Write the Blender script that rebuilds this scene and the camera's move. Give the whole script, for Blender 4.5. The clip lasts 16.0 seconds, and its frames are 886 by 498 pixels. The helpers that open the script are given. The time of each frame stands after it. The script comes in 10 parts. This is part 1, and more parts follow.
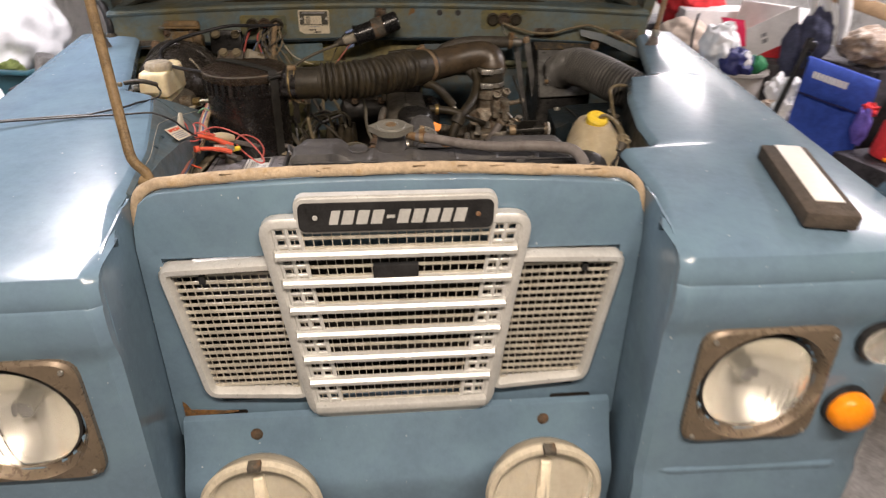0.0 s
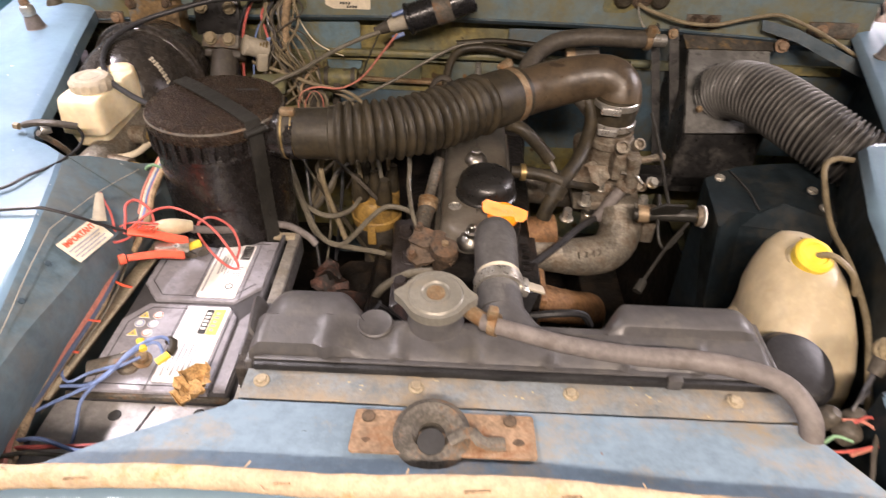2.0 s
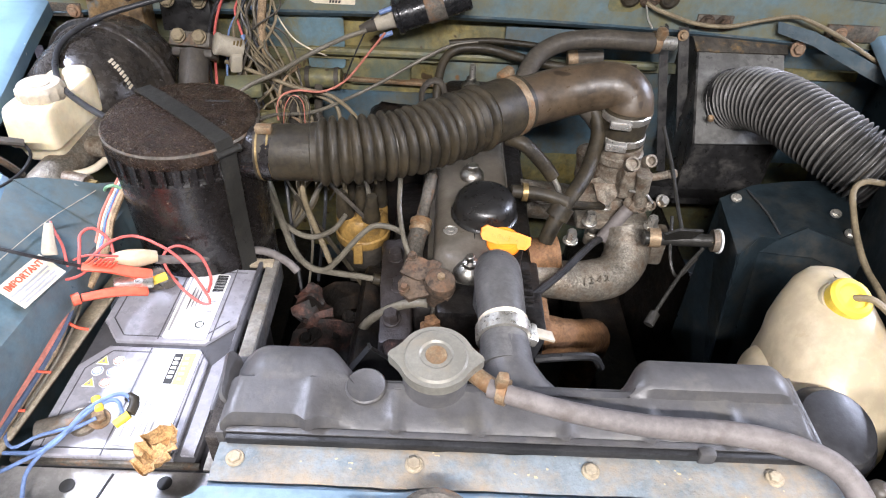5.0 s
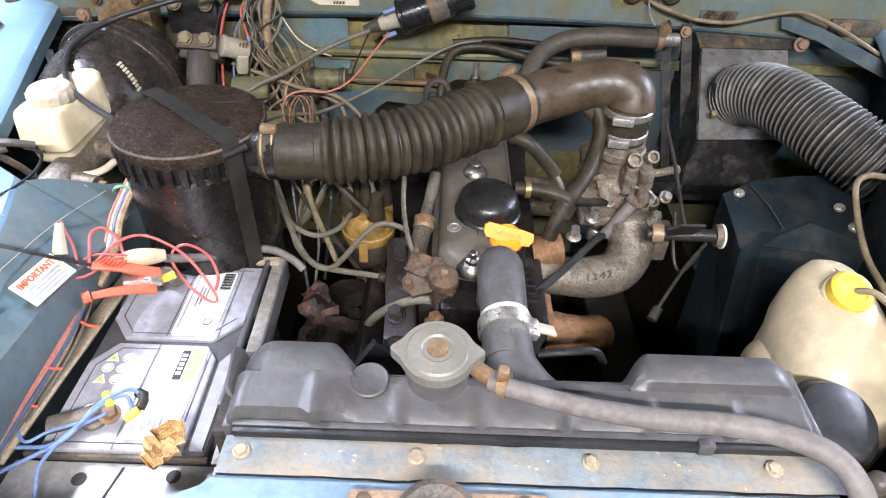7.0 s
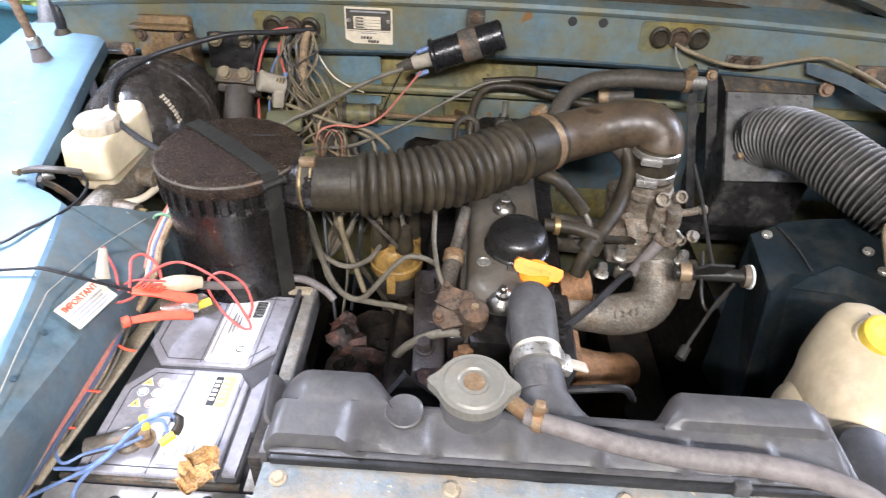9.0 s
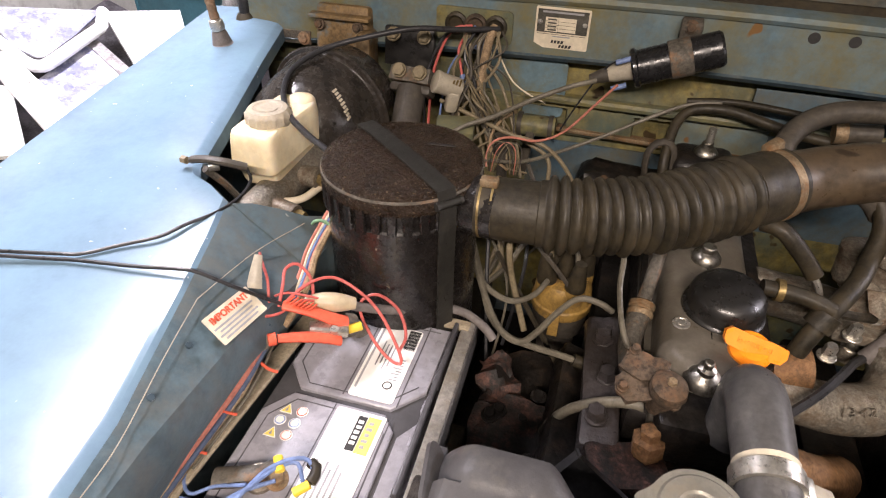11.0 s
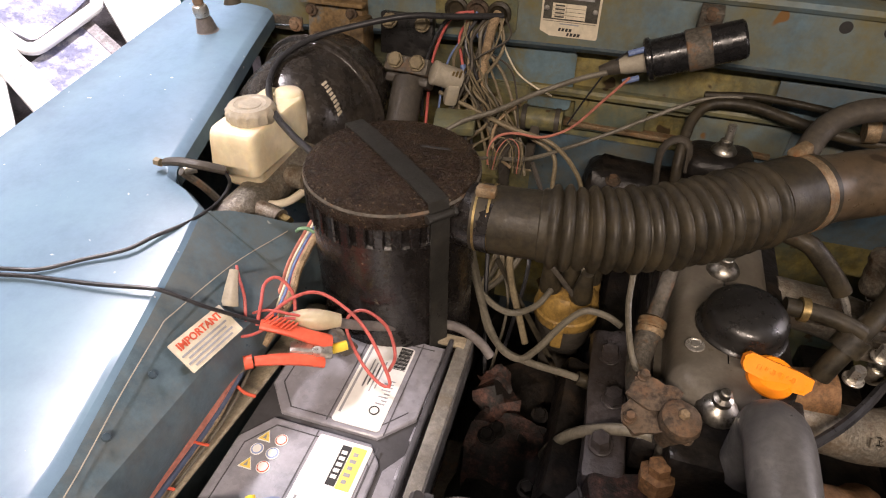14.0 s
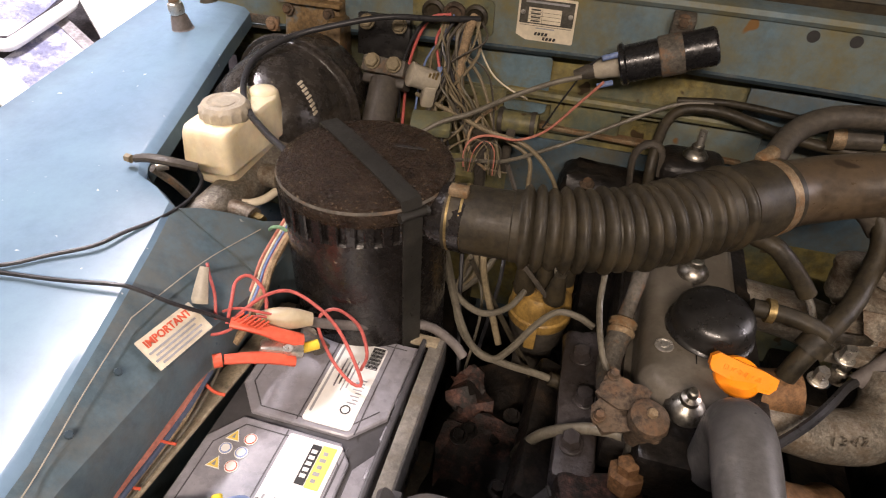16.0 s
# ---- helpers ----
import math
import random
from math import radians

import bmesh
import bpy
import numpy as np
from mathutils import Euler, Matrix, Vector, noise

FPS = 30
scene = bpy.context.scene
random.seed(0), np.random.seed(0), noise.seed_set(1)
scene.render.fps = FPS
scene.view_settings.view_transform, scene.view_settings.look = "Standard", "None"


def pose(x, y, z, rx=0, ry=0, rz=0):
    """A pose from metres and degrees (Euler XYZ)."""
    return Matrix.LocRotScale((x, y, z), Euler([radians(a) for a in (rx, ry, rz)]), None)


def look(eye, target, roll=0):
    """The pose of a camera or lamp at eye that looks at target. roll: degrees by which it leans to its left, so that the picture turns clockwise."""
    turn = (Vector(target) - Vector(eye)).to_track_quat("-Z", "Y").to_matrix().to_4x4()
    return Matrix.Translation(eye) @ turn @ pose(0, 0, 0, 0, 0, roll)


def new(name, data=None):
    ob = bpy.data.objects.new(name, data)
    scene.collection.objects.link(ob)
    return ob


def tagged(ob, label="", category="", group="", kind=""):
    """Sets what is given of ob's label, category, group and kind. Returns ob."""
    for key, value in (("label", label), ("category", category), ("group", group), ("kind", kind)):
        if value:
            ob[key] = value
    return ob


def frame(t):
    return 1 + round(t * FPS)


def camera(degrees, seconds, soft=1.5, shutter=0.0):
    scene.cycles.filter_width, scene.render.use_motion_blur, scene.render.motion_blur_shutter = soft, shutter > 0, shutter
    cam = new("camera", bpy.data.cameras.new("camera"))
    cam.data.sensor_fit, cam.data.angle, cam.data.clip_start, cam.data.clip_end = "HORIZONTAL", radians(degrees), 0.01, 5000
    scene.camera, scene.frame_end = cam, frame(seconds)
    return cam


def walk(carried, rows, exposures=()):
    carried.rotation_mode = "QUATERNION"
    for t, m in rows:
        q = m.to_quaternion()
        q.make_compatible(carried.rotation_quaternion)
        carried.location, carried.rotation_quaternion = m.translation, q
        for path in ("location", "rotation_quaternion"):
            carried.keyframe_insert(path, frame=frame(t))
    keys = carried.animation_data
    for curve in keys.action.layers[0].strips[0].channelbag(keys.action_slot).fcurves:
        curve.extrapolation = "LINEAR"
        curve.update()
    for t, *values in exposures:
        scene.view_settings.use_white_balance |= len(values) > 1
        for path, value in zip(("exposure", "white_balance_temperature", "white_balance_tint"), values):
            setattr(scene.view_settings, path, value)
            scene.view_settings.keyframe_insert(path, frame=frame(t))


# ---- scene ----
# Body units are laid out from the middle of the grille: x across, y towards the cabin, z up.
U, DROP = 1.2, 0.2


def W(p):
    """Body units to metres."""
    return Vector((U * p[0], U * p[1], U * p[2] - DROP))


cam = camera(69.9, 16.0, soft=1.1, shutter=0.4)
PATH = [
    (0, (-0.009, -0.736, 1.386), (0.155, 1.017, 0.437), 0.7),
    (0.5, (0.045, -0.561, 1.419), (0.021, 1.15, 0.384), 0.7),
    (1, (0.016, -0.41, 1.429), (0.004, 1.312, 0.413), 1.0),
    (1.5, (-0.025, -0.261, 1.429), (0.11, 1.365, 0.273), 1.9),
    (2, (0.011, -0.187, 1.439), (-0.028, 1.384, 0.202), 1.5),
    (2.5, (0.011, -0.149, 1.449), (-0.129, 1.423, 0.22), -0.9),
    (3, (-0.008, -0.117, 1.447), (-0.04, 1.422, 0.17), 1.4),
    (3.5, (-0.007, -0.105, 1.442), (0.002, 1.422, 0.152), 2.3),
    (3.7, (-0.01, -0.101, 1.442), (0.017, 1.416, 0.139), 3.2),
    (6, (-0.003, -0.105, 1.435), (0.006, 1.437, 0.162), 2.2),
    (6.5, (-0.002, -0.108, 1.437), (-0.002, 1.429, 0.158), 1.7),
    (7, (0.0, -0.109, 1.44), (-0.008, 1.423, 0.154), 1.8),
    (7.5, (-0.007, -0.114, 1.443), (0.003, 1.438, 0.181), 3.2),
    (8, (-0.01, -0.118, 1.441), (-0.02, 1.427, 0.171), 2.6),
    (8.5, (-0.01, -0.117, 1.44), (-0.013, 1.443, 0.189), 2.8),
    (9, (-0.019, -0.117, 1.446), (-0.071, 1.478, 0.241), 2.2),
    (9.5, (-0.059, -0.114, 1.438), (-0.315, 1.482, 0.261), 1.8),
    (9.7, (-0.078, -0.112, 1.433), (-0.446, 1.473, 0.27), 1.1),
    (11.8, (-0.094, 0.02, 1.406), (-0.537, 1.525, 0.165), 1.5),
    (12, (-0.097, 0.024, 1.406), (-0.534, 1.525, 0.159), 2.1),
    (12.5, (-0.095, 0.028, 1.405), (-0.537, 1.527, 0.158), 1.8),
    (13, (-0.095, 0.033, 1.404), (-0.53, 1.53, 0.153), 2.1),
    (13.5, (-0.089, 0.036, 1.405), (-0.536, 1.526, 0.147), 1.2),
    (14, (-0.089, 0.028, 1.405), (-0.535, 1.517, 0.147), 0.9),
    (14.5, (-0.092, 0.023, 1.404), (-0.521, 1.514, 0.141), 1.9),
    (15, (-0.092, 0.023, 1.407), (-0.523, 1.518, 0.15), 2.3),
    (15.5, (-0.088, 0.024, 1.407), (-0.506, 1.526, 0.154), 2.5),
    (16, (-0.082, 0.026, 1.402), (-0.472, 1.544, 0.158), 2.8),
]
EXPOSURES = [(0.0, -0.2, 6750, 21), (0.5, -0.28, 6950, 22), (1.0, -0.3, 7500, 26), (1.5, 0.45, 7400, 29), (2.0, 0.68, 6750, 26), (3.5, 1.0, 5750, 21), (6.0, 1.2, 5500, 18), (8.6, 1.2, 5500, 18), (9.5, 1.12, 5650, 19), (12.0, 0.25, 6800, 25), (16.0, 0.22, 6800, 25)]
walk(cam, [(t, look(W(eye), W(target), roll)) for t, eye, target, roll in PATH], EXPOSURES)

# ---- world and lights ----
world = bpy.data.worlds.new("garage_air")
scene.world = world
world.use_nodes = True
world.node_tree.nodes["Background"].inputs[0].default_value = (0.9, 0.95, 1.0, 1)
world.node_tree.nodes["Background"].inputs[1].default_value = 0.006


def lamp(name, at, aim, size, power, colour):
    data = bpy.data.lights.new(name, "AREA")
    data.shape, data.size, data.size_y = "RECTANGLE", size[0], size[1]
    data.energy, data.color = power, colour
    ob = new(name, data)
    ob.matrix_world = look(at, aim)
    return ob


LAMPS = [
    # assumed strip lights on the unseen garage ceiling: middle, length along x or y, power
    ((0.1, -1.25, 2.52), "x", 88, (1.0, 0.91, 0.74)),
    ((-1.2, 1.15, 2.52), "y", 74, (0.97, 0.98, 1.0)),
    # the two right-hand lamps are added to brighten the clutter and the wing
    ((2.75, 1.3, 2.52), "y", 92, (0.96, 0.97, 1.0)),
    ((2.7, 4.7, 2.52), "y", 115, (0.96, 0.97, 1.0)),
]
for place, along, power, colour in LAMPS:
    lamp("strip_light_glow", (place[0], place[1], place[2] - 0.075), (place[0], place[1] + 0.001, 0), (1.4, 0.1) if along == "x" else (0.1, 1.4), power, colour)

# ---- materials ----


def material(name, base, rough=0.5, metal=0.0, vary=0.25, scale=18.0, stain=None, stain_scale=5.0, stain_cut=0.58, stain_soft=0.08, bump=0.15, bump_scale=120.0,
             rough_vary=0.15, specks=None, speck_scale=90.0, speck_cut=0.7, coat=0.0, random_value=0.0, spec=0.3):
    """A surface with fine and broad variation, patches of a stain colour and small specks, in real size."""
    m = bpy.data.materials.new(name)
    m.use_nodes = True
    nt = m.node_tree
    n, l = nt.nodes, nt.links
    b = n["Principled BSDF"]
    co = n.new("ShaderNodeTexCoord")

    def noise_at(s, detail=4.0, roughness=0.6):
        t = n.new("ShaderNodeTexNoise")
        t.inputs["Scale"].default_value, t.inputs["Detail"].default_value, t.inputs["Roughness"].default_value = s, detail, roughness
        l.new(co.outputs["Object"], t.inputs["Vector"])
        return t.outputs["Fac"]

    def ramp(src, a, z):
        r = n.new("ShaderNodeMapRange")
        r.inputs["From Min"].default_value, r.inputs["From Max"].default_value = a, z
        r.clamp = True
        l.new(src, r.inputs["Value"])
        return r.outputs["Result"]

    def blend(fac, a, c):
        x = n.new("ShaderNodeMix")
        x.data_type = "RGBA"
        l.new(fac, x.inputs["Factor"])
        for value, socket in ((a, x.inputs["A"]), (c, x.inputs["B"])):
            if isinstance(value, tuple):
                socket.default_value = (*value, 1)
            else:
                l.new(value, socket)
        return x.outputs["Result"]

    vary = min(0.8, vary * 1.35)
    lo, hi = tuple(c * (1 - vary) for c in base), tuple(min(1, c * (1 + vary)) for c in base)
    broad, fine = noise_at(scale * 1.4), noise_at(scale * 11.0, 6.0, 0.7)
    mix = n.new("ShaderNodeMath")
    mix.operation = "ADD"
    l.new(broad, mix.inputs[0])
    l.new(fine, mix.inputs[1])
    colour = blend(ramp(mix.outputs[0], 0.82, 1.18), lo, hi)
    if stain:
        colour = blend(ramp(noise_at(stain_scale * 3.4, 9.0, 0.74), stain_cut - stain_soft, stain_cut + stain_soft), colour, stain)
    if specks:
        colour = blend(ramp(noise_at(speck_scale, 2.0, 0.5), speck_cut, speck_cut + 0.03), colour, specks)
    if random_value:
        info = n.new("ShaderNodeObjectInfo")
        hsv = n.new("ShaderNodeHueSaturation")
        l.new(colour, hsv.inputs["Color"])
        r = n.new("ShaderNodeMapRange")
        r.inputs["To Min"].default_value, r.inputs["To Max"].default_value = 1 - random_value, 1 + random_value
        l.new(info.outputs["Random"], r.inputs["Value"])
        l.new(r.outputs["Result"], hsv.inputs["Value"])
        colour = hsv.outputs["Color"]
    l.new(colour, b.inputs["Base Color"])
    rr = n.new("ShaderNodeMapRange")
    rr.inputs["From Min"].default_value, rr.inputs["From Max"].default_value = 0.3, 0.7
    rr.inputs["To Min"].default_value, rr.inputs["To Max"].default_value = max(0.02, rough - rough_vary), min(1, rough + rough_vary)
    l.new(noise_at(scale * 5.0, 6.0, 0.65), rr.inputs["Value"])
    l.new(rr.outputs["Result"], b.inputs["Roughness"])
    b.inputs["Metallic"].default_value = metal
    b.inputs["Specular IOR Level"].default_value = spec
    b.inputs["Coat Weight"].default_value = coat
    if bump:
        bp = n.new("ShaderNodeBump")
        bp.inputs["Strength"].default_value, bp.inputs["Distance"].default_value = min(1.0, bump * 1.5), 0.003
        l.new(noise_at(bump_scale, 5.0), bp.inputs["Height"])
        l.new(bp.outputs["Normal"], b.inputs["Normal"])
    return m


DUST = (0.26, 0.2, 0.12)
RUST = (0.2, 0.085, 0.03)
PAINT = material("blue_body_paint", (0.132, 0.205, 0.276), 0.21, vary=0.05, scale=6, stain=(0.155, 0.25, 0.315), stain_scale=2.2, stain_cut=0.58, stain_soft=0.14, bump=0.012, bump_scale=40, spec=0.5,
                 rough_vary=0.02, specks=(0.5, 0.54, 0.56), speck_scale=110, speck_cut=0.755)
PAINT_WORN = material("worn_blue_paint_with_rust", (0.17, 0.24, 0.3), 0.45, vary=0.12, scale=8, stain=(0.3, 0.25, 0.18), stain_scale=4, stain_cut=0.58, stain_soft=0.1,
                      specks=RUST, speck_scale=60, speck_cut=0.76, bump=0.08)
PAINT_DUSTY = material("dusty_blue_bulkhead_paint", (0.1, 0.158, 0.19), 0.42, vary=0.14, scale=7, stain=(0.165, 0.13, 0.035), stain_scale=2.2, stain_cut=0.53, stain_soft=0.16, specks=(0.17, 0.09, 0.03), speck_scale=22, speck_cut=0.72, bump=0.1)
PAINT_GRIMY = material("oily_dust_on_bulkhead_paint", (0.185, 0.146, 0.045), 0.45, vary=0.3, scale=7, stain=(0.075, 0.11, 0.1), stain_scale=1.6, stain_cut=0.53, stain_soft=0.14, specks=(0.05, 0.032, 0.014), speck_scale=30, speck_cut=0.66, bump=0.2)
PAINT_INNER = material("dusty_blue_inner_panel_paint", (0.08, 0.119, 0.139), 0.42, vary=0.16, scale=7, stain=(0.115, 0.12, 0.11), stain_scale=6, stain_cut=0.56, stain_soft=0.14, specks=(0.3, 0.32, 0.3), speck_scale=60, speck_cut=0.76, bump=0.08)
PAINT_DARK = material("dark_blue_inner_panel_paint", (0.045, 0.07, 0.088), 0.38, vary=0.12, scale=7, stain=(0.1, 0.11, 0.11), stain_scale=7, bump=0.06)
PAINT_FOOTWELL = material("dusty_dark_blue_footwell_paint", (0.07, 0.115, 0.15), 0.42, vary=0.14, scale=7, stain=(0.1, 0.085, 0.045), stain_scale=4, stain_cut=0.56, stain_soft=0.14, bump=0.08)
SILVER = material("silver_grille_plastic", (0.62, 0.62, 0.6), 0.4, metal=0.35, vary=0.06, scale=20, stain=(0.42, 0.4, 0.36), stain_scale=14, stain_cut=0.68, bump=0.05)
MESH_SILVER = material("grimy_silver_mesh", (0.52, 0.49, 0.42), 0.5, metal=0.3, vary=0.15, scale=20, stain=(0.25, 0.2, 0.14), stain_scale=8, stain_cut=0.62, bump=0.05)
BLACK_PLASTIC = material("black_plastic", (0.02, 0.02, 0.021), 0.42, vary=0.3, scale=20, bump=0.08)
BLACK_GLOSS = material("glossy_black_enamel", (0.012, 0.012, 0.013), 0.27, spec=0.5, vary=0.2, scale=20, stain=(0.05, 0.042, 0.035), stain_scale=9, stain_cut=0.7, bump=0.02)
FILTER_BLACK = material("oily_black_brown_tin", (0.0095, 0.0085, 0.0082), 0.24, spec=0.5, vary=0.3, scale=30, stain=(0.013, 0.0108, 0.01), stain_scale=6, stain_cut=0.5, stain_soft=0.2,
                        specks=(0.24, 0.21, 0.16), speck_scale=95, speck_cut=0.74, bump=0.06, bump_scale=200)
FILTER_TOP = material("speckled_brown_black_lid", (0.014, 0.0082, 0.005), 0.27, vary=0.6, scale=60, stain=(0.032, 0.021, 0.013), stain_scale=9, stain_cut=0.52, stain_soft=0.15, specks=(0.15, 0.11, 0.07), speck_scale=330, speck_cut=0.66, bump=0.5, bump_scale=600, spec=0.22)
RUBBER = material("dusty_black_rubber", (0.025, 0.021, 0.014), 0.5, vary=0.35, scale=16, stain=(0.054, 0.041, 0.022), stain_scale=8, stain_cut=0.6, stain_soft=0.15, bump=0.15)
ELBOW_BROWN = material("oily_brown_elbow", (0.056, 0.041, 0.027), 0.4, vary=0.3, scale=14, stain=(0.082, 0.056, 0.031), stain_scale=6, stain_cut=0.55, stain_soft=0.2, specks=(0.03, 0.02, 0.012), speck_scale=34, speck_cut=0.64, bump=0.16, bump_scale=70, spec=0.5)
STRAP_STEEL = material("black_oily_strap_steel", (0.026, 0.025, 0.022), 0.4, metal=0.2, vary=0.16, scale=20, stain=(0.05, 0.044, 0.034), stain_scale=12, stain_cut=0.66, specks=(0.2, 0.16, 0.08), speck_scale=80, speck_cut=0.76, bump=0.2)
DUSTY_EDGE = material("dust_caked_ledge", (0.16, 0.185, 0.2), 0.7, vary=0.16, scale=16, stain=(0.27, 0.21, 0.135), stain_scale=3, stain_cut=0.53, stain_soft=0.1, specks=(0.42, 0.36, 0.22), speck_scale=120, speck_cut=0.7, bump=0.4)
RUBBER_BROWN = material("dusty_brown_rubber", (0.064, 0.055, 0.043), 0.5, vary=0.25, scale=14, stain=(0.05, 0.045, 0.04), stain_scale=9, stain_cut=0.55, stain_soft=0.12, bump=0.18)
RUBBER_GREY = material("grey_dusty_hose_rubber", (0.135, 0.12, 0.113), 0.6, vary=0.14, scale=14, stain=(0.1, 0.085, 0.075), stain_scale=10, stain_cut=0.6, bump=0.12)
HOSE_TOP = material("dark_grey_radiator_hose", (0.08, 0.078, 0.077), 0.42, vary=0.14, scale=12, stain=(0.14, 0.135, 0.13), stain_scale=7, stain_cut=0.58, bump=0.15)
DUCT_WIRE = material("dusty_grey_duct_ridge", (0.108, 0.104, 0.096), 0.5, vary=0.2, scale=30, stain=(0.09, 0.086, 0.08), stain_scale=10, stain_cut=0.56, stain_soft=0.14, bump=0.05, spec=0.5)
# Dark base puts shade into the duct's valleys, between the dusty ridges
DUCT_SHADE = material("valley_shaded_flexible_duct", (0.028, 0.027, 0.026), 0.4, vary=0.15, scale=14, stain=(0.045, 0.043, 0.04), stain_scale=6, stain_soft=0.2, bump=0.06, spec=0.5)
RAD_BLACK = material("dusty_grey_black_radiator_paint", (0.062, 0.06, 0.0615), 0.47, vary=0.12, scale=10, stain=(0.1, 0.094, 0.085), stain_scale=9, stain_cut=0.6, spec=0.5, stain_soft=0.1, bump=0.12)
CORE = material("radiator_core", (0.035, 0.03, 0.026), 0.7, vary=0.4, scale=60, bump=0.4, bump_scale=300)
RUST_ORANGE = material("orange_rusted_iron", (0.16, 0.085, 0.038), 0.7, vary=0.35, scale=22, stain=(0.14, 0.07, 0.035), stain_scale=8, bump=0.35)
SATIN = material("satin_steel", (0.6, 0.58, 0.54), 0.3, metal=0.75, vary=0.1, scale=24, rough_vary=0.08, stain=(0.35, 0.31, 0.25), stain_scale=14, stain_cut=0.64, bump=0.0)
RUSTY = material("rusted_steel", (0.072, 0.052, 0.036), 0.75, metal=0.1, vary=0.4, scale=22, stain=(0.14, 0.08, 0.045), stain_scale=12, bump=0.4)
RUST_LIGHT = material("light_rust_plate", (0.25, 0.17, 0.11), 0.7, vary=0.25, scale=18, stain=(0.2, 0.1, 0.05), stain_scale=14, bump=0.25)
CLAMP = material("rusty_zinc_clamp", (0.21, 0.155, 0.095), 0.55, metal=0.35, vary=0.3, scale=40, stain=(0.2, 0.11, 0.05), stain_scale=22, stain_cut=0.55, bump=0.2)
ZINC = material("zinc_plated_steel", (0.55, 0.53, 0.48), 0.35, metal=0.85, vary=0.15, scale=30, stain=(0.3, 0.22, 0.13), stain_scale=16, stain_cut=0.62, bump=0.1)
CHROME = material("chrome", (0.75, 0.74, 0.72), 0.12, metal=1.0, vary=0.05, scale=30, rough_vary=0.04, stain=(0.4, 0.36, 0.3), stain_scale=24, stain_cut=0.72, bump=0.0)
ALLOY = material("stained_cast_alloy", (0.22, 0.2, 0.165), 0.5, metal=0.5, vary=0.3, scale=26, stain=(0.13, 0.09, 0.055), stain_scale=10, stain_cut=0.56, stain_soft=0.12, bump=0.4, bump_scale=160)
CARB = material("oily_brown_carburettor_alloy", (0.22, 0.195, 0.155), 0.5, metal=0.3, vary=0.35, scale=34, stain=(0.1, 0.065, 0.04), stain_scale=13, stain_cut=0.52, stain_soft=0.1, bump=0.4)
ROCKER = material("grey_rocker_cover_paint", (0.115, 0.102, 0.082), 0.42, vary=0.14, scale=10, stain=(0.08, 0.066, 0.05), stain_scale=8, stain_cut=0.58, stain_soft=0.14, bump=0.08)
CAP_BLACK = material("satin_black_pressed_cap", (0.012, 0.0115, 0.011), 0.34, spec=0.5, vary=0.2, scale=20, stain=(0.03, 0.027, 0.022), stain_scale=9, stain_cut=0.68, bump=0.03)
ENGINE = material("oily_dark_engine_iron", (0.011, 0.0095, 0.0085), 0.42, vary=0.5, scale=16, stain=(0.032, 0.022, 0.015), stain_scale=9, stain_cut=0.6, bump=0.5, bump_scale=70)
ENGINE_RED = material("flaking_red_brown_engine_paint", (0.07, 0.031, 0.022), 0.6, vary=0.5, scale=22, stain=(0.01, 0.008, 0.007), stain_scale=11, stain_cut=0.46, bump=0.6, bump_scale=70)
NUT = material("dull_plated_nut", (0.36, 0.34, 0.3), 0.38, metal=1.0, vary=0.2, scale=30, stain=(0.12, 0.1, 0.075), stain_scale=30, stain_cut=0.58, bump=0.03)
RAD_CAP = material("dull_grey_cap_steel", (0.19, 0.182, 0.155), 0.42, metal=0.25, vary=0.1, scale=24, stain=(0.23, 0.2, 0.15), stain_scale=16, stain_cut=0.64, stain_soft=0.12, bump=0.06)
HORN_BLACK = material("dusty_black_horn_paint", (0.022, 0.022, 0.024), 0.42, vary=0.15, scale=16, stain=(0.06, 0.058, 0.055), stain_scale=9, stain_cut=0.62, bump=0.06)
CAP_GREY = material("greyed_translucent_cap", (0.4, 0.355, 0.28), 0.38, vary=0.08, scale=20, stain=(0.5, 0.42, 0.3), stain_scale=20, stain_cut=0.58, bump=0.03)
SERVO_BLACK = material("dusty_black_servo_tin", (0.018, 0.0155, 0.0135), 0.25, spec=0.5, vary=0.3, scale=20, stain=(0.05, 0.042, 0.034), stain_scale=7, stain_cut=0.56, stain_soft=0.16, specks=(0.24, 0.19, 0.13), speck_scale=70, speck_cut=0.75, bump=0.1)
CREAM = material("yellowed_translucent_plastic", (0.8, 0.7, 0.49), 0.36, vary=0.06, scale=9, stain=(0.68, 0.53, 0.3), stain_scale=5, stain_cut=0.62, stain_soft=0.14, bump=0.04)
BOTTLE = material("yellowed_cream_bottle_plastic", (0.44, 0.37, 0.25), 0.4, vary=0.08, scale=7, stain=(0.36, 0.3, 0.2), stain_scale=7, stain_cut=0.66, stain_soft=0.1, bump=0.04)
for made in (CREAM, BOTTLE):
    made.node_tree.nodes["Principled BSDF"].inputs["Subsurface Weight"].default_value = 0.25
    made.node_tree.nodes["Principled BSDF"].inputs["Subsurface Radius"].default_value = (0.02, 0.014, 0.007)
YELLOW = material("yellow_plastic", (0.74, 0.53, 0.05), 0.4, vary=0.08, scale=16, stain=(0.4, 0.24, 0.03), stain_scale=22, stain_cut=0.7, bump=0.05)
ORANGE = material("orange_plastic", (0.95, 0.27, 0.012), 0.32, vary=0.05, scale=14, bump=0.03)
AMBER = material("amber_lamp_plastic", (0.95, 0.29, 0.012), 0.22, vary=0.06, scale=14, bump=0.02)
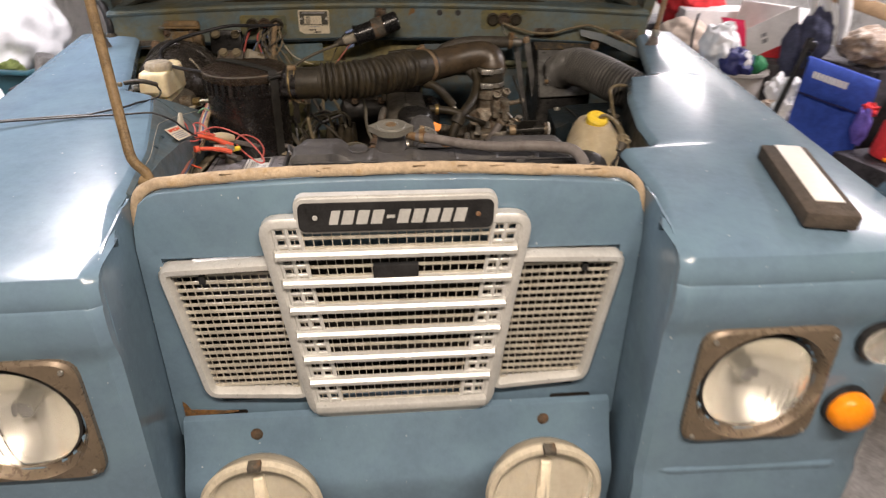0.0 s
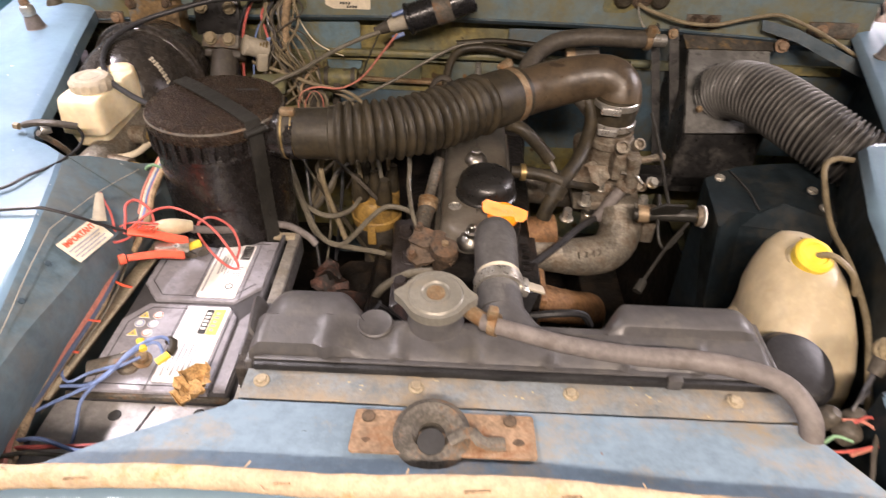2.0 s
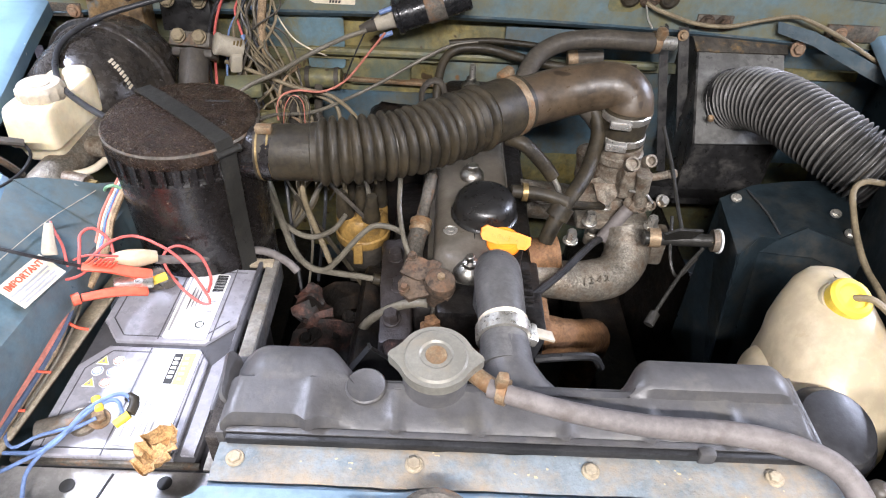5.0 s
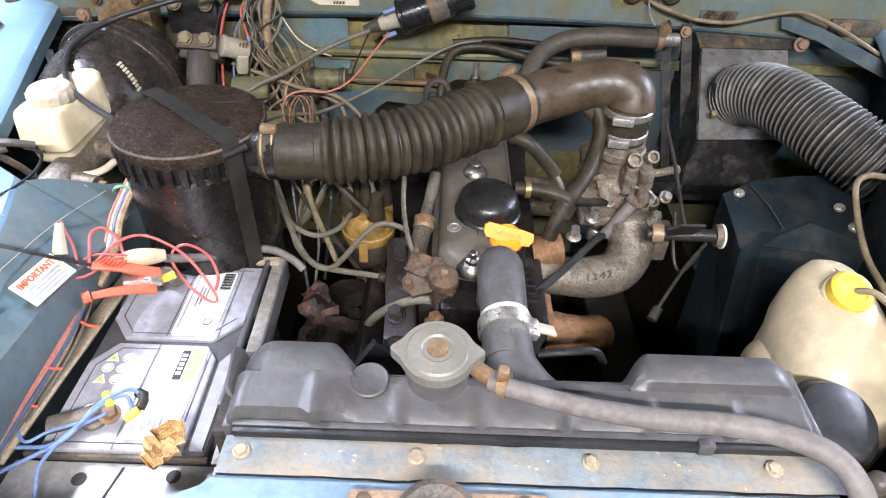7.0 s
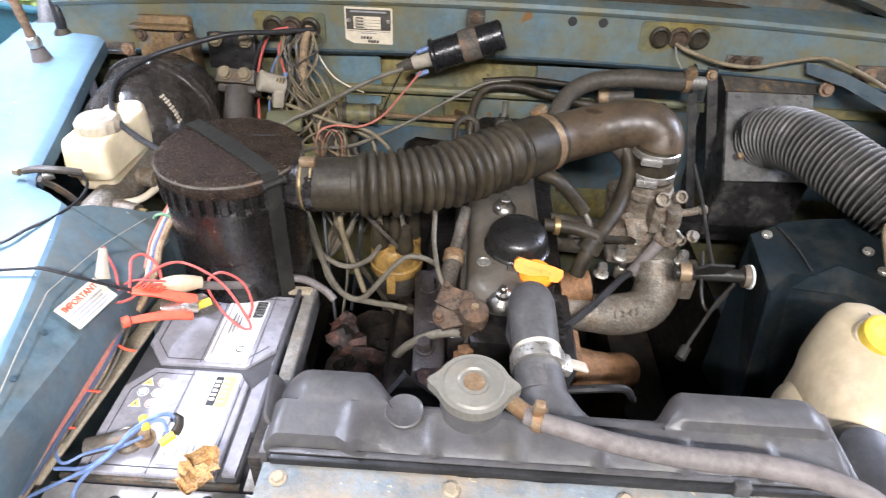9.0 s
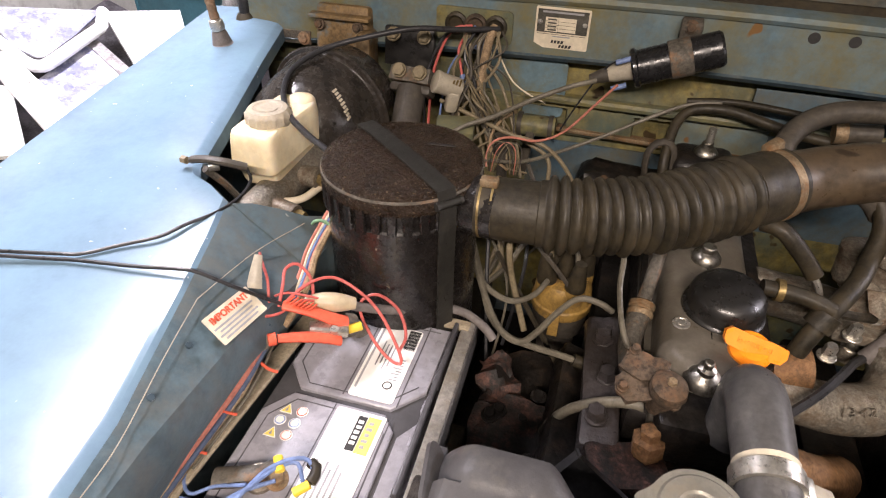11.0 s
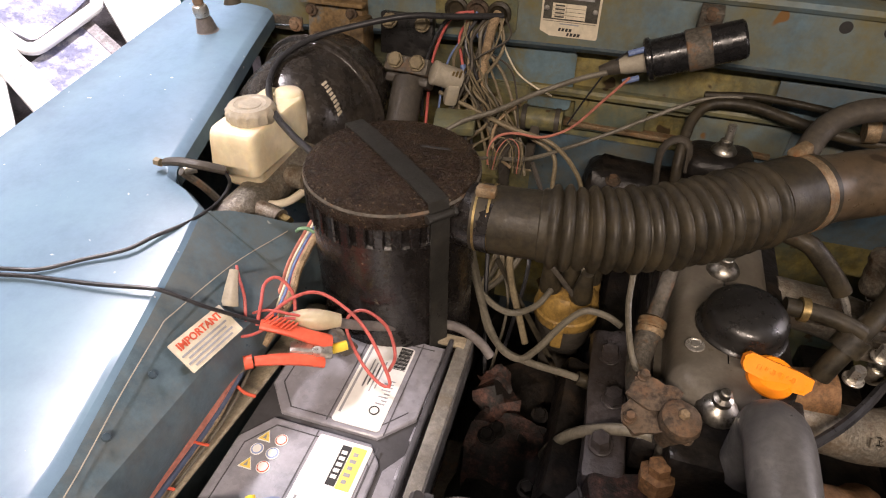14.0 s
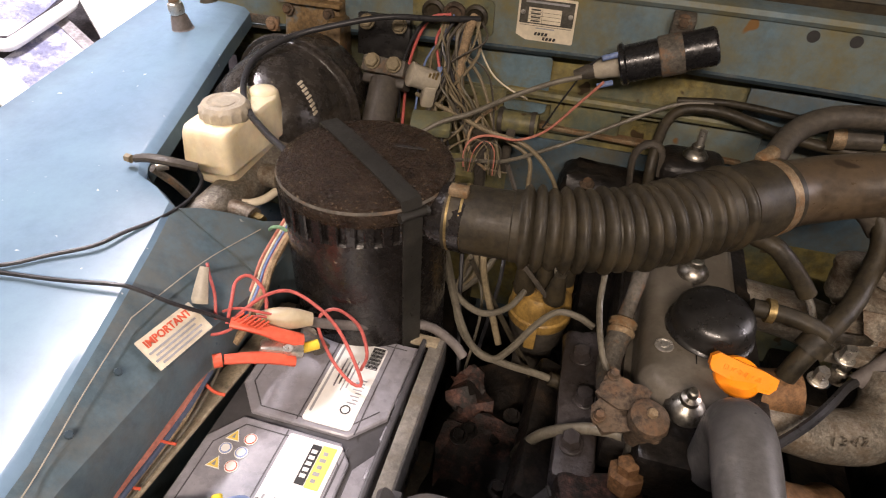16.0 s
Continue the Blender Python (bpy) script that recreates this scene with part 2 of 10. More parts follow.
RED_PLASTIC = material("red_clamp_plastic", (0.66, 0.105, 0.055), 0.45, vary=0.1, scale=18, bump=0.05)
WIRE_RED = material("red_wire", (0.45, 0.1, 0.085), 0.45, vary=0.15, scale=20, bump=0.0)
WIRE_PINK = material("faded_red_wire", (0.42, 0.16, 0.115), 0.5, vary=0.15, scale=20, bump=0.0)
WIRE_BLUE = material("blue_wire", (0.13, 0.19, 0.36), 0.45, vary=0.15, scale=20, bump=0.0)
WIRE_NAVY = material("dusty_navy_wire", (0.06, 0.08, 0.125), 0.5, vary=0.15, scale=20, bump=0.0)
WIRE_BLACK = material("black_wire", (0.026, 0.026, 0.028), 0.36, vary=0.2, scale=20, bump=0.0)
WIRE_GREY = material("dusty_grey_wire", (0.12, 0.108, 0.083), 0.42, vary=0.2, scale=22, bump=0.0)
WIRE_TAN = material("dusty_tan_wire", (0.175, 0.142, 0.088), 0.55, vary=0.2, scale=22, bump=0.0)
LOOM = material("brown_cloth_loom_tape", (0.28, 0.2, 0.12), 0.8, vary=0.3, scale=40, bump=0.4, bump_scale=240)
SEAL = material("perished_tan_rubber_seal", (0.43, 0.33, 0.225), 0.7, vary=0.13, scale=16, stain=(0.33, 0.21, 0.08), stain_scale=9, stain_cut=0.62, bump=0.6, bump_scale=110)
BATTERY = material("dark_grey_battery_plastic", (0.255, 0.25, 0.278), 0.3, vary=0.1, scale=9, stain=(0.225, 0.22, 0.24), stain_scale=5, bump=0.06)
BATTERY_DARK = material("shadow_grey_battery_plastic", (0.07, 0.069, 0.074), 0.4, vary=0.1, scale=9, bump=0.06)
LABEL = material("white_label", (0.76, 0.75, 0.72), 0.5, vary=0.03, scale=12, bump=0.0)
LAMP_CREAM = material("dusty_cream_lamp_rim", (0.56, 0.5, 0.39), 0.4, vary=0.1, scale=20, stain=(0.42, 0.36, 0.26), stain_scale=12, stain_cut=0.62, bump=0.04)
LABEL_OLD = material("yellowed_label", (0.62, 0.55, 0.42), 0.55, vary=0.08, scale=14, bump=0.0)
INK = material("black_ink", (0.03, 0.03, 0.03), 0.6, vary=0.1, bump=0.0)
INK_DARK = material("worn_dark_plate_ink", (0.07, 0.066, 0.055), 0.45, vary=0.25, scale=40, bump=0.02)
INK_GREY = material("grey_ink", (0.3, 0.3, 0.31), 0.6, vary=0.1, bump=0.0)
INK_RED = material("red_ink", (0.62, 0.1, 0.05), 0.6, vary=0.1, bump=0.0)
INK_YELLOW = material("yellow_ink", (0.8, 0.6, 0.14), 0.6, vary=0.05, bump=0.0)
INK_BLUE = material("blue_ink", (0.26, 0.34, 0.56), 0.6, vary=0.05, bump=0.0)
TRAY = material("galvanised_tray_steel", (0.34, 0.33, 0.32), 0.5, metal=0.4, vary=0.14, scale=12, stain=(0.24, 0.16, 0.1), stain_scale=10, stain_cut=0.64, bump=0.15)
TRAY_DIRT = material("rusty_dirty_angle_steel", (0.1, 0.09, 0.075), 0.6, metal=0.2, vary=0.3, scale=24, stain=(0.2, 0.11, 0.055), stain_scale=13, stain_cut=0.6, bump=0.3)
ANGLE_GREY = material("dirty_grey_angle_steel", (0.085, 0.082, 0.078), 0.5, metal=0.2, vary=0.2, scale=24, stain=(0.13, 0.1, 0.07), stain_scale=13, stain_cut=0.62, bump=0.2)
TRAY_TAN = material("dusty_tan_angle_steel", (0.34, 0.29, 0.205), 0.6, vary=0.2, scale=24, stain=(0.15, 0.11, 0.07), stain_scale=10, stain_cut=0.58, stain_soft=0.14, bump=0.2)
LEAF = material("dead_brown_leaf", (0.38, 0.235, 0.1), 0.7, vary=0.35, scale=40, stain=(0.13, 0.06, 0.025), stain_scale=45, stain_cut=0.62, bump=0.3)
ADHESIVE = material("yellow_brown_distributor_cap", (0.27, 0.165, 0.045), 0.45, vary=0.2, scale=22, stain=(0.14, 0.09, 0.04), stain_scale=16, bump=0.15)
WHITE_PLASTIC = material("off_white_plastic", (0.36, 0.325, 0.26), 0.45, vary=0.1, scale=16, stain=(0.36, 0.31, 0.22), stain_scale=13, bump=0.05)
BRASS = material("dull_brass", (0.28, 0.205, 0.09), 0.45, metal=0.8, vary=0.2, scale=26, bump=0.1)
BRONZE = material("brown_lamp_surround", (0.2, 0.155, 0.115), 0.32, metal=0.45, vary=0.1, scale=18, stain=(0.22, 0.175, 0.12), stain_scale=10, stain_soft=0.2, bump=0.04, spec=0.5)
BONNET_INNER = material("dirty_bonnet_underside", (0.1, 0.115, 0.11), 0.55, vary=0.25, scale=8, stain=(0.16, 0.12, 0.07), stain_scale=6, stain_cut=0.56, stain_soft=0.14, bump=0.15)
STAY = material("brown_painted_stay_rod", (0.16, 0.105, 0.05), 0.5, vary=0.25, scale=24, stain=(0.24, 0.17, 0.085), stain_scale=18, bump=0.2)
REFLECTOR = material("lamp_reflector", (0.9, 0.87, 0.8), 0.22, metal=0.85, rough_vary=0.02, vary=0.03, bump=0.0)


def glass(name, tint=(1, 1, 1), rough=0.03):
    m = bpy.data.materials.new(name)
    m.use_nodes = True
    b = m.node_tree.nodes["Principled BSDF"]
    b.inputs["Base Color"].default_value = (*tint, 1)
    b.inputs["Roughness"].default_value = rough
    b.inputs["Transmission Weight"].default_value = 1.0
    b.inputs["IOR"].default_value = 1.45
    return m


LENS = glass("lamp_glass", (0.97, 0.98, 0.97), 0.0)


def fluted_lens(c, ax, r, h):
    """A domed lamp glass, smooth outside, with upright flutes and a few bars across inside."""
    c, ax = Vector(c), Vector(ax).normalized()
    u = ax.cross(Vector((0, 0, 1))).normalized()
    v = u.cross(ax)
    rows = []
    for inside in (0, 1):
        for i in (range(1, 25) if not inside else range(24, 0, -1)):
            q = r * i / 24
            row = []
            for k in range(73):
                a = k * math.tau / 72
                x, y = q * math.cos(a), q * math.sin(a)
                d = h * (1 - (q / r) ** 2.4)
                if inside:
                    d -= 0.0035 - 0.0011 * abs(math.sin(x * math.pi / 0.0105)) * min(1.0, (r - q) / 0.006) - 0.0003 * abs(math.sin(y * math.pi / 0.03))
                row.append(c + u * x + v * y + ax * d)
            rows.append(row)
    rows = [[c + ax * h] * 73] + rows + [[c + ax * (h - 0.0035)] * 73]
    bm = grid(bmesh.new(), rows)
    bmesh.ops.remove_doubles(bm, verts=bm.verts[:], dist=1e-6)
    bmesh.ops.recalc_face_normals(bm, faces=bm.faces[:])
    return bm


def bowl(c, ax, r, depth, lip):
    """An open reflector dish: its mouth at lip along the axis, hollow towards it."""
    c, ax = Vector(c), Vector(ax).normalized()
    m = frame_of(ax)
    rows = []
    for side in (0, 1):
        for i in (range(14, 0, -1) if not side else range(1, 15)):
            k = i / 14
            rows.append([c + m @ Vector(((r * k + 0.001 * side) * math.cos(j * math.tau / 48), (r * k + 0.001 * side) * math.sin(j * math.tau / 48), lip - depth * (1 - k * k) - 0.002 * side)) for j in range(49)])
    return grid(bmesh.new(), rows)


# ---- mesh helpers (all in body units) ----


def spline(pts, per=8):
    """A smooth line through the points."""
    p = [Vector(q) for q in pts]
    if len(p) < 3:
        return [p[0].lerp(p[-1], i / per) for i in range(per + 1)]
    p = [2 * p[0] - p[1], *p, 2 * p[-1] - p[-2]]
    out = []
    for a, b, c, d in zip(p, p[1:], p[2:], p[3:]):
        for i in range(per):
            t = i / per
            out.append(0.5 * (2 * b + (c - a) * t + (2 * a - 5 * b + 4 * c - d) * t * t + (3 * b - a - 3 * c + d) * t ** 3))
    return [*out, p[-2]]


def even(line, step):
    """The line in even steps."""
    cum = [0.0]
    for a, b in zip(line, line[1:]):
        cum.append(cum[-1] + (b - a).length)
    n = max(2, int(cum[-1] / step))
    out, j = [], 0
    for i in range(n + 1):
        s = cum[-1] * i / n
        while j < len(cum) - 2 and cum[j + 1] < s:
            j += 1
        w = (s - cum[j]) / max(1e-9, cum[j + 1] - cum[j])
        out.append(line[j].lerp(line[j + 1], min(1, w)))
    return out, cum[-1]


def tube(bm, pts, r, seg=10, step=None, flat=1.0, wob=0.0):
    """A tube along the points; r is a radius or a function of the way along (0 to 1) and the length."""
    line = spline(pts)
    line, length = even(line, step or max(0.004, min(0.02, (r if not callable(r) else 0.02) * 1.2)))
    up = Vector((0.13, 0.21, 0.97))
    rings = []
    for i, p in enumerate(line):
        d = (line[min(i + 1, len(line) - 1)] - line[max(i - 1, 0)]).normalized()
        a = (up - d * up.dot(d)).normalized()
        up, b = a, d.cross(a)
        u = i / (len(line) - 1)
        rad = r(u, length) if callable(r) else r
        if wob:
            rad *= 1 + wob * noise.noise(p * 55)
        rings.append([bm.verts.new(p + rad * (math.cos(k * math.tau / seg) * a * flat + math.sin(k * math.tau / seg) * b)) for k in range(seg)])
    for q, s in zip(rings, rings[1:]):
        for k in range(seg):
            bm.faces.new((q[k], q[(k + 1) % seg], s[(k + 1) % seg], s[k]))
    bm.faces.new(rings[0][::-1])
    bm.faces.new(rings[-1])
    return bm


def frame_of(axis, hint=(0, 0, 1)):
    z = Vector(axis).normalized()
    h = Vector(hint)
    if abs(z.dot(h)) > 0.95:
        h = Vector((1, 0, 0))
    x = h.cross(z).normalized()
    y = z.cross(x)
    return Matrix((x, y, z)).transposed()


def lathe(bm, profile, base, axis=(0, 0, 1), seg=24, squash=1.0, hint=(0, 0, 1)):
    """Turns (radius, height) pairs round an axis that starts at base."""
    m, o = frame_of(axis, hint), Vector(base)
    rings = []
    for r, h in profile:
        if r < 1e-6:
            rings.append([bm.verts.new(o + m @ Vector((0, 0, h)))])
        else:
            rings.append([bm.verts.new(o + m @ Vector((r * math.cos(k * math.tau / seg), r * squash * math.sin(k * math.tau / seg), h))) for k in range(seg)])
    for q, s in zip(rings, rings[1:]):
        for k in range(seg):
            a, b = q[k % len(q)], q[(k + 1) % len(q)]
            c, d = s[(k + 1) % len(s)], s[k % len(s)]
            face = [v for n, v in enumerate((a, b, c, d)) if v not in (a, b, c, d)[:n]]
            if len(face) > 2:
                bm.faces.new(face)
    for ring, flip in ((rings[0], True), (rings[-1], False)):
        if len(ring) > 2:
            bm.faces.new(ring[::-1] if flip else ring)
    return bm


def rod(bm, a, b, r, seg=12, r_end=None):
    a, b = Vector(a), Vector(b)
    return lathe(bm, [(r, 0), (r if r_end is None else r_end, (b - a).length)], a, b - a, seg)


def box(bm, centre, size, rot=(0, 0, 0), bevel=0.0, segments=2, taper=None):
    """A box; taper: how far its top is drawn in, in x and y."""
    made = bmesh.ops.create_cube(bm, size=1.0)["verts"]
    m = Matrix.LocRotScale(Vector(centre), Euler([radians(a) for a in rot]), None)
    for v in made:
        k = (taper if taper and v.co.z > 0 else (1, 1))
        v.co = m @ Vector((v.co.x * size[0] * k[0], v.co.y * size[1] * k[1], v.co.z * size[2]))
    if bevel:
        edges = list({e for v in made for e in v.link_edges})
        bmesh.ops.bevel(bm, geom=edges, offset=bevel, segments=segments, affect="EDGES", profile=0.5, clamp_overlap=True)
    return bm


def grid(bm, rows, thick=0.0):
    """A sheet through rows of points; thick: laid on its back."""
    vs = [[bm.verts.new(Vector(p)) for p in row] for row in rows]
    faces = []
    for a, b in zip(vs, vs[1:]):
        for i in range(len(a) - 1):
            quad = []
            for v in (a[i], a[i + 1], b[i + 1], b[i]):
                if all((v.co - w.co).length > 1e-6 for w in quad):
                    quad.append(v)
            if len(quad) > 2:
                faces.append(bm.faces.new(quad))
    if thick:
        bmesh.ops.recalc_face_normals(bm, faces=faces)
        bmesh.ops.solidify(bm, geom=faces, thickness=thick)
    return bm


def slab(bm, outline, o, x, y, depth):
    """A plate: an outline in the plane of x and y from o, as thick as depth along their normal."""
    o, x, y = Vector(o), Vector(x).normalized(), Vector(y)
    y = (y - x * y.dot(x)).normalized()
    n = x.cross(y)
    lo = [bm.verts.new(o + a * x + b * y) for a, b in outline]
    hi = [bm.verts.new(o + a * x + b * y + n * depth) for a, b in outline]
    bm.faces.new(lo[::-1])
    bm.faces.new(hi)
    for i in range(len(lo)):
        j = (i + 1) % len(lo)
        bm.faces.new((lo[i], lo[j], hi[j], hi[i]))
    return bm


def rounded(w, h, r, n=4, cx=0.0, cy=0.0):
    """A rounded rectangle's outline."""
    out = []
    for k, (sx, sy) in enumerate(((1, 1), (-1, 1), (-1, -1), (1, -1))):
        for i in range(n + 1):
            a = radians(90 * k + 90 * i / n)
            out.append((cx + sx * (w / 2 - r) + r * math.cos(a), cy + sy * (h / 2 - r) + r * math.sin(a)))
    return out


def disc(r, n=20, cx=0.0, cy=0.0):
    return [(cx + r * math.cos(i * math.tau / n), cy + r * math.sin(i * math.tau / n)) for i in range(n)]


def bolt(bm, at, axis=(0, 0, 1), r=0.006, h=0.005, washer=1.5):
    if washer:
        lathe(bm, [(r * washer, 0), (r * washer, 0.0015), (r * washer * 0.94, 0.002)], at, axis, 16)
    lathe(bm, [(r, 0.001), (r, h * 0.85), (r * 0.85, h)], at, axis, 6)
    return bm


def to_mesh(name, bm, mat, base):
    """A mesh in metres round its base, smooth but for its sharp edges."""
    for v in bm.verts:
        v.co = W(v.co) - base
    bmesh.ops.recalc_face_normals(bm, faces=bm.faces[:])
    for e in bm.edges:
        e.smooth = not (len(e.link_faces) == 2 and e.calc_face_angle(0) > radians(38))
    for f in bm.faces:
        f.smooth = True
    me = bpy.data.meshes.new(name)
    bm.to_mesh(me)
    bm.free()
    me.materials.append(mat)
    return me


def thing(name, base, label, category, group="", kind=""):
    ob = new(name)
    ob.empty_display_size = 0.02
    ob.location = W(base)
    ob["base"] = tuple(W(base))
    return tagged(ob, label, category, group, kind)


def part(name, bm, mat, parent, label=""):
    base = Vector(parent["base"])
    ob = new(name, to_mesh(name, bm, mat, base))
    ob.parent = parent
    ob["base"] = tuple(base)
    return tagged(ob, label)


def single(name, bm, mat, label, category, group="", kind=""):
    pts = [W(v.co) for v in bm.verts]
    base = Vector((sum(p.x for p in pts) / len(pts), sum(p.y for p in pts) / len(pts), min(p.z for p in pts)))
    ob = new(name, to_mesh(name, bm, mat, base))
    ob.location = base
    ob["base"] = tuple(base)
    return tagged(ob, label, category, group, kind)


def B():
    return bmesh.new()


def letters(text, size, o, x, y, depth, shear=0.0, align="CENTER", bold=0.0):
    """Raised letters as a bmesh, on the plane of x and y at o."""
    data = bpy.data.curves.new("lettering", "FONT")
    data.body, data.size, data.extrude, data.align_x, data.align_y, data.shear, data.offset = text, size, depth, align, "CENTER", shear, bold
    data.resolution_u = 2
    ob = bpy.data.objects.new("lettering", data)
    scene.collection.objects.link(ob)
    bpy.context.view_layer.update()
    me = bpy.data.meshes.new_from_object(ob.evaluated_get(bpy.context.evaluated_depsgraph_get()))
    bm = bmesh.new()
    bm.from_mesh(me)
    bpy.data.objects.remove(ob)
    bpy.data.curves.remove(data)
    bpy.data.meshes.remove(me)
    o, x, y = Vector(o), Vector(x).normalized(), Vector(y)
    y = (y - x * y.dot(x)).normalized()
    n = x.cross(y)
    for v in bm.verts:
        v.co = o + v.co.x * x + v.co.y * y + v.co.z * n
    return bm


def cable(name, pts, r, mat, label, category="cable", group="", seg=8):
    return single(name, tube(B(), pts, r if callable(r) else r * (0.78 if r < 0.0046 else 0.92), seg), mat, label, category, group)




def caked(bm, amount, size, cuts=2):
    """Roughens a finished solid, as rust flakes and caked dirt do."""
    bmesh.ops.subdivide_edges(bm, edges=[e for e in bm.edges if e.calc_length() > size], cuts=cuts, use_grid_fill=True)
    bmesh.ops.triangulate(bm, faces=[f for f in bm.faces if len(f.verts) > 4])
    bm.normal_update()
    for v in bm.verts:
        v.co += v.normal * amount * noise.noise(v.co * 60) + v.normal * amount * 0.6 * noise.noise(v.co * 170)
    return bm


def word_bars(widths, gap, height, o, x, y, depth, lean=0.25):
    """Plain leaning bars in place of a trade name."""
    total = sum(abs(w) for w in widths) + gap * (len(widths) - 1)
    at, out = -total / 2, []
    for w in widths:
        h = height / 2 if w > 0 else height * 0.11
        a, b = at, at + abs(w)
        out.append(slab(B(), [(a - lean * h, -h), (b - lean * h, -h), (b + lean * h, h), (a + lean * h, h)], o, x, y, depth))
        at = b + gap
    return out

# ---- garage shell (laid out in metres) ----


def u(*p):
    """Metres to body units."""
    return (p[0] / U, p[1] / U, (p[2] + DROP) / U)


def mbox(bm, centre, size, rot=(0, 0, 0), bevel=0.0):
    return box(bm, u(*centre), [s / U for s in size], rot, bevel / U)


CONCRETE = material("stained_concrete", (0.2, 0.19, 0.175), 0.75, vary=0.2, scale=4, stain=(0.13, 0.12, 0.11), stain_scale=1.6, bump=0.3, bump_scale=60)
WALL_WHITE = material("grubby_painted_blockwork", (0.46, 0.45, 0.42), 0.7, vary=0.08, scale=3, stain=(0.22, 0.21, 0.19), stain_scale=1.2, bump=0.3, bump_scale=40)
# Ceiling is out of view; its tone is chosen for the light it bounces
CEILING = material("unseen_ceiling_board", (0.4, 0.39, 0.37), 0.8, vary=0.05, scale=2, bump=0.1)
single("floor", mbox(B(), (0, 0.8, -0.05), (7.6, 9.6, 0.1)), CONCRETE, "grey stained concrete garage floor", "floor", kind="structure")
single("wall_north", mbox(B(), (0, 5.55, 1.3), (7.6, 0.1, 2.6)), WALL_WHITE, "grubby pale painted garage wall", "wall", kind="structure")
single("wall_south", mbox(B(), (0, -3.95, 1.3), (7.6, 0.1, 2.6)), WALL_WHITE, "grubby pale painted garage wall", "wall", kind="structure")
single("wall_west", mbox(B(), (-2.55, 0.8, 1.3), (0.1, 9.4, 2.6)), WALL_WHITE, "grubby pale painted garage wall", "wall", kind="structure")
single("wall_east", mbox(B(), (3.15, 0.8, 1.3), (0.1, 9.4, 2.6)), WALL_WHITE, "grubby pale painted garage wall", "wall", kind="structure")
single("ceiling", mbox(B(), (0, 0.8, 2.65), (7.6, 9.6, 0.1)), CEILING, "grey boarded garage ceiling, out of view", "ceiling", kind="structure")
TUBE_GLOW = bpy.data.materials.new("fluorescent_tube")
TUBE_GLOW.use_nodes = True
TUBE_GLOW.node_tree.nodes["Principled BSDF"].inputs["Emission Color"].default_value = (1, 0.97, 0.92, 1)
TUBE_GLOW.node_tree.nodes["Principled BSDF"].inputs["Emission Strength"].default_value = 6.0
for place, along, power, colour in LAMPS:
    x, y, z = place
    fitting = thing("strip_light", u(x, y, z), "white fluorescent strip light, assumed on the unseen ceiling", "ceiling light", "ceiling strip lights")
    lx, ly = (1.5, 0.1) if along == "x" else (0.1, 1.5)
    part("housing", mbox(B(), (x, y, z + 0.04), (lx, ly, 0.08), bevel=0.01), CEILING, fitting)
    half = 0.72
    a, b = ((x - half, y, z - 0.03), (x + half, y, z - 0.03)) if along == "x" else ((x, y - half, z - 0.03), (x, y + half, z - 0.03))
    part("tube", rod(B(), u(*a), u(*b), 0.013 / U), TUBE_GLOW, fitting)

# ---- front panel ----


def top_z(x):
    """The arched upper edge of the front panel."""
    a = abs(x)
    if a < 0.285:
        return 1.083 - 0.012 * (a / 0.285) ** 2
    t = (a - 0.285) / 0.045
    return 1.071 - 0.045 * (1 - math.sqrt(max(0, 1 - min(1, t) ** 2)))


front_panel = thing("nose_bodywork", (0, 0, 0.6), "blue painted front grille panel with tan rubber seal", "body panel")
bm = B()
outer, inner = [], []
n = 60
xs = [-0.33 + 0.66 * i / n for i in range(n + 1)]
outer += [(x, top_z(x)) for x in xs]
inner += [(max(-0.303, min(0.303, x * 0.93)), 0.985) for x in xs]
side = [1.0, 0.95, 0.9, 0.85, 0.8, 0.76, 0.72]
outer += [(0.33, z) for z in side]
inner += [(0.303 - (0.985 - min(z, 0.985)) * 0.14, min(z, 0.98) if z > 0.76 else 0.755) for z in side]
outer += [(x, 0.685) for x in xs[::-1]]
inner += [(max(-0.26, min(0.26, x * 0.8)), 0.745) for x in xs[::-1]]
outer += [(-0.33, z) for z in side[::-1]]
inner += [(-0.303 + (0.985 - min(z, 0.985)) * 0.14, min(z, 0.98) if z > 0.76 else 0.755) for z in side[::-1]]
ring_o, ring_i = outer + outer[:1], inner + inner[:1]
grid(bm, [[(a + (c - a) * k, 0.002 * k + (0.007 * (1 - k) ** 4 if b > 1.0 else 0.0), b + (d - b) * k) for (a, b), (c, d) in zip(ring_o, ring_i)] for k in (0.0, 0.03, 0.1, 0.25, 0.5, 1.0)], 0.004)
# the rolled upper edge
grid(bm, [[(x, y, top_z(x) + dz) for x in xs] for y, dz in ((0.007, 0), (0.0073, 0.0015), (0.0085, 0.0028), (0.0115, 0.0034), (0.02, 0.0034), (0.03, 0.0))], 0.003)
part("panel", bm, PAINT, front_panel)
for s in (-1, 1):
    edge = [0.27 + 0.0594 * i / 10 for i in range(11)]
    part("corner_plate", slab(B(), [(s * 0.27, 0.975), (s * 0.3294, 0.975)] + [(s * x, top_z(x) - 0.003) for x in edge[::-1]], (0, 0.0125, 0), (1, 0, 0), (0, 0, 1), 0.003), PAINT, front_panel)
seal_line = [(-0.3325, 0.019, 1.0), (-0.3315, 0.02, 1.025)] + [(x, 0.021 + 0.004 * noise.noise(Vector((x * 9, 0, 0))), top_z(x) + 0.012) for x in [-0.322 + 0.644 * i / 28 for i in range(29)]] + [(0.3315, 0.02, 1.025), (0.3325, 0.019, 1.0)]
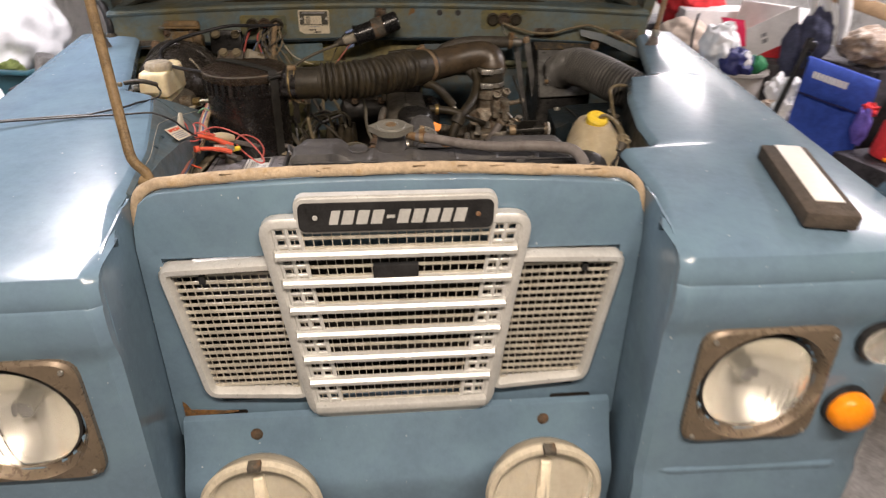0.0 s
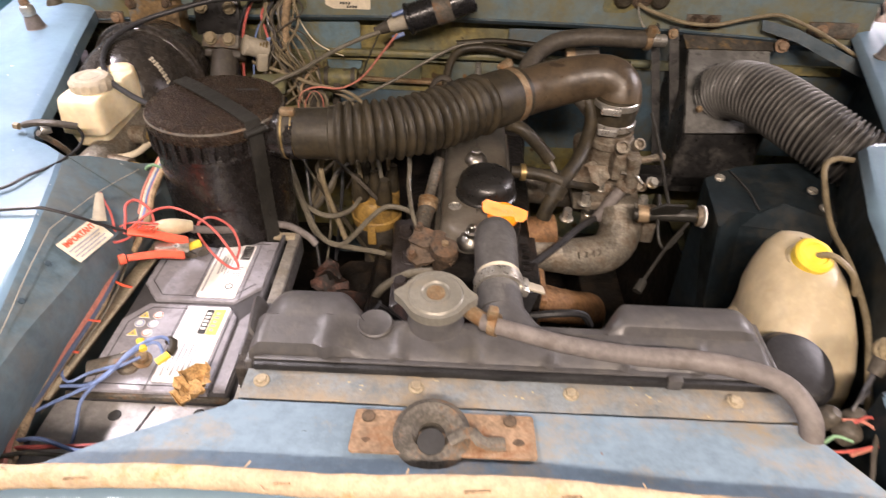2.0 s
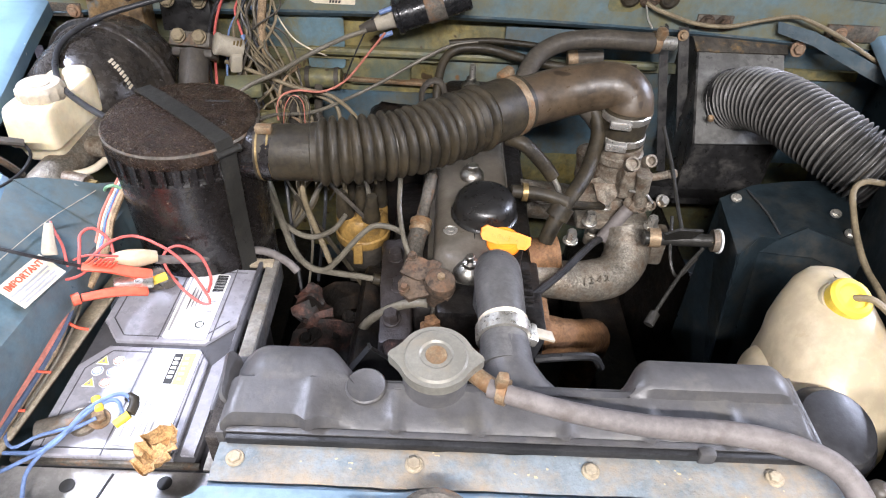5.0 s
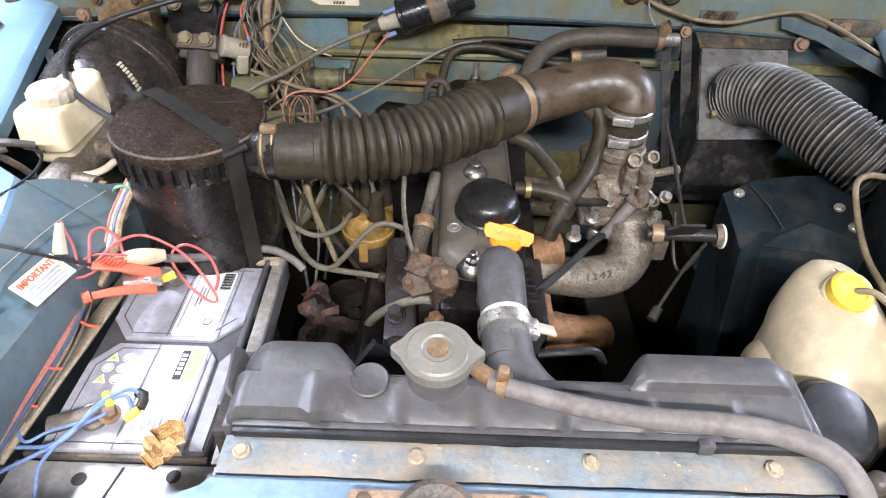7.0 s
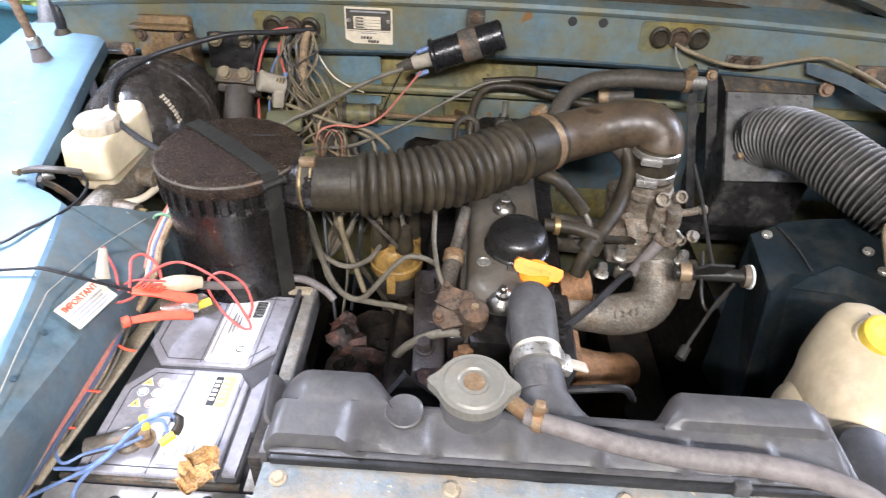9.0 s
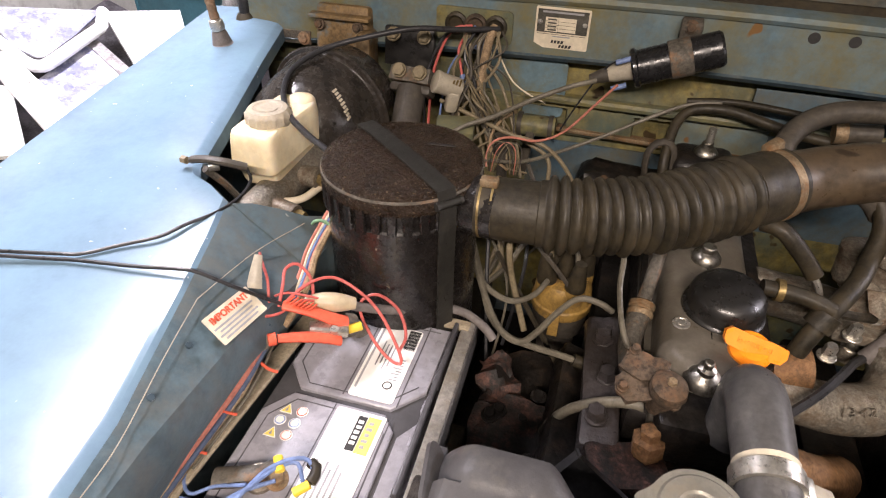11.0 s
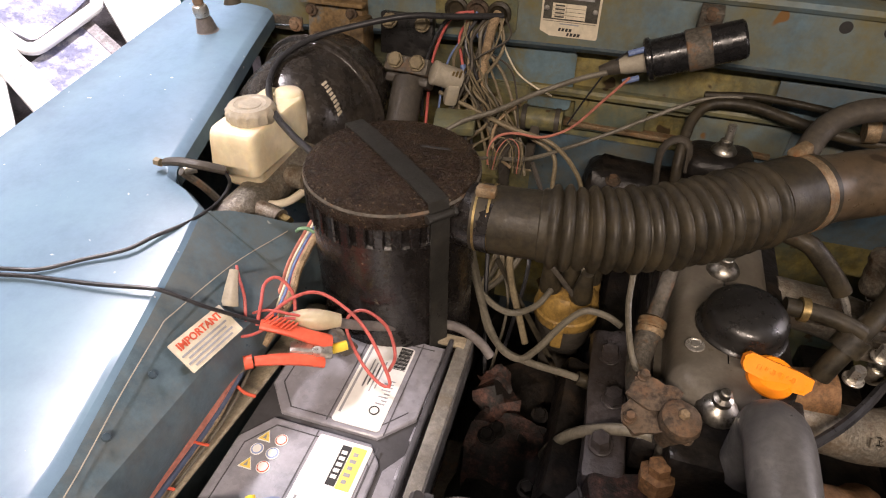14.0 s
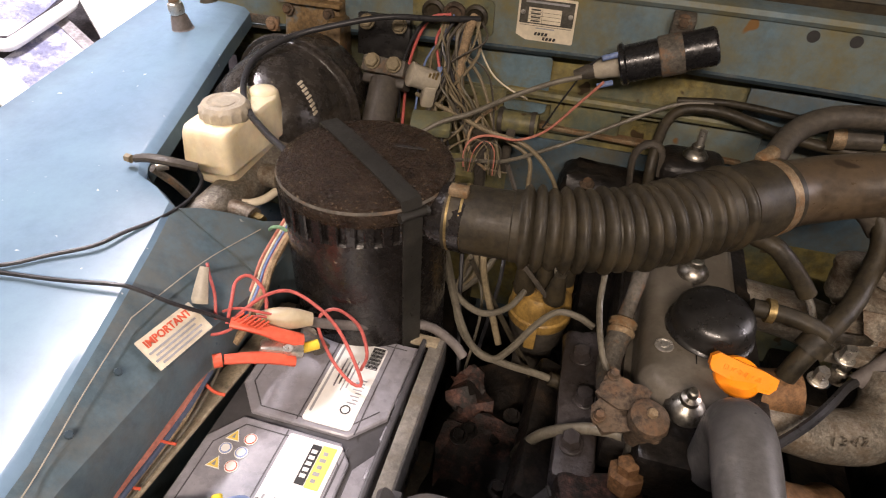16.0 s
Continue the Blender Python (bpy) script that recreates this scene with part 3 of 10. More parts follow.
part("seal", tube(B(), seal_line, 0.0076, 12, 0.005, flat=0.72, wob=0.14), SEAL, front_panel, "perished tan rubber bonnet seal")
for x, w_ in ((-0.21, 0.014), (-0.085, 0.01), (0.03, 0.016), (0.085, 0.012), (0.13, 0.02), (0.205, 0.012), (0.255, 0.022)):
    part("split", box(B(), (x, 0.0165, top_z(x) + 0.0168), (w_, 0.0022, 0.0012), (-25, 0, 6), bevel=0.0004, segments=1), LOOM, front_panel, "dark split in the seal")
for i in range(14):
    x = random.uniform(-0.3, 0.3)
    part("frayed_thread", rod(B(), (x, 0.021, top_z(x) + 0.015), (x + random.uniform(-0.014, 0.014), 0.021 + random.uniform(-0.014, 0.012), top_z(x) + random.uniform(0.008, 0.022)), 0.0007, 4), SEAL, front_panel)
# bonnet platform behind the seal
bm = B()
ys = [0.018, 0.035, 0.06, 0.085, 0.103, 0.109, 0.112, 0.146]
zs = [1.074, 1.069, 1.064, 1.06, 1.056, 1.055, 1.046, 1.045]


def plat(y):
    t = max(0.0, min(1.0, (y - 0.04) / 0.065))
    return -0.262 + 0.112 * t, 0.305 - 0.035 * t


grid(bm, [[(plat(y)[0] + (plat(y)[1] - plat(y)[0]) * i / 30, y, z) for i in range(31)] for y, z in zip(ys, zs)], 0.003)
part("bonnet_platform", bm, PAINT_WORN, front_panel, "worn blue bonnet platform with rusty bolts")
part("dusty_ledge", grid(B(), [[(-0.15 + 0.43 * i / 40, y + 0.002 * noise.noise(Vector((i * 0.4, y * 50, 0))), z) for i in range(41)] for y, z in ((0.1165, 1.0478), (0.125, 1.0484), (0.135, 1.0482), (0.1455, 1.0475))], 0.001), DUSTY_EDGE, front_panel, "dust-caked rear ledge")
for x in (-0.136, -0.015, 0.105, 0.231):
    part("bolt", bolt(B(), (x, 0.133, 1.0485), (0, 0, 1), 0.0046, 0.0044, 1.35), TRAY_TAN, front_panel)
for x, y in ((-0.09, 0.078), (-0.17, 0.07), (-0.115, 0.052), (0.16, 0.05), (-0.03, 0.046)):
    part("small_hole", lathe(B(), [(0.0028, 0), (0.0028, 0.0012)], (x, y, 1.0605 + (0.07 - y) * 0.15), (0, -0.15, 1), 10), INK, front_panel)

catch = thing("bonnet_catch", (0.008, 0.08, 1.06), "rusty bonnet catch plate with a worn locating ring", "catch")
part("plate", slab(B(), rounded(0.128, 0.04, 0.003), (0.008, 0.081, 1.0625), (1, 0, 0), (0, 1, -0.16), 0.002), RUST_LIGHT, catch)
part("ring", lathe(B(), [(0.027, 0), (0.027, 0.005), (0.022, 0.009), (0.014, 0.008), (0.0095, 0.003), (0.0095, 0.0)], (0.0, 0.078, 1.064), (0, -0.16, 1), 28), TRAY_DIRT, catch)
part("socket", lathe(B(), [(0.0095, 0), (0.0095, 0.0075)], (0.0, 0.07, 1.0645), (0, -0.16, 1), 18), INK, catch)
part("lever", tube(B(), [(0.012, 0.07, 1.072), (0.026, 0.075, 1.076), (0.035, 0.07, 1.071), (0.05, 0.072, 1.068)], 0.005, 8, flat=0.6), TRAY_DIRT, catch)
for x, y in ((-0.045, 0.07), (0.06, 0.074), (0.055, 0.094), (-0.046, 0.093)):
    part("rivet", lathe(B(), [(0.005, 0), (0.0045, 0.002), (0, 0.003)], (x, y, 1.0635), (0, -0.16, 1), 10), RUSTY, catch)

# lower valance
RUST_STREAK = material("orange_brown_rust_on_paint", (0.17, 0.085, 0.03), 0.65, vary=0.35, scale=26, stain=(0.09, 0.075, 0.05), stain_scale=16, bump=0.25)
valance = thing("valance", (0, -0.1, 0.45), "blue painted lower front valance with rusty bolts", "body panel")
prof = [(-0.004, 0.725), (-0.014, 0.722), (-0.02, 0.71), (-0.03, 0.682), (-0.044, 0.66), (-0.056, 0.644), (-0.062, 0.635), (-0.065, 0.626), (-0.066, 0.612), (-0.065, 0.56), (-0.062, 0.45)]
part("panel", grid(B(), [[(-0.318 + 0.636 * i / 24, y, z) for i in range(25)] for y, z in prof], 0.003), PAINT, valance)
part("rust_streak", slab(B(), [(-0.016, -0.007), (0.05, -0.005), (0.062, -0.002), (0.02, 0.002), (-0.006, 0.004), (-0.012, 0.016), (-0.016, 0.02)], (-0.3, -0.0045, 0.733), (1, 0, 0), (0, 0, 1), 0.001), RUST_STREAK, valance, "rust at the end of the panel joint")
for x in (-0.214, 0.214):
    part("bolt", bolt(B(), (x, -0.022, 0.7), (0, -1, 0.35), 0.0075, 0.005, 1.2), RUSTY, valance)


def hoop(profile, c, ax, seg=48):
    """A closed ring turned from a loop of (radius, height) pairs, open in the middle."""
    m, o = frame_of(Vector(ax).normalized()), Vector(c)
    bm = grid(B(), [[o + m @ Vector((r * math.cos(k * math.tau / seg), r * math.sin(k * math.tau / seg), h)) for k in range(seg + 1)] for r, h in profile + profile[:1]])
    bmesh.ops.remove_doubles(bm, verts=bm.verts[:], dist=1e-6)
    bmesh.ops.recalc_face_normals(bm, faces=bm.faces[:])
    return bm


def fog_lamp(x):
    f = thing("spot_lamp", (x, -0.14, 0.55), "round chrome-rimmed auxiliary driving lamp on the valance", "lamp", "auxiliary lamps")
    c, ax = (x, -0.14, 0.702), (0, -1, 0.06)
    part("bowl", lathe(B(), [(0.03, -0.042), (0.062, -0.014), (0.072, 0.0), (0.076, 0.012)], c, ax, 32), WHITE_PLASTIC, f)
    part("rim", hoop([(0.069, 0.013), (0.076, 0.012), (0.0785, 0.018), (0.076, 0.025), (0.07, 0.0258), (0.0665, 0.0235), (0.067, 0.015)], c, ax), LAMP_CREAM, f, "cream rim")
    part("reflector", bowl(c, ax, 0.066, 0.042, 0.017), REFLECTOR, f)
    part("bulb_shield", box(B(), (x, -0.152, 0.703), (0.014, 0.01, 0.1), bevel=0.003), LAMP_CREAM, f, "cream bulb shield")
    part("lens", fluted_lens(Vector(c) + Vector(ax).normalized() * 0.02, ax, 0.067, 0.015), LENS, f).visible_shadow = False
    part("clip", box(B(), (x, -0.162, 0.781), (0.016, 0.014, 0.01), bevel=0.002), TRAY_DIRT, f)
    part("bracket", box(B(), (x, -0.1, 0.645), (0.03, 0.07, 0.06), bevel=0.003), TRAY_DIRT, f)


fog_lamp(-0.184)
fog_lamp(0.184)

# ---- grille ----
grille = thing("radiator_grille", (0, -0.01, 0.72), "silver plastic radiator grille with mesh wings and a lettered badge", "grille")


def bars(bm, x0, x1, z0, z1, nx, nz, y, w, skew=0.0):
    """A mesh of thin square bars; skew: how far each side leans inwards towards its foot."""
    for i in range(nz + 1):
        z = z0 + (z1 - z0) * i / nz
        k = skew * (z1 - z)
        a, b = x0 + (k if x0 < x1 else -k), x1
        box(bm, ((a + b) / 2, y, z), (abs(b - a), 0.0032, w * 1.2))
    for i in range(nx + 1):
        x = x0 + (x1 - x0) * i / nx
        xb = x0 + (skew if x0 < x1 else -skew) * (z1 - z0) + (x1 - x0 - (skew if x0 < x1 else -skew) * (z1 - z0)) * i / nx
        m = ((x + xb) / 2, y + 0.001, (z0 + z1) / 2)
        box(bm, m, (w * 0.36, 0.0025, math.hypot(z1 - z0, x - xb)), (0, math.degrees(math.atan2(x - xb, z1 - z0)), 0))


def edge_frame(corners, width, y, depth, radius=0.02):
    """A rounded raised border round a four-cornered opening."""
    c = [Vector((x, 0, z)) for x, z in corners]
    loop = []
    for i, p in enumerate(c):
        a, b = (c[i - 1] - p).normalized(), (c[(i + 1) % 4] - p).normalized()
        for t in range(6):
            s = t / 5
            q = p + a * radius * (1 - s) ** 2 + b * radius * s ** 2
            loop.append(q)
    mid = sum(c, Vector()) / 4
    rows = []
    for inset, dy in ((0, 0.012), (0.0, -depth * 0.6), (width * 0.25, -depth), (width * 0.75, -depth), (width, -depth * 0.5), (width, 0.012)):
        row = []
        for k, q in enumerate(loop):
            t = (loop[(k + 1) % len(loop)] - loop[k - 1]).normalized()
            nrm = Vector((-t.z, 0, t.x))
            if nrm.dot(mid - q) < 0:
                nrm = -nrm
            row.append(q + nrm * inset + Vector((0, y + dy, 0)))
        rows.append(row + row[:1])
    return grid(B(), rows + rows[:1])


for s in (-1, 1):
    corners = [(s * 0.31, 0.978), (s * 0.15, 0.983), (s * 0.13, 0.752), (s * 0.278, 0.762)]
    part("side_frame", edge_frame(corners, 0.014, -0.002, 0.012), SILVER, grille)
    bm = B()
    bars(bm, s * 0.306, s * 0.14, 0.766, 0.972, 15, 18, 0.0, 0.0031, 0.14)
    part("side_mesh", bm, MESH_SILVER, grille)
    part("peg", box(B(), (s * 0.255, -0.004, 0.956), (0.008, 0.006, 0.012), bevel=0.001), BLACK_PLASTIC, grille)
centre = [(-0.176, 1.045), (0.176, 1.045), (0.133, 0.72), (-0.133, 0.72)]
part("centre_frame", edge_frame(centre, 0.015, -0.012, 0.0065, 0.03), SILVER, grille)
bm = B()
for s in (-1, 1):
    bars(bm, s * 0.168, 0.0, 0.735, 1.03, 14, 21, -0.0125, 0.0028, 0.125)
part("centre_mesh", bm, MESH_SILVER, grille)
# pale coarse mesh beside the slats
for s in (-1, 1):
    bm = B()
    for i in range(21):
        z = 0.7385 + 0.01405 * i
        k = (1.03 - z) * 0.128
        box(bm, (s * (0.14 - k), -0.014, z), (0.036, 0.005, 0.0046), bevel=0.001, segments=1)
    for j in range(3):
        a, b = 0.124 + 0.016 * j, 0.124 + 0.016 * j - 0.037
        rod(bm, (s * a, -0.014, 1.032), (s * b, -0.014, 0.742), 0.003, 6)
    part("edge_mesh", bm, SILVER, grille)
for i in range(6):
    z = 0.9945 - 0.0412 * i
    half = 0.163 - (1.03 - z) * 0.128
    bm = B()
    rows = []
    for dy, dz in ((-0.014, 0.006), (-0.022, 0.0056), (-0.0255, 0.002), (-0.0245, -0.004), (-0.014, -0.006)):
        rows.append([(-half + 0.004 * (dy < -0.02), dy, z + dz)] + [(-half + 2 * half * j / 12, dy, z + dz) for j in range(1, 12)] + [(half - 0.004 * (dy < -0.02), dy, z + dz)])
    grid(bm, rows + rows[:1])
    part("slat", bm, SILVER, grille)
part("slat", box(B(), (0, -0.018, 0.742), (0.25, 0.02, 0.014), bevel=0.004), SILVER, grille)
part("bonnet_pull", box(B(), (-0.003, -0.016, 0.9665), (0.059, 0.01, 0.023), bevel=0.002), BLACK_PLASTIC, grille, "black plastic pull")
bm = slab(B(), rounded(0.254, 0.051, 0.013), (0, -0.004, 1.0495), (1, 0, 0), (0, 0, 1), 0.0155)
bmesh.ops.bevel(bm, geom=[e for e in bm.edges if all(abs(v.co.y + 0.0195) < 1e-4 for v in e.verts)], offset=0.003, segments=2, affect="EDGES")
badge = part("badge", bm, SILVER, grille, "silver badge holder with a black name plate")
part("name_plate", slab(B(), rounded(0.243, 0.039, 0.0085), (0, -0.0196, 1.0478), (1, 0, 0), (0, 0, 1), 0.0015), BLACK_PLASTIC, badge)
for bm in word_bars([0.011, 0.014, 0.014, 0.014, -0.01, 0.014, 0.014, 0.014, 0.012, 0.014], 0.0042, 0.0185, (0.002, -0.0212, 1.0478), (1, 0, 0), (0, 0, 1), 0.0012):
    part("brand_bar", bm, SILVER, badge, "silver bar")
for x in (-0.101, 0.102):
    part("screw", lathe(B(), [(0.0035, 0), (0.003, 0.0012), (0, 0.0016)], (x, -0.021, 1.0478), (0, -1, 0), 12), SILVER if x < 0 else RUST_LIGHT, badge)

# ---- wings ----


def wing_z(y):
    return 1.052 + 0.083 * (y + 0.15)


INNER = {
    -1: [(-0.06, 0.322), (0.0, 0.336), (0.07, 0.34), (0.16, 0.348), (0.27, 0.373), (0.34, 0.39), (0.385, 0.403), (0.40, 0.425), (0.412, 0.452), (0.43, 0.463), (0.55, 0.492), (0.66, 0.52), (0.80, 0.552)],
    1: [(-0.06, 0.322), (0.0, 0.336), (0.06, 0.334), (0.122, 0.332), (0.1305, 0.334), (0.1335, 0.345), (0.136, 0.368), (0.141, 0.381), (0.15, 0.3885), (0.164, 0.3905), (0.22, 0.391), (0.34, 0.416), (0.455, 0.455), (0.463, 0.468), (0.466, 0.492), (0.48, 0.502), (0.6, 0.535), (0.80, 0.588)],
}


def outer_x(y):
    return 0.632 + 0.05 * (y - 0.3)


def wing(s):
    w = thing("front_wing", (s * 0.5, 0.3, 0.45), "blue painted front wing with dull chipped paint", "body panel", "front wings")
    bm = B()
    rows = []
    for y, xi in INNER[s]:
        xo, z = outer_x(y), wing_z(y)
        lip = 0.022 if s < 0 or y < 0.03 else 0.009
        row = [(s * xi, y, z - lip), (s * (xi + 0.001), y, z - 0.006), (s * (xi + 0.008), y, z)]
        row += [(s * (xi + 0.008 + (xo - 0.04 - xi) * k / 32), y, z + 0.004 * math.sin(math.pi * k / 32)) for k in range(1, 33)]
        row += [(s * (xo + 0.008 + 0.032 * math.sin(a)), y, z - 0.032 + 0.032 * math.cos(a)) for a in (0.4, 0.8, 1.2, 1.57)]
        row += [(s * (xo + 0.05), y, 0.85), (s * (xo + 0.06), y, 0.45)]
        rows.append(row)
    # the rolled front
    y0, xi0 = INNER[s][0]
    fronts = [(-0.1, 0.0), (-0.136, -0.001), (-0.15, -0.006), (-0.1575, -0.018), (-0.159, -0.034), (-0.158, -0.0385), (-0.1605, -0.0415), (-0.162, -0.06), (-0.1615, -0.078), (-0.1585, -0.092), (-0.1545, -0.103), (-0.1525, -0.113), *[(-0.152, -0.113 - 0.0115 * q) for q in range(1, 20)], (-0.152, -0.345), (-0.158, -0.36), (-0.158, -0.6)]
    for y, dz in fronts:
        z = wing_z(max(y, -0.13)) + dz
        xi = 0.308
        xo = outer_x(y) - 0.006
        row = [(s * (xi + 0.007), y + 0.028, z - 0.002), (s * (xi + 0.004), y + 0.009, z - 0.001), (s * (xi + 0.014), y, z)]
        row += [(s * (xi + 0.014 + (xo - 0.046 - xi) * k / 32), y - 0.002 * math.sin(math.pi * k / 32), z) for k in range(1, 33)]
        row += [(s * (xo + 0.008 + 0.03 * math.sin(a)), y + 0.03 - 0.03 * math.cos(a), z) for a in (0.4, 0.8, 1.2, 1.57)]
        row += [(s * (xo + 0.045), y + 0.1, z), (s * (xo + 0.05), y + 0.14, z)]
        rows.insert(0, row)
    grid(bm, rows)
    hole = [f for f in bm.faces if f.calc_center_median().y < -0.13 and math.hypot(f.calc_center_median().x - s * 0.442, f.calc_center_median().z - 0.866) < 0.077]
    bmesh.ops.delete(bm, geom=hole, context="FACES")
    bmesh.ops.recalc_face_normals(bm, faces=bm.faces[:])
    bmesh.ops.solidify(bm, geom=bm.faces[:], thickness=0.003)
    part("wing_top", bm, PAINT, w)
    part("lower_bead", tube(B(), [(s * (0.335 + 0.025 * k), -0.15 + 0.006 * (k == 0), 0.719 - 0.0006 * k) for k in range(11)] + [(s * 0.6, -0.14, 0.712)], 0.0065, 12, 0.006), PAINT, w)
    # the side that turns in towards the grille
    rows = []
    for k in (0.0, 0.25, 0.5, 0.75, 0.9, 0.96, 1.0):
        row = []
        for i in range(11):
            y = -0.136 + 0.158 * i / 10
            top = wing_z(max(y, -0.06)) - 0.001 - 0.004 * (y > 0) - 0.012 * max(0, (-0.08 - y) / 0.056) ** 2
            row.append((s * (0.3165 + 0.0195 * min(1, (y + 0.136) / 0.156) ** 0.8), y, 0.45 + k * (top - 0.45)))
        rows.append(row)
    part("inner_side", grid(B(), rows, 0.003), PAINT, w)
    return w


left_wing, right_wing = wing(-1), wing(1)

# the sloping inner panels of the bay
rows = []
for y, xi, end in [(0.035, 0.336, 0.0), (0.07, 0.34, 0.006), (0.16, 0.348, 0.013), (0.27, 0.373, 0.036), (0.34, 0.39, 0.056), (0.385, 0.403, 0.07)]:
    z = wing_z(y) - 0.004
    rows.append([(-xi - 0.004, y, z + 0.001), (-xi + 0.002, y, z - 0.003), (-xi + end * 0.5, y, z - 0.43 * end - 0.002), (-xi + end, y, z - 0.85 * end - 0.002), (-xi + end + 0.005, y, z - 0.85 * end - 0.03), (-xi + end - 0.022, y, 0.96), (-0.385, y, 0.8)])
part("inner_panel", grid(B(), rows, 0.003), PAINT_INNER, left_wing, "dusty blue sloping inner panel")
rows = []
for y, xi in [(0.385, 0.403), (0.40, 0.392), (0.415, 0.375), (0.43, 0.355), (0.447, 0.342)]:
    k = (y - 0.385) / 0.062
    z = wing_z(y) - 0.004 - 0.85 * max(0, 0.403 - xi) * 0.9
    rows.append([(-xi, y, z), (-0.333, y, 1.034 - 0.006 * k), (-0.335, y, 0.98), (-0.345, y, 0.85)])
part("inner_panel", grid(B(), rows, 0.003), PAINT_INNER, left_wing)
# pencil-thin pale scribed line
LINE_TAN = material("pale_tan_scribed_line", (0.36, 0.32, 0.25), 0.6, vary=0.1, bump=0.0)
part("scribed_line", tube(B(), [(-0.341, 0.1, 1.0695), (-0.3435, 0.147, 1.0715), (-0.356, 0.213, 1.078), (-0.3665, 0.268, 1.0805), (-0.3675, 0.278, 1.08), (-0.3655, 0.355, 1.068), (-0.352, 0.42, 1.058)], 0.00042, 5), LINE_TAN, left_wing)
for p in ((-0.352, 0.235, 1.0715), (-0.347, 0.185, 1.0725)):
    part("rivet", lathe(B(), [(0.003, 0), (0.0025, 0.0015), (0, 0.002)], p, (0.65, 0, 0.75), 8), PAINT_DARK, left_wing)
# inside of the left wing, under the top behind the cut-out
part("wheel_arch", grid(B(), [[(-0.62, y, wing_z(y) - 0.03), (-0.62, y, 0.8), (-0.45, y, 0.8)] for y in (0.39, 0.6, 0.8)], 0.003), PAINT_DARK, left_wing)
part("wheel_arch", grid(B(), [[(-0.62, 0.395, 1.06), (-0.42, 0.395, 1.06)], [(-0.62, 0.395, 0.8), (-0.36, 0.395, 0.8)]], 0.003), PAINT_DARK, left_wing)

# Blue paint darkened almost to black for the shade under wing and bonnet
ARCH_SHADE = material("grimy_shaded_blue_arch_paint", (0.012, 0.018, 0.022), 0.42, vary=0.2, scale=8, stain=(0.03, 0.03, 0.026), stain_scale=6, bump=0.1, spec=0.15)
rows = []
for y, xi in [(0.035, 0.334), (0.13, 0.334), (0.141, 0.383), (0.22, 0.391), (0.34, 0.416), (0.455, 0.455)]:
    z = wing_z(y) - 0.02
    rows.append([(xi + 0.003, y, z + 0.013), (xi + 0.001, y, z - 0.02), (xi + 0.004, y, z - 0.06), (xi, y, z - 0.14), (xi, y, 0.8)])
part("inner_panel", grid(B(), rows, 0.003), ARCH_SHADE, right_wing, "grimy blue inner panel, darkened for shade")
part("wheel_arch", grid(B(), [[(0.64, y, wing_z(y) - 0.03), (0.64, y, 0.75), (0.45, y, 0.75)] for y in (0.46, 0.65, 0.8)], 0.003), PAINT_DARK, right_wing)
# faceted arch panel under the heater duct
arch = thing("arch_cover", (0.4, 0.45, 0.8), "blue faceted inner arch panel with bolts, darkened for shade", "body panel")
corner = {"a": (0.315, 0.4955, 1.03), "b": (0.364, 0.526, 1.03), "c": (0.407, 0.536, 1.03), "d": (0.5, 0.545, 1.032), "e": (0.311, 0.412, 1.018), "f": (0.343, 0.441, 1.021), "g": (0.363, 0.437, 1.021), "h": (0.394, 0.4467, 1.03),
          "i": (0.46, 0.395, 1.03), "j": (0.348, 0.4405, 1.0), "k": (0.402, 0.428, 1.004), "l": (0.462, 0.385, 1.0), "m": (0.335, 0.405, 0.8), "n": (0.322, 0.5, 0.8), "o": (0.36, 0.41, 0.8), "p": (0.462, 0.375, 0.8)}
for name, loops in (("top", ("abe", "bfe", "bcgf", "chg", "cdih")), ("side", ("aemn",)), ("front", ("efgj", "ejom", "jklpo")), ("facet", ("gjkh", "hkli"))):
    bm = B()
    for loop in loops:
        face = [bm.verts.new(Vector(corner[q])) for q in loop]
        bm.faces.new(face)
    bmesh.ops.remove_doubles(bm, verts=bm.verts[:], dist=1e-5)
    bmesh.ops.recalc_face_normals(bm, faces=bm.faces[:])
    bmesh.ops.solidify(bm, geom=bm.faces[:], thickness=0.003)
    part(name, bm, ARCH_SHADE, arch)
part("lap_seam", tube(B(), [(0.352, 0.512, 1.0315), (0.362, 0.475, 1.0275), (0.365, 0.441, 1.0235)], 0.0012, 6), INK, arch)
for p in ((0.435, 0.47, 1.033), (0.435, 0.435, 1.0325), (0.333, 0.495, 1.031)):
    part("bolt", bolt(B(), p, (-0.2, -0.3, 1), 0.004, 0.004), ZINC, arch)

# ---- headlamps, indicators ----


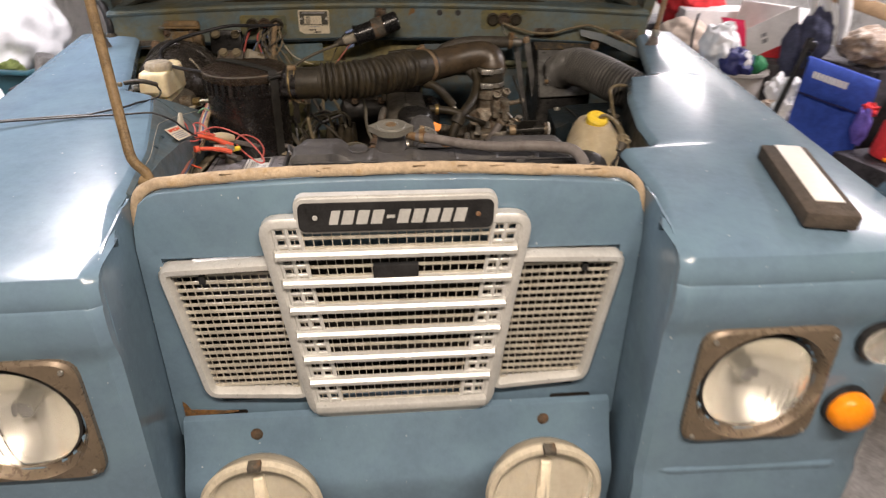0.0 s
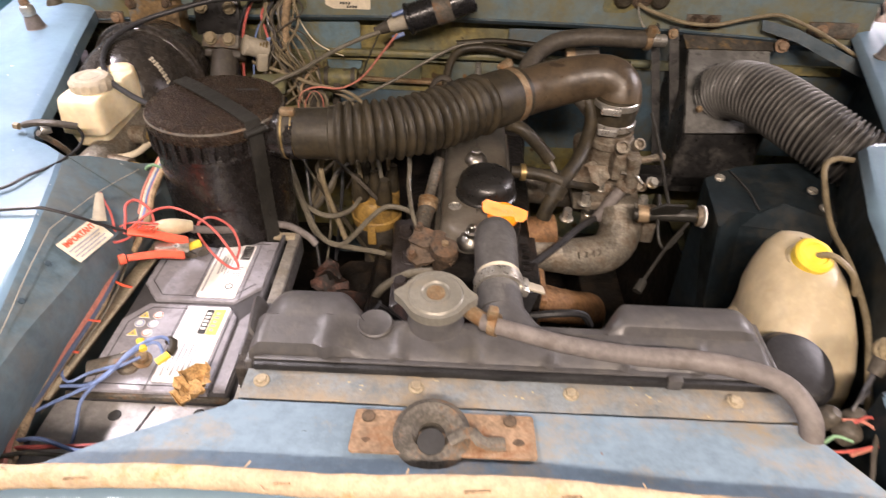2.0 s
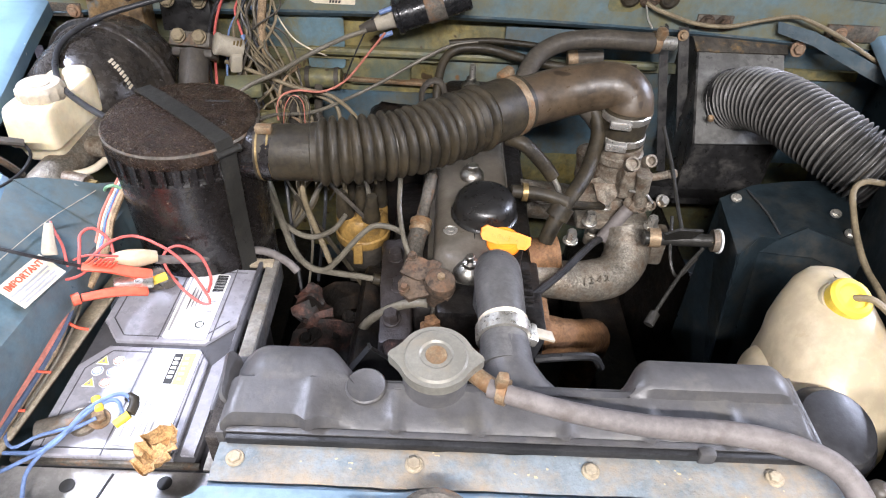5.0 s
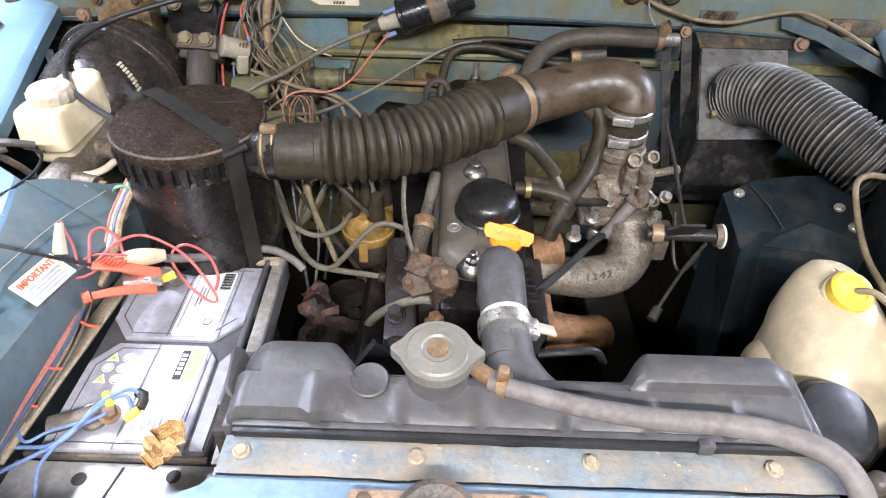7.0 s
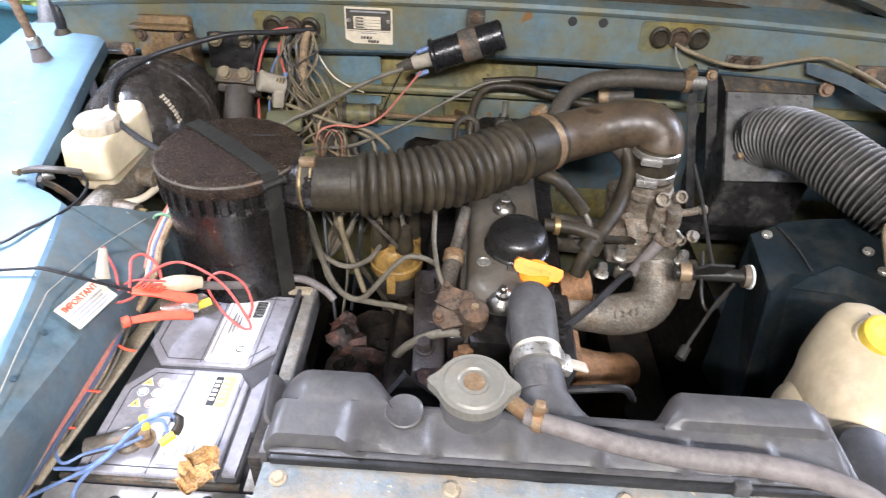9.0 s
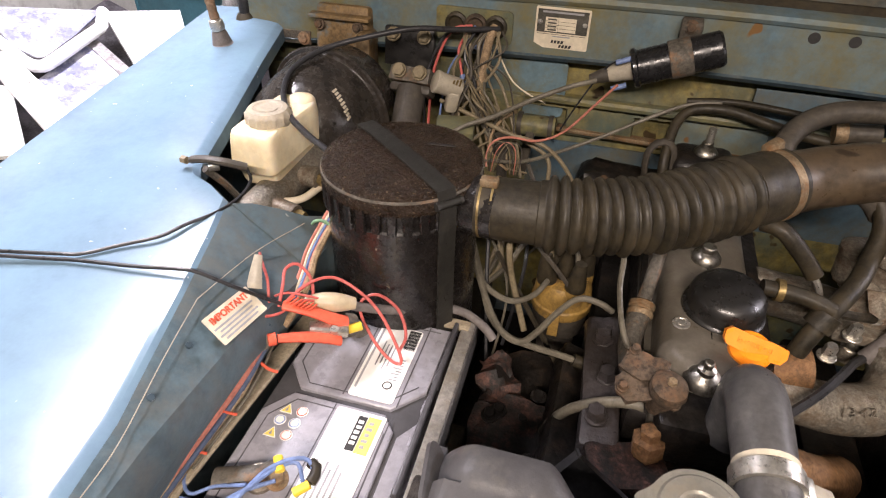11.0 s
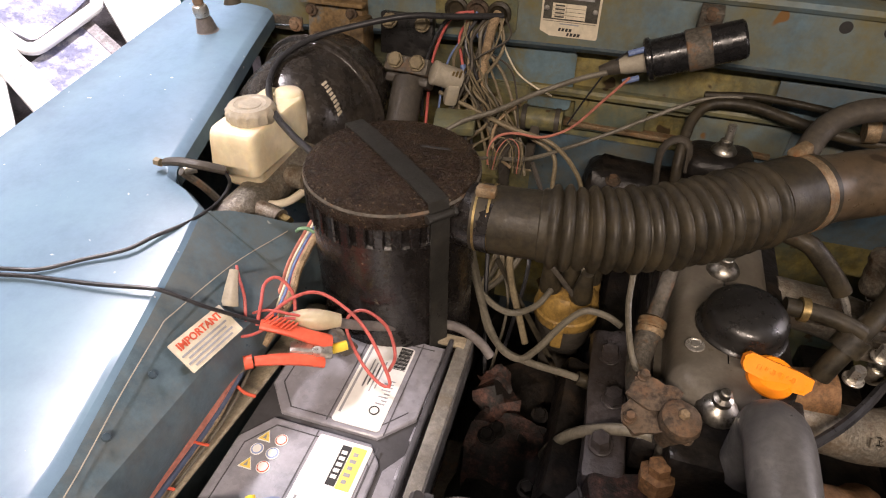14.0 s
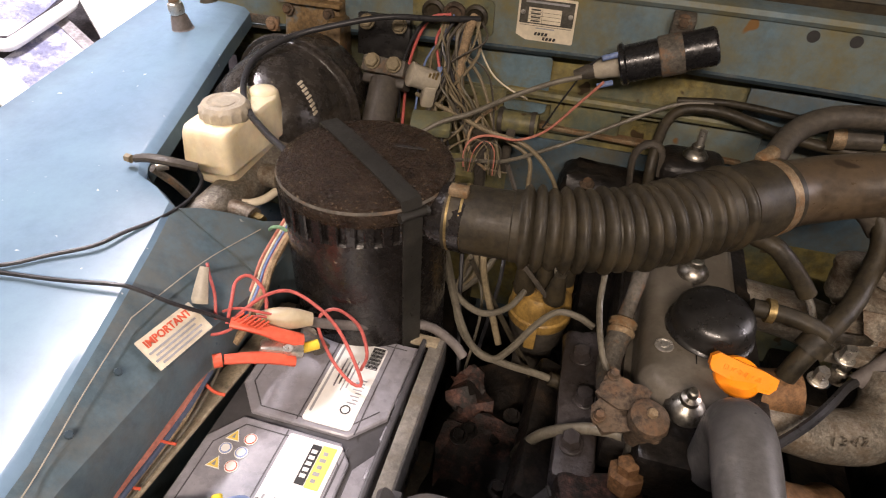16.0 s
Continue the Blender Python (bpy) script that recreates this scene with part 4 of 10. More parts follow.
def headlamp(s):
    h = thing("headlamp", (s * 0.443, -0.16, 0.76), "round glass headlamp in a square brown-stained surround", "headlamp", "headlamps")
    c, ax = (s * 0.442, -0.158, 0.866), (0, -1, 0)
    turns = [k * math.tau / 72 for k in range(72)]
    sq = [(0.0875 * math.cos(a) / (abs(math.cos(a)) ** 9 + abs(math.sin(a)) ** 9) ** (1 / 9), 0.0875 * math.sin(a) / (abs(math.cos(a)) ** 9 + abs(math.sin(a)) ** 9) ** (1 / 9)) for a in turns]
    circ = [(0.073 * math.cos(math.atan2(b, a)), 0.073 * math.sin(math.atan2(b, a))) for a, b in sq]
    circ2 = [(0.083 * math.cos(math.atan2(b, a)), 0.083 * math.sin(math.atan2(b, a))) for a, b in sq]
    rows = []
    for loop, y in ((sq, 0.008), (sq, -0.002), ([(a * 0.96, b * 0.96) for a, b in sq], -0.006), (circ2, -0.007), ([(a * 0.985, b * 0.985) for a, b in circ2], -0.0035), (circ, 0.009), (circ, 0.014)):
        rows.append([(c[0] + a, c[1] + y, c[2] + b) for a, b in loop + loop[:1]])
    part("surround", grid(B(), rows), BRONZE, h)
    part("rim", hoop([(0.07, -0.012), (0.0735, -0.009), (0.0725, -0.004), (0.0695, -0.003), (0.0685, -0.006)], c, ax), BLACK_PLASTIC, h, "dark rubber rim")
    part("reflector", bowl(c, ax, 0.069, 0.05, -0.002), REFLECTOR, h)
    part("bulb", lathe(B(), [(0.013, -0.054), (0.013, -0.03), (0.011, -0.022), (0, -0.02)], c, ax, 16), CHROME, h)
    part("lens", fluted_lens(c, ax, 0.07, 0.024), LENS, h).visible_shadow = False
    for a, b in ((0.074, 0.074), (-0.074, 0.074), (0.074, -0.074), (-0.074, -0.074)):
        part("screw", lathe(B(), [(0.0035, 0), (0.003, 0.002), (0, 0.0025)], (c[0] + a, c[1] - 0.0065, c[2] + b), ax, 10), ZINC, h)


headlamp(-1)
headlamp(1)
for s in (-1, 1):
    f = thing("indicator_lamp", (s * 0.575, -0.16, 0.79), "round amber plastic indicator lamp on the wing front", "lamp", "indicator lamps")
    part("base", lathe(B(), [(0.031, -0.002), (0.031, 0.007), (0.028, 0.009)], (s * 0.572, -0.153, 0.822), (0, -1, 0), 28), BLACK_PLASTIC, f)
    part("lens", lathe(B(), [(0.028, 0.008), (0.028, 0.018), (0.024, 0.026), (0.014, 0.031), (0, 0.033)], (s * 0.572, -0.153, 0.822), (0, -1, 0), 28), AMBER, f)
    f = thing("side_lamp", (s * 0.582, -0.16, 0.9), "round clear side lamp with a black rubber base", "lamp", "side lamps")
    part("base", lathe(B(), [(0.028, -0.002), (0.028, 0.008), (0.025, 0.01)], (s * 0.582, -0.153, 0.925), (0, -1, 0), 24), BLACK_PLASTIC, f)
    part("reflector", lathe(B(), [(0.023, 0.010), (0.012, 0.011), (0, 0.011)], (s * 0.582, -0.153, 0.925), (0, -1, 0), 24), REFLECTOR, f)
    part("lens", lathe(B(), [(0.024, 0.009), (0.024, 0.018), (0.018, 0.026), (0, 0.03)], (s * 0.582, -0.153, 0.925), (0, -1, 0), 24), LENS, f).visible_shadow = False

# ---- bulkhead and bonnet ----
bulkhead = thing("bulkhead", (0, 0.78, 0.7), "dusty blue engine bulkhead with rusty fixings", "body panel")


def curve_y(x):
    return 0.778 - 0.012 * (abs(x) / 0.5) ** 2


xs = [-0.6 + 1.2 * i / 40 for i in range(41)]
part("upper_panel", grid(B(), [[(x, curve_y(x) + dy, z - 0.012 * (x / 0.5) ** 2) for x in xs] for z, dy in ((1.124, 0.0), (1.15, 0.001), (1.186, 0.003))], 0.004), PAINT_DUSTY, bulkhead)
part("drip_rail", grid(B(), [[(x, curve_y(x) + dy, 1.186 + dz - 0.012 * (x / 0.5) ** 2) for x in xs] for dy, dz in ((0.004, 0.0), (-0.004, 0.001), (-0.007, 0.006), (-0.004, 0.011), (0.006, 0.013), (0.03, 0.014), (0.09, 0.02))], 0.003), PAINT_DUSTY, bulkhead)
# Dark colour on this lip stands for the shadow gap below the upper panel
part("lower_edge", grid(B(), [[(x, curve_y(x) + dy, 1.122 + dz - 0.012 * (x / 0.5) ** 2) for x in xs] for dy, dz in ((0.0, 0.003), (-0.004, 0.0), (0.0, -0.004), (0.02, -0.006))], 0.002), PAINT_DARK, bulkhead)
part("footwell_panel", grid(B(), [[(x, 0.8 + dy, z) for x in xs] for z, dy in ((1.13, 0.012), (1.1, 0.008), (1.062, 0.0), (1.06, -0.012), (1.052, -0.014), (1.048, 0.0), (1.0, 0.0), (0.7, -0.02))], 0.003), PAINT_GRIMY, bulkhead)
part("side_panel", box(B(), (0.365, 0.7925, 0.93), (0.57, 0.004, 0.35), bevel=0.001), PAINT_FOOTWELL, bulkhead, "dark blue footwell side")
for x, w_ in ((-0.24, 0.07), (-0.1, 0.09), (0.05, 0.12), (0.23, 0.06)):
    part("stiffener", box(B(), (x, 0.787, 1.036), (w_, 0.01, 0.05), bevel=0.004), PAINT_DUSTY if x > 0 else PAINT_GRIMY, bulkhead)
part("rail", tube(B(), [(-0.2, 0.772, 1.066), (0.1, 0.772, 1.066), (0.3, 0.772, 1.064)], 0.006, 8), PAINT_GRIMY, bulkhead)
PAINT_FADED = material("faded_blue_bulkhead_paint", (0.12, 0.185, 0.215), 0.42, vary=0.12, scale=7, stain=(0.15, 0.125, 0.045), stain_scale=4, stain_cut=0.55, stain_soft=0.1, specks=(0.2, 0.13, 0.04), speck_scale=40, speck_cut=0.74, bump=0.08)
part("patch_panel", slab(B(), rounded(0.113, 0.078, 0.008), (-0.207, 0.7895, 1.0725), (1, 0, 0), (0, 0, 1), 0.003), PAINT_FADED, bulkhead, "faded blue patch panel")
part("lower_panel", slab(B(), rounded(0.235, 0.1, 0.006), (-0.075, 0.7935, 0.947), (1, 0, 0), (0, 0, 1), 0.003), PAINT_FOOTWELL, bulkhead)
part("ledge", box(B(), (-0.03, 0.783, 1.018), (0.25, 0.014, 0.006), (0, 1.5, 0), bevel=0.001), CLAMP, bulkhead, "rusty narrow ledge")
for x in (0.118, 0.16):
    part("hole", lathe(B(), [(0.0065, 0), (0.0065, 0.001)], (x, curve_y(x) - 0.001, 1.176), (0, -1, 0), 16), INK, bulkhead)
for x0, x1, z0, z1 in ((0.213, 0.318, 1.14, 1.182), (-0.325, -0.225, 1.13, 1.172)):
    part("grommet_plate", slab(B(), rounded(x1 - x0, z1 - z0, 0.006), ((x0 + x1) / 2, curve_y(x0) - 0.001, (z0 + z1) / 2), (1, 0, 0), (0, 0, 1), 0.003), PAINT_GRIMY, bulkhead, "dusty grommet plate")
    for k, (dx, m) in enumerate(((0.027, RUBBER), (0.053, RUSTY), (0.079, RUBBER))):
        part("grommet", lathe(B(), [(0.0145, 0), (0.0145, 0.004), (0.011, 0.006), (0.008, 0.003), (0, 0.002)], (x0 + dx, curve_y(x0) - 0.004, (z0 + z1) / 2 + 0.001), (0, -1, 0), 18), m, bulkhead)
for x, z in ((0.35, 1.133), (0.372, 1.133)):
    part("bolt", bolt(B(), (x, 0.765, z), (0, -1, 0.2), 0.007, 0.008), RUSTY, bulkhead)
part("fixing_plate", box(B(), (0.361, 0.769, 1.133), (0.05, 0.005, 0.02), bevel=0.001), TRAY_DIRT, bulkhead)

id_plate = thing("maker_plate", (-0.165, 0.77, 1.13), "cream and black printed plate riveted to the bulkhead", "plate")
px, pz, py = -0.164, 1.157, curve_y(-0.164) - 0.003
part("plate", slab(B(), rounded(0.067, 0.05, 0.002), (px, py + 0.001, pz), (1, 0, 0), (0, 0, 1), 0.002), LABEL_OLD, id_plate)
part("dark_field", box(B(), (px, py - 0.0013, pz + 0.0085), (0.062, 0.0006, 0.028)), INK_DARK, id_plate, "worn dark printed field")
part("heading", box(B(), (px, py - 0.0018, pz + 0.0195), (0.05, 0.0006, 0.0022)), INK_GREY, id_plate)
part("table", box(B(), (px - 0.002, py - 0.0018, pz + 0.0045), (0.038, 0.0006, 0.0175)), LABEL_OLD, id_plate, "cream figure table")
for k in range(4):
    part("print_bar", box(B(), (px - 0.0125, py - 0.0023, pz + 0.0108 - 0.0042 * k), (0.011, 0.0005, 0.0018)), INK_DARK, id_plate)
    part("rule", box(B(), (px - 0.002, py - 0.0023, pz + 0.0086 - 0.0042 * k), (0.037, 0.0005, 0.0003)), INK_DARK, id_plate)
part("rule", box(B(), (px - 0.005, py - 0.0023, pz + 0.0045), (0.0003, 0.0005, 0.0175)), INK_DARK, id_plate)
part("rule", box(B(), (px, py - 0.0013, pz - 0.0075), (0.06, 0.0005, 0.0004)), INK_DARK, id_plate)
part("print_bar", box(B(), (px, py - 0.0013, pz - 0.01), (0.022, 0.0005, 0.0014)), INK_GREY, id_plate)
for x in (-0.0275, 0.0275):
    part("rivet", lathe(B(), [(0.003, 0), (0.0025, 0.0012), (0, 0.0018)], (px + x, py - 0.0015, pz + 0.007), (0, -1, 0), 12), SATIN, id_plate)
for dz, dx in ((-0.0165, -0.004), (-0.0215, 0.006)):
    for bm in word_bars([0.0026, 0.003, 0.003, 0.003], 0.0012, 0.0036, (px + dx, py - 0.0012, pz + dz), (1, 0, 0), (0, 0, 1), 0.0004):
        part("brand_bar", bm, INK, id_plate)


bonnet = thing("bonnet", (0, 0.82, 1.21), "open blue bonnet seen from its dirty ribbed underside", "bonnet")


def lid(x, s, lift=0.0):
    """A point of the open bonnet: across, up along it from the hinge, below its skin."""
    a = radians(60)
    return (x, 0.815 - s * math.cos(a) - lift * math.sin(a), 1.212 + s * math.sin(a) - lift * math.cos(a))


SPAN = ((0.0, 0.63), (0.06, 0.628), (0.14, 0.625), (0.3, 0.615), (0.5, 0.6), (0.84, 0.56))


def hem(x):
    """The arched rear edge of the bonnet, along its slope."""
    return -0.02 - 0.1 * (abs(x) / 0.6) ** 4


rows = []
for s, hw in SPAN:
    xs = [-hw + 2 * hw * i / 40 for i in range(41)]
    rows.append([lid(x, s + hem(x) * (1 - s / 0.84) ** 2, -0.02 - 0.012 * math.cos(1.5 * x / hw) + 0.03 * max(0, 1 - s / 0.14) ** 2) for x in xs])
part("skin", grid(B(), rows, 0.004), BONNET_INNER, bonnet)
arc = [-0.615 + 1.23 * i / 30 for i in range(31)]
part("seal", tube(B(), [lid(x, hem(x) + 0.012, 0.012) for x in arc], 0.0085, 8, 0.012), RUBBER, bonnet, "black rubber edge seal")
part("rear_channel", tube(B(), [lid(x * 0.95, hem(x) * 0.75 + 0.07, 0.004) for x in arc], 0.017, 8, 0.012, flat=0.55), BONNET_INNER, bonnet)
for s in (-1, 1):
    bm = B()
    grid(bm, [[lid(s * (hw - 0.002), q + hem(hw) * (1 - q / 0.84) ** 2, -0.025), lid(s * (hw + 0.004), q + hem(hw) * (1 - q / 0.84) ** 2, 0.02), lid(s * (hw - 0.006), q + hem(hw) * (1 - q / 0.84) ** 2, 0.035), lid(s * (hw - 0.03), q + hem(hw) * (1 - q / 0.84) ** 2, 0.036)] for q, hw in SPAN], 0.004)
    part("side_flange", bm, PAINT_DUSTY, bonnet)
    part("stiffener", tube(B(), [lid(s * 0.3, 0.08, 0.0), lid(s * 0.12, 0.8, 0.0)], 0.018, 8, flat=0.6), BONNET_INNER, bonnet)
for x in (-0.1, 0.06, 0.33, -0.36):
    part("patch", slab(B(), [(-0.04, -0.02), (0.04, -0.02), (0.025, 0.025), (-0.025, 0.025)], lid(x, 0.075, 0.012), (1, 0, 0), (0, -math.cos(radians(60)), math.sin(radians(60))), 0.004), PAINT_GRIMY, bonnet)

stay = thing("bonnet_stay", (-0.333, 0.06, 1.07), "brown painted steel bonnet stay rod, raised", "stay rod")
part("rod", tube(B(), [(-0.314, 0.052, 1.07), (-0.318, 0.054, 1.084), (-0.333, 0.06, 1.098), (-0.342, 0.075, 1.13), (-0.381, 0.16, 1.3), (-0.412, 0.23, 1.44), (-0.452, 0.42, 1.76)], 0.0065, 10), STAY, stay)
part("pivot", rod(B(), (-0.305, 0.05, 1.066), (-0.325, 0.055, 1.074), 0.009), STAY, stay)

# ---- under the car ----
chassis = thing("chassis", (0, 0.4, 0.45), "dark dirty chassis rails with an added floor under the engine", "chassis")
# Unseen floor, added to keep light out and the bay dark below
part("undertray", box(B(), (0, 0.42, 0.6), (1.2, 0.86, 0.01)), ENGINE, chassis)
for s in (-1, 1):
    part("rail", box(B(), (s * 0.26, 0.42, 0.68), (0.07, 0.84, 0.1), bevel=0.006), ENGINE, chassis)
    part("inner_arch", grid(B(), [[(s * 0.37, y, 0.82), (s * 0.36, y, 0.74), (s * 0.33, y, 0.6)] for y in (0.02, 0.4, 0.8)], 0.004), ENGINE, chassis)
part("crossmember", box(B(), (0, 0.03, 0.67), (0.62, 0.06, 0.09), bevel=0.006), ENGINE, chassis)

# ---- radiator ----
radiator = thing("radiator", (0.07, 0.19, 0.7), "dusty black radiator with a ribbed top tank", "radiator")
part("core", box(B(), (0.06, 0.185, 0.86), (0.46, 0.05, 0.34), bevel=0.003), CORE, radiator)


def tank_top(x):
    """Height and rear edge of the top tank: lower in the middle."""
    t = max(0.0, min(1.0, (x + 0.085) / 0.03)) * max(0.0, min(1.0, (0.157 - x) / 0.022))
    t = t * t * (3 - 2 * t)
    end = max(0.0, (abs(x - 0.06) - 0.186) / 0.024)
    return 1.0745 - 0.011 * t - 0.02 * min(1, end) ** 2, 0.22 - 0.02 * t


rows = []
for i in range(121):
    x = -0.15 + 0.42 * i / 120
    zt, yb = tank_top(x)
    rib = 0.0075 * max(0.0, math.cos((x + 0.15) * math.tau / 0.06)) ** 6
    left = max(0.0, min(1.0, (-0.062 - x) / 0.02))
    ledge = 1.0605 + rib * 0.25 - max(0.0, 1.064 - zt) * 0.9 + 0.008 * left
    rows.append([(x, 0.157, 1.026), (x, 0.1545, 1.034), (x, 0.154, 1.048), (x, 0.1548 - rib * 0.5, 1.0545), (x, 0.1585 - rib * 0.9, ledge - 0.003 + rib * 0.2), (x, 0.168 - rib * 0.4, ledge), (x, 0.1835, ledge + 0.001), (x, 0.1855, ledge + 0.002),
                 (x, 0.1875, zt - 0.003), (x, 0.1905, zt - 0.0008), (x, yb - 0.016, zt), (x, yb - 0.005, zt - 0.004), (x, yb, zt - 0.013), (x, yb, 1.0)])
bm = grid(B(), rows)
for row in (rows[0], rows[-1]):
    bm.faces.new([bm.verts.new(Vector(p)) for p in row])
bmesh.ops.remove_doubles(bm, verts=bm.verts[:], dist=1e-5)
part("top_tank", bm, RAD_BLACK, radiator)
part("flange", box(B(), (0.064, 0.1515, 1.0555), (0.42, 0.005, 0.0014), bevel=0.0005), RAD_BLACK, radiator)
part("rubber_strip", box(B(), (0.064, 0.149, 1.0505), (0.42, 0.009, 0.0075), bevel=0.002), BLACK_PLASTIC, radiator, "black rubber strip")
part("clip", box(B(), (0.187, 0.147, 1.052), (0.012, 0.008, 0.012), bevel=0.002), RAD_BLACK, radiator)
for s, x in ((-1, -0.154), (1, 0.277)):
    part("side_bracket", box(B(), (x, 0.19, 1.0), (0.006, 0.07, 0.09), bevel=0.001), RAD_BLACK, radiator)
    if s < 0:
        part("end_ear", slab(B(), rounded(0.05, 0.016, 0.007), (x, 0.192, 1.058), (-0.15, 0.9, -0.1), (-0.5, 0, 0.7), 0.003), RAD_BLACK, radiator)
for x in (0.2575, 0.262):
    part("vent_slit", box(B(), (x, 0.2, 1.0615 - (x - 0.2575)), (0.0012, 0.024, 0.003), (0, 35, 12)), INK, radiator)
part("filler_neck", lathe(B(), [(0.024, -0.02), (0.0225, -0.012), (0.02, 0.0), (0.022, 0.004), (0.022, 0.008)], (-0.003, 0.193, 1.082), (0, -0.1, 1), 28), RAD_BLACK, radiator)
# two-eared pressure cap
out = []
for k in range(64):
    a = k * math.tau / 64
    ear = max(0.0, math.cos(a)) ** 34 + max(0.0, math.cos(a + math.pi)) ** 34
    out.append(((0.0262 + 0.0075 * ear) * math.cos(a), 0.0256 * math.sin(a)))
cap = slab(B(), out, (-0.003, 0.188, 1.0895), (1, -0.03, 0), (0, 1, 0.1), 0.009)
bmesh.ops.bevel(cap, geom=[e for e in cap.edges if len(e.link_faces) == 2 and e.calc_face_angle(0) > 1], offset=0.002, segments=2, affect="EDGES")
filler = part("pressure_cap", cap, RAD_CAP, radiator, "dull grey two-eared pressure cap")
part("dome", lathe(B(), [(0.0225, 0), (0.021, 0.0015), (0.012, 0.0024), (0.0105, 0.0012), (0.008, 0.0012), (0.006, 0.0024), (0, 0.0026)], (-0.003, 0.1872, 1.0985), (0, -0.1, 1), 32), RAD_CAP, filler)
part("centre_rivet", lathe(B(), [(0.0078, 0), (0.0072, 0.0012), (0, 0.0016)], (-0.003, 0.187, 1.1), (0, -0.1, 1), 20), CLAMP, filler)
part("plug", lathe(B(), [(0.015, -0.008), (0.015, 0.0), (0.0138, 0.001), (0.0125, 0.0004), (0, 0.0004)], (-0.053, 0.186, 1.0643), (0, -0.1, 1), 24), RAD_BLACK, radiator)
part("outlet_neck", tube(B(), [(0.085, 0.185, 1.034), (0.068, 0.2, 1.04), (0.056, 0.22, 1.0435), (0.053, 0.243, 1.047)], 0.0205, 20), RAD_BLACK, radiator)
part("overflow_stub", tube(B(), [(0.022, 0.187, 1.0835), (0.032, 0.178, 1.0835), (0.04, 0.172, 1.0835)], 0.0065, 12), CLAMP, radiator)

top_hose = thing("radiator_hose", (0.055, 0.3, 1.02), "thick dark grey rubber top radiator hose", "hose")
part("hose", tube(B(), [(0.053, 0.223, 1.044), (0.0525, 0.256, 1.049), (0.051, 0.3, 1.0535), (0.051, 0.326, 1.0515), (0.0515, 0.343, 1.038), (0.0525, 0.349, 1.012), (0.053, 0.349, 0.98)], lambda k, n: 0.0208 - 0.0006 * math.sin(k * 9), 24, 0.006), HOSE_TOP, top_hose)
part("hose_clip", tube(B(), [(0.0526, 0.25, 1.0482), (0.0524, 0.262, 1.0498)], 0.0234, 28, 0.004), ZINC, top_hose, "zinc hose clip")
part("chalk_mark", tube(B(), [(0.0526, 0.2635, 1.0499), (0.0524, 0.268, 1.0504)], 0.0212, 28, 0.003), LABEL_OLD, top_hose, "chalky white ring")
part("hose_clip_screw", box(B(), (0.074, 0.256, 1.05), (0.012, 0.02, 0.009), (0, 20, 0), bevel=0.002), ZINC, top_hose)
part("tab", box(B(), (0.085, 0.26, 1.046), (0.024, 0.011, 0.003), (0, 25, 10), bevel=0.001), WHITE_PLASTIC, top_hose)

over = thing("overflow_hose", (0.15, 0.15, 1.07), "long grey rubber overflow hose along the radiator", "hose")
part("hose", tube(B(), [(0.034, 0.172, 1.085), (0.06, 0.163, 1.085), (0.1, 0.157, 1.079), (0.15, 0.153, 1.0745), (0.2, 0.149, 1.076), (0.235, 0.14, 1.077), (0.258, 0.125, 1.078), (0.27, 0.106, 1.068), (0.272, 0.095, 1.05), (0.272, 0.092, 1.02), (0.273, 0.092, 0.98)], lambda k, n: 0.0066 + 0.0016 * min(1, k * 2.2), 16, 0.006), RUBBER_GREY, over)
part("clip", tube(B(), [(0.041, 0.1705, 1.085), (0.047, 0.168, 1.0855)], 0.0095, 16, 0.003), CLAMP, over, "rusty hose clip")
part("clip_bolt", box(B(), (0.042, 0.169, 1.097), (0.008, 0.008, 0.012), (0, 10, 0), bevel=0.002), CLAMP, over)

horn = thing("horn", (0.3, 0.19, 1.0), "black round horn with a flanged cover", "horn")
part("cover", lathe(B(), [(0.012, -0.03), (0.03, -0.024), (0.0325, -0.004), (0.0355, -0.002), (0.036, 0.001), (0.0335, 0.003), (0.0325, 0.006), (0.029, 0.0115), (0.02, 0.0145), (0.009, 0.0155), (0, 0.0155)], (0.305, 0.19, 1.0255), (0.06, -0.3, 1), 44), HORN_BLACK, horn)
part("shell", lathe(B(), [(0.02, -0.05), (0.031, -0.038), (0.033, -0.022), (0.03, -0.02)], (0.305, 0.19, 1.025), (0.06, -0.3, 1), 24), BLACK_GLOSS, horn)

# ---- washer bottle ----
washer = thing("washer_bottle", (0.352, 0.26, 0.93), "yellowed cream plastic washer bottle with a yellow cap", "bottle")


def bottle_ring(z, cx, cy, rx, ry, n=32, e=2.6):
    ring = []
    for k in range(n):
        a = k * math.tau / n
        c, s = math.cos(a), math.sin(a)
        ring.append((cx + rx * math.copysign(abs(c) ** (2 / e), c), cy + ry * math.copysign(abs(s) ** (2 / e), s), z))
    return ring + ring[:1]


spec = [(0.915, 0.345, 0.264, 0.034, 0.058), (0.922, 0.345, 0.264, 0.043, 0.07), (0.94, 0.345, 0.264, 0.047, 0.075), (0.975, 0.345, 0.265, 0.048, 0.075), (0.998, 0.346, 0.269, 0.047, 0.071),
        (1.018, 0.345, 0.276, 0.046, 0.066), (1.036, 0.347, 0.287, 0.041, 0.058), (1.052, 0.349, 0.299, 0.034, 0.048), (1.063, 0.35, 0.309, 0.025, 0.035), (1.069, 0.351, 0.315, 0.013, 0.018), (1.07, 0.351, 0.317, 0.001, 0.001)]
part("bottle", grid(B(), [bottle_ring(*q) for q in spec]), BOTTLE, washer)
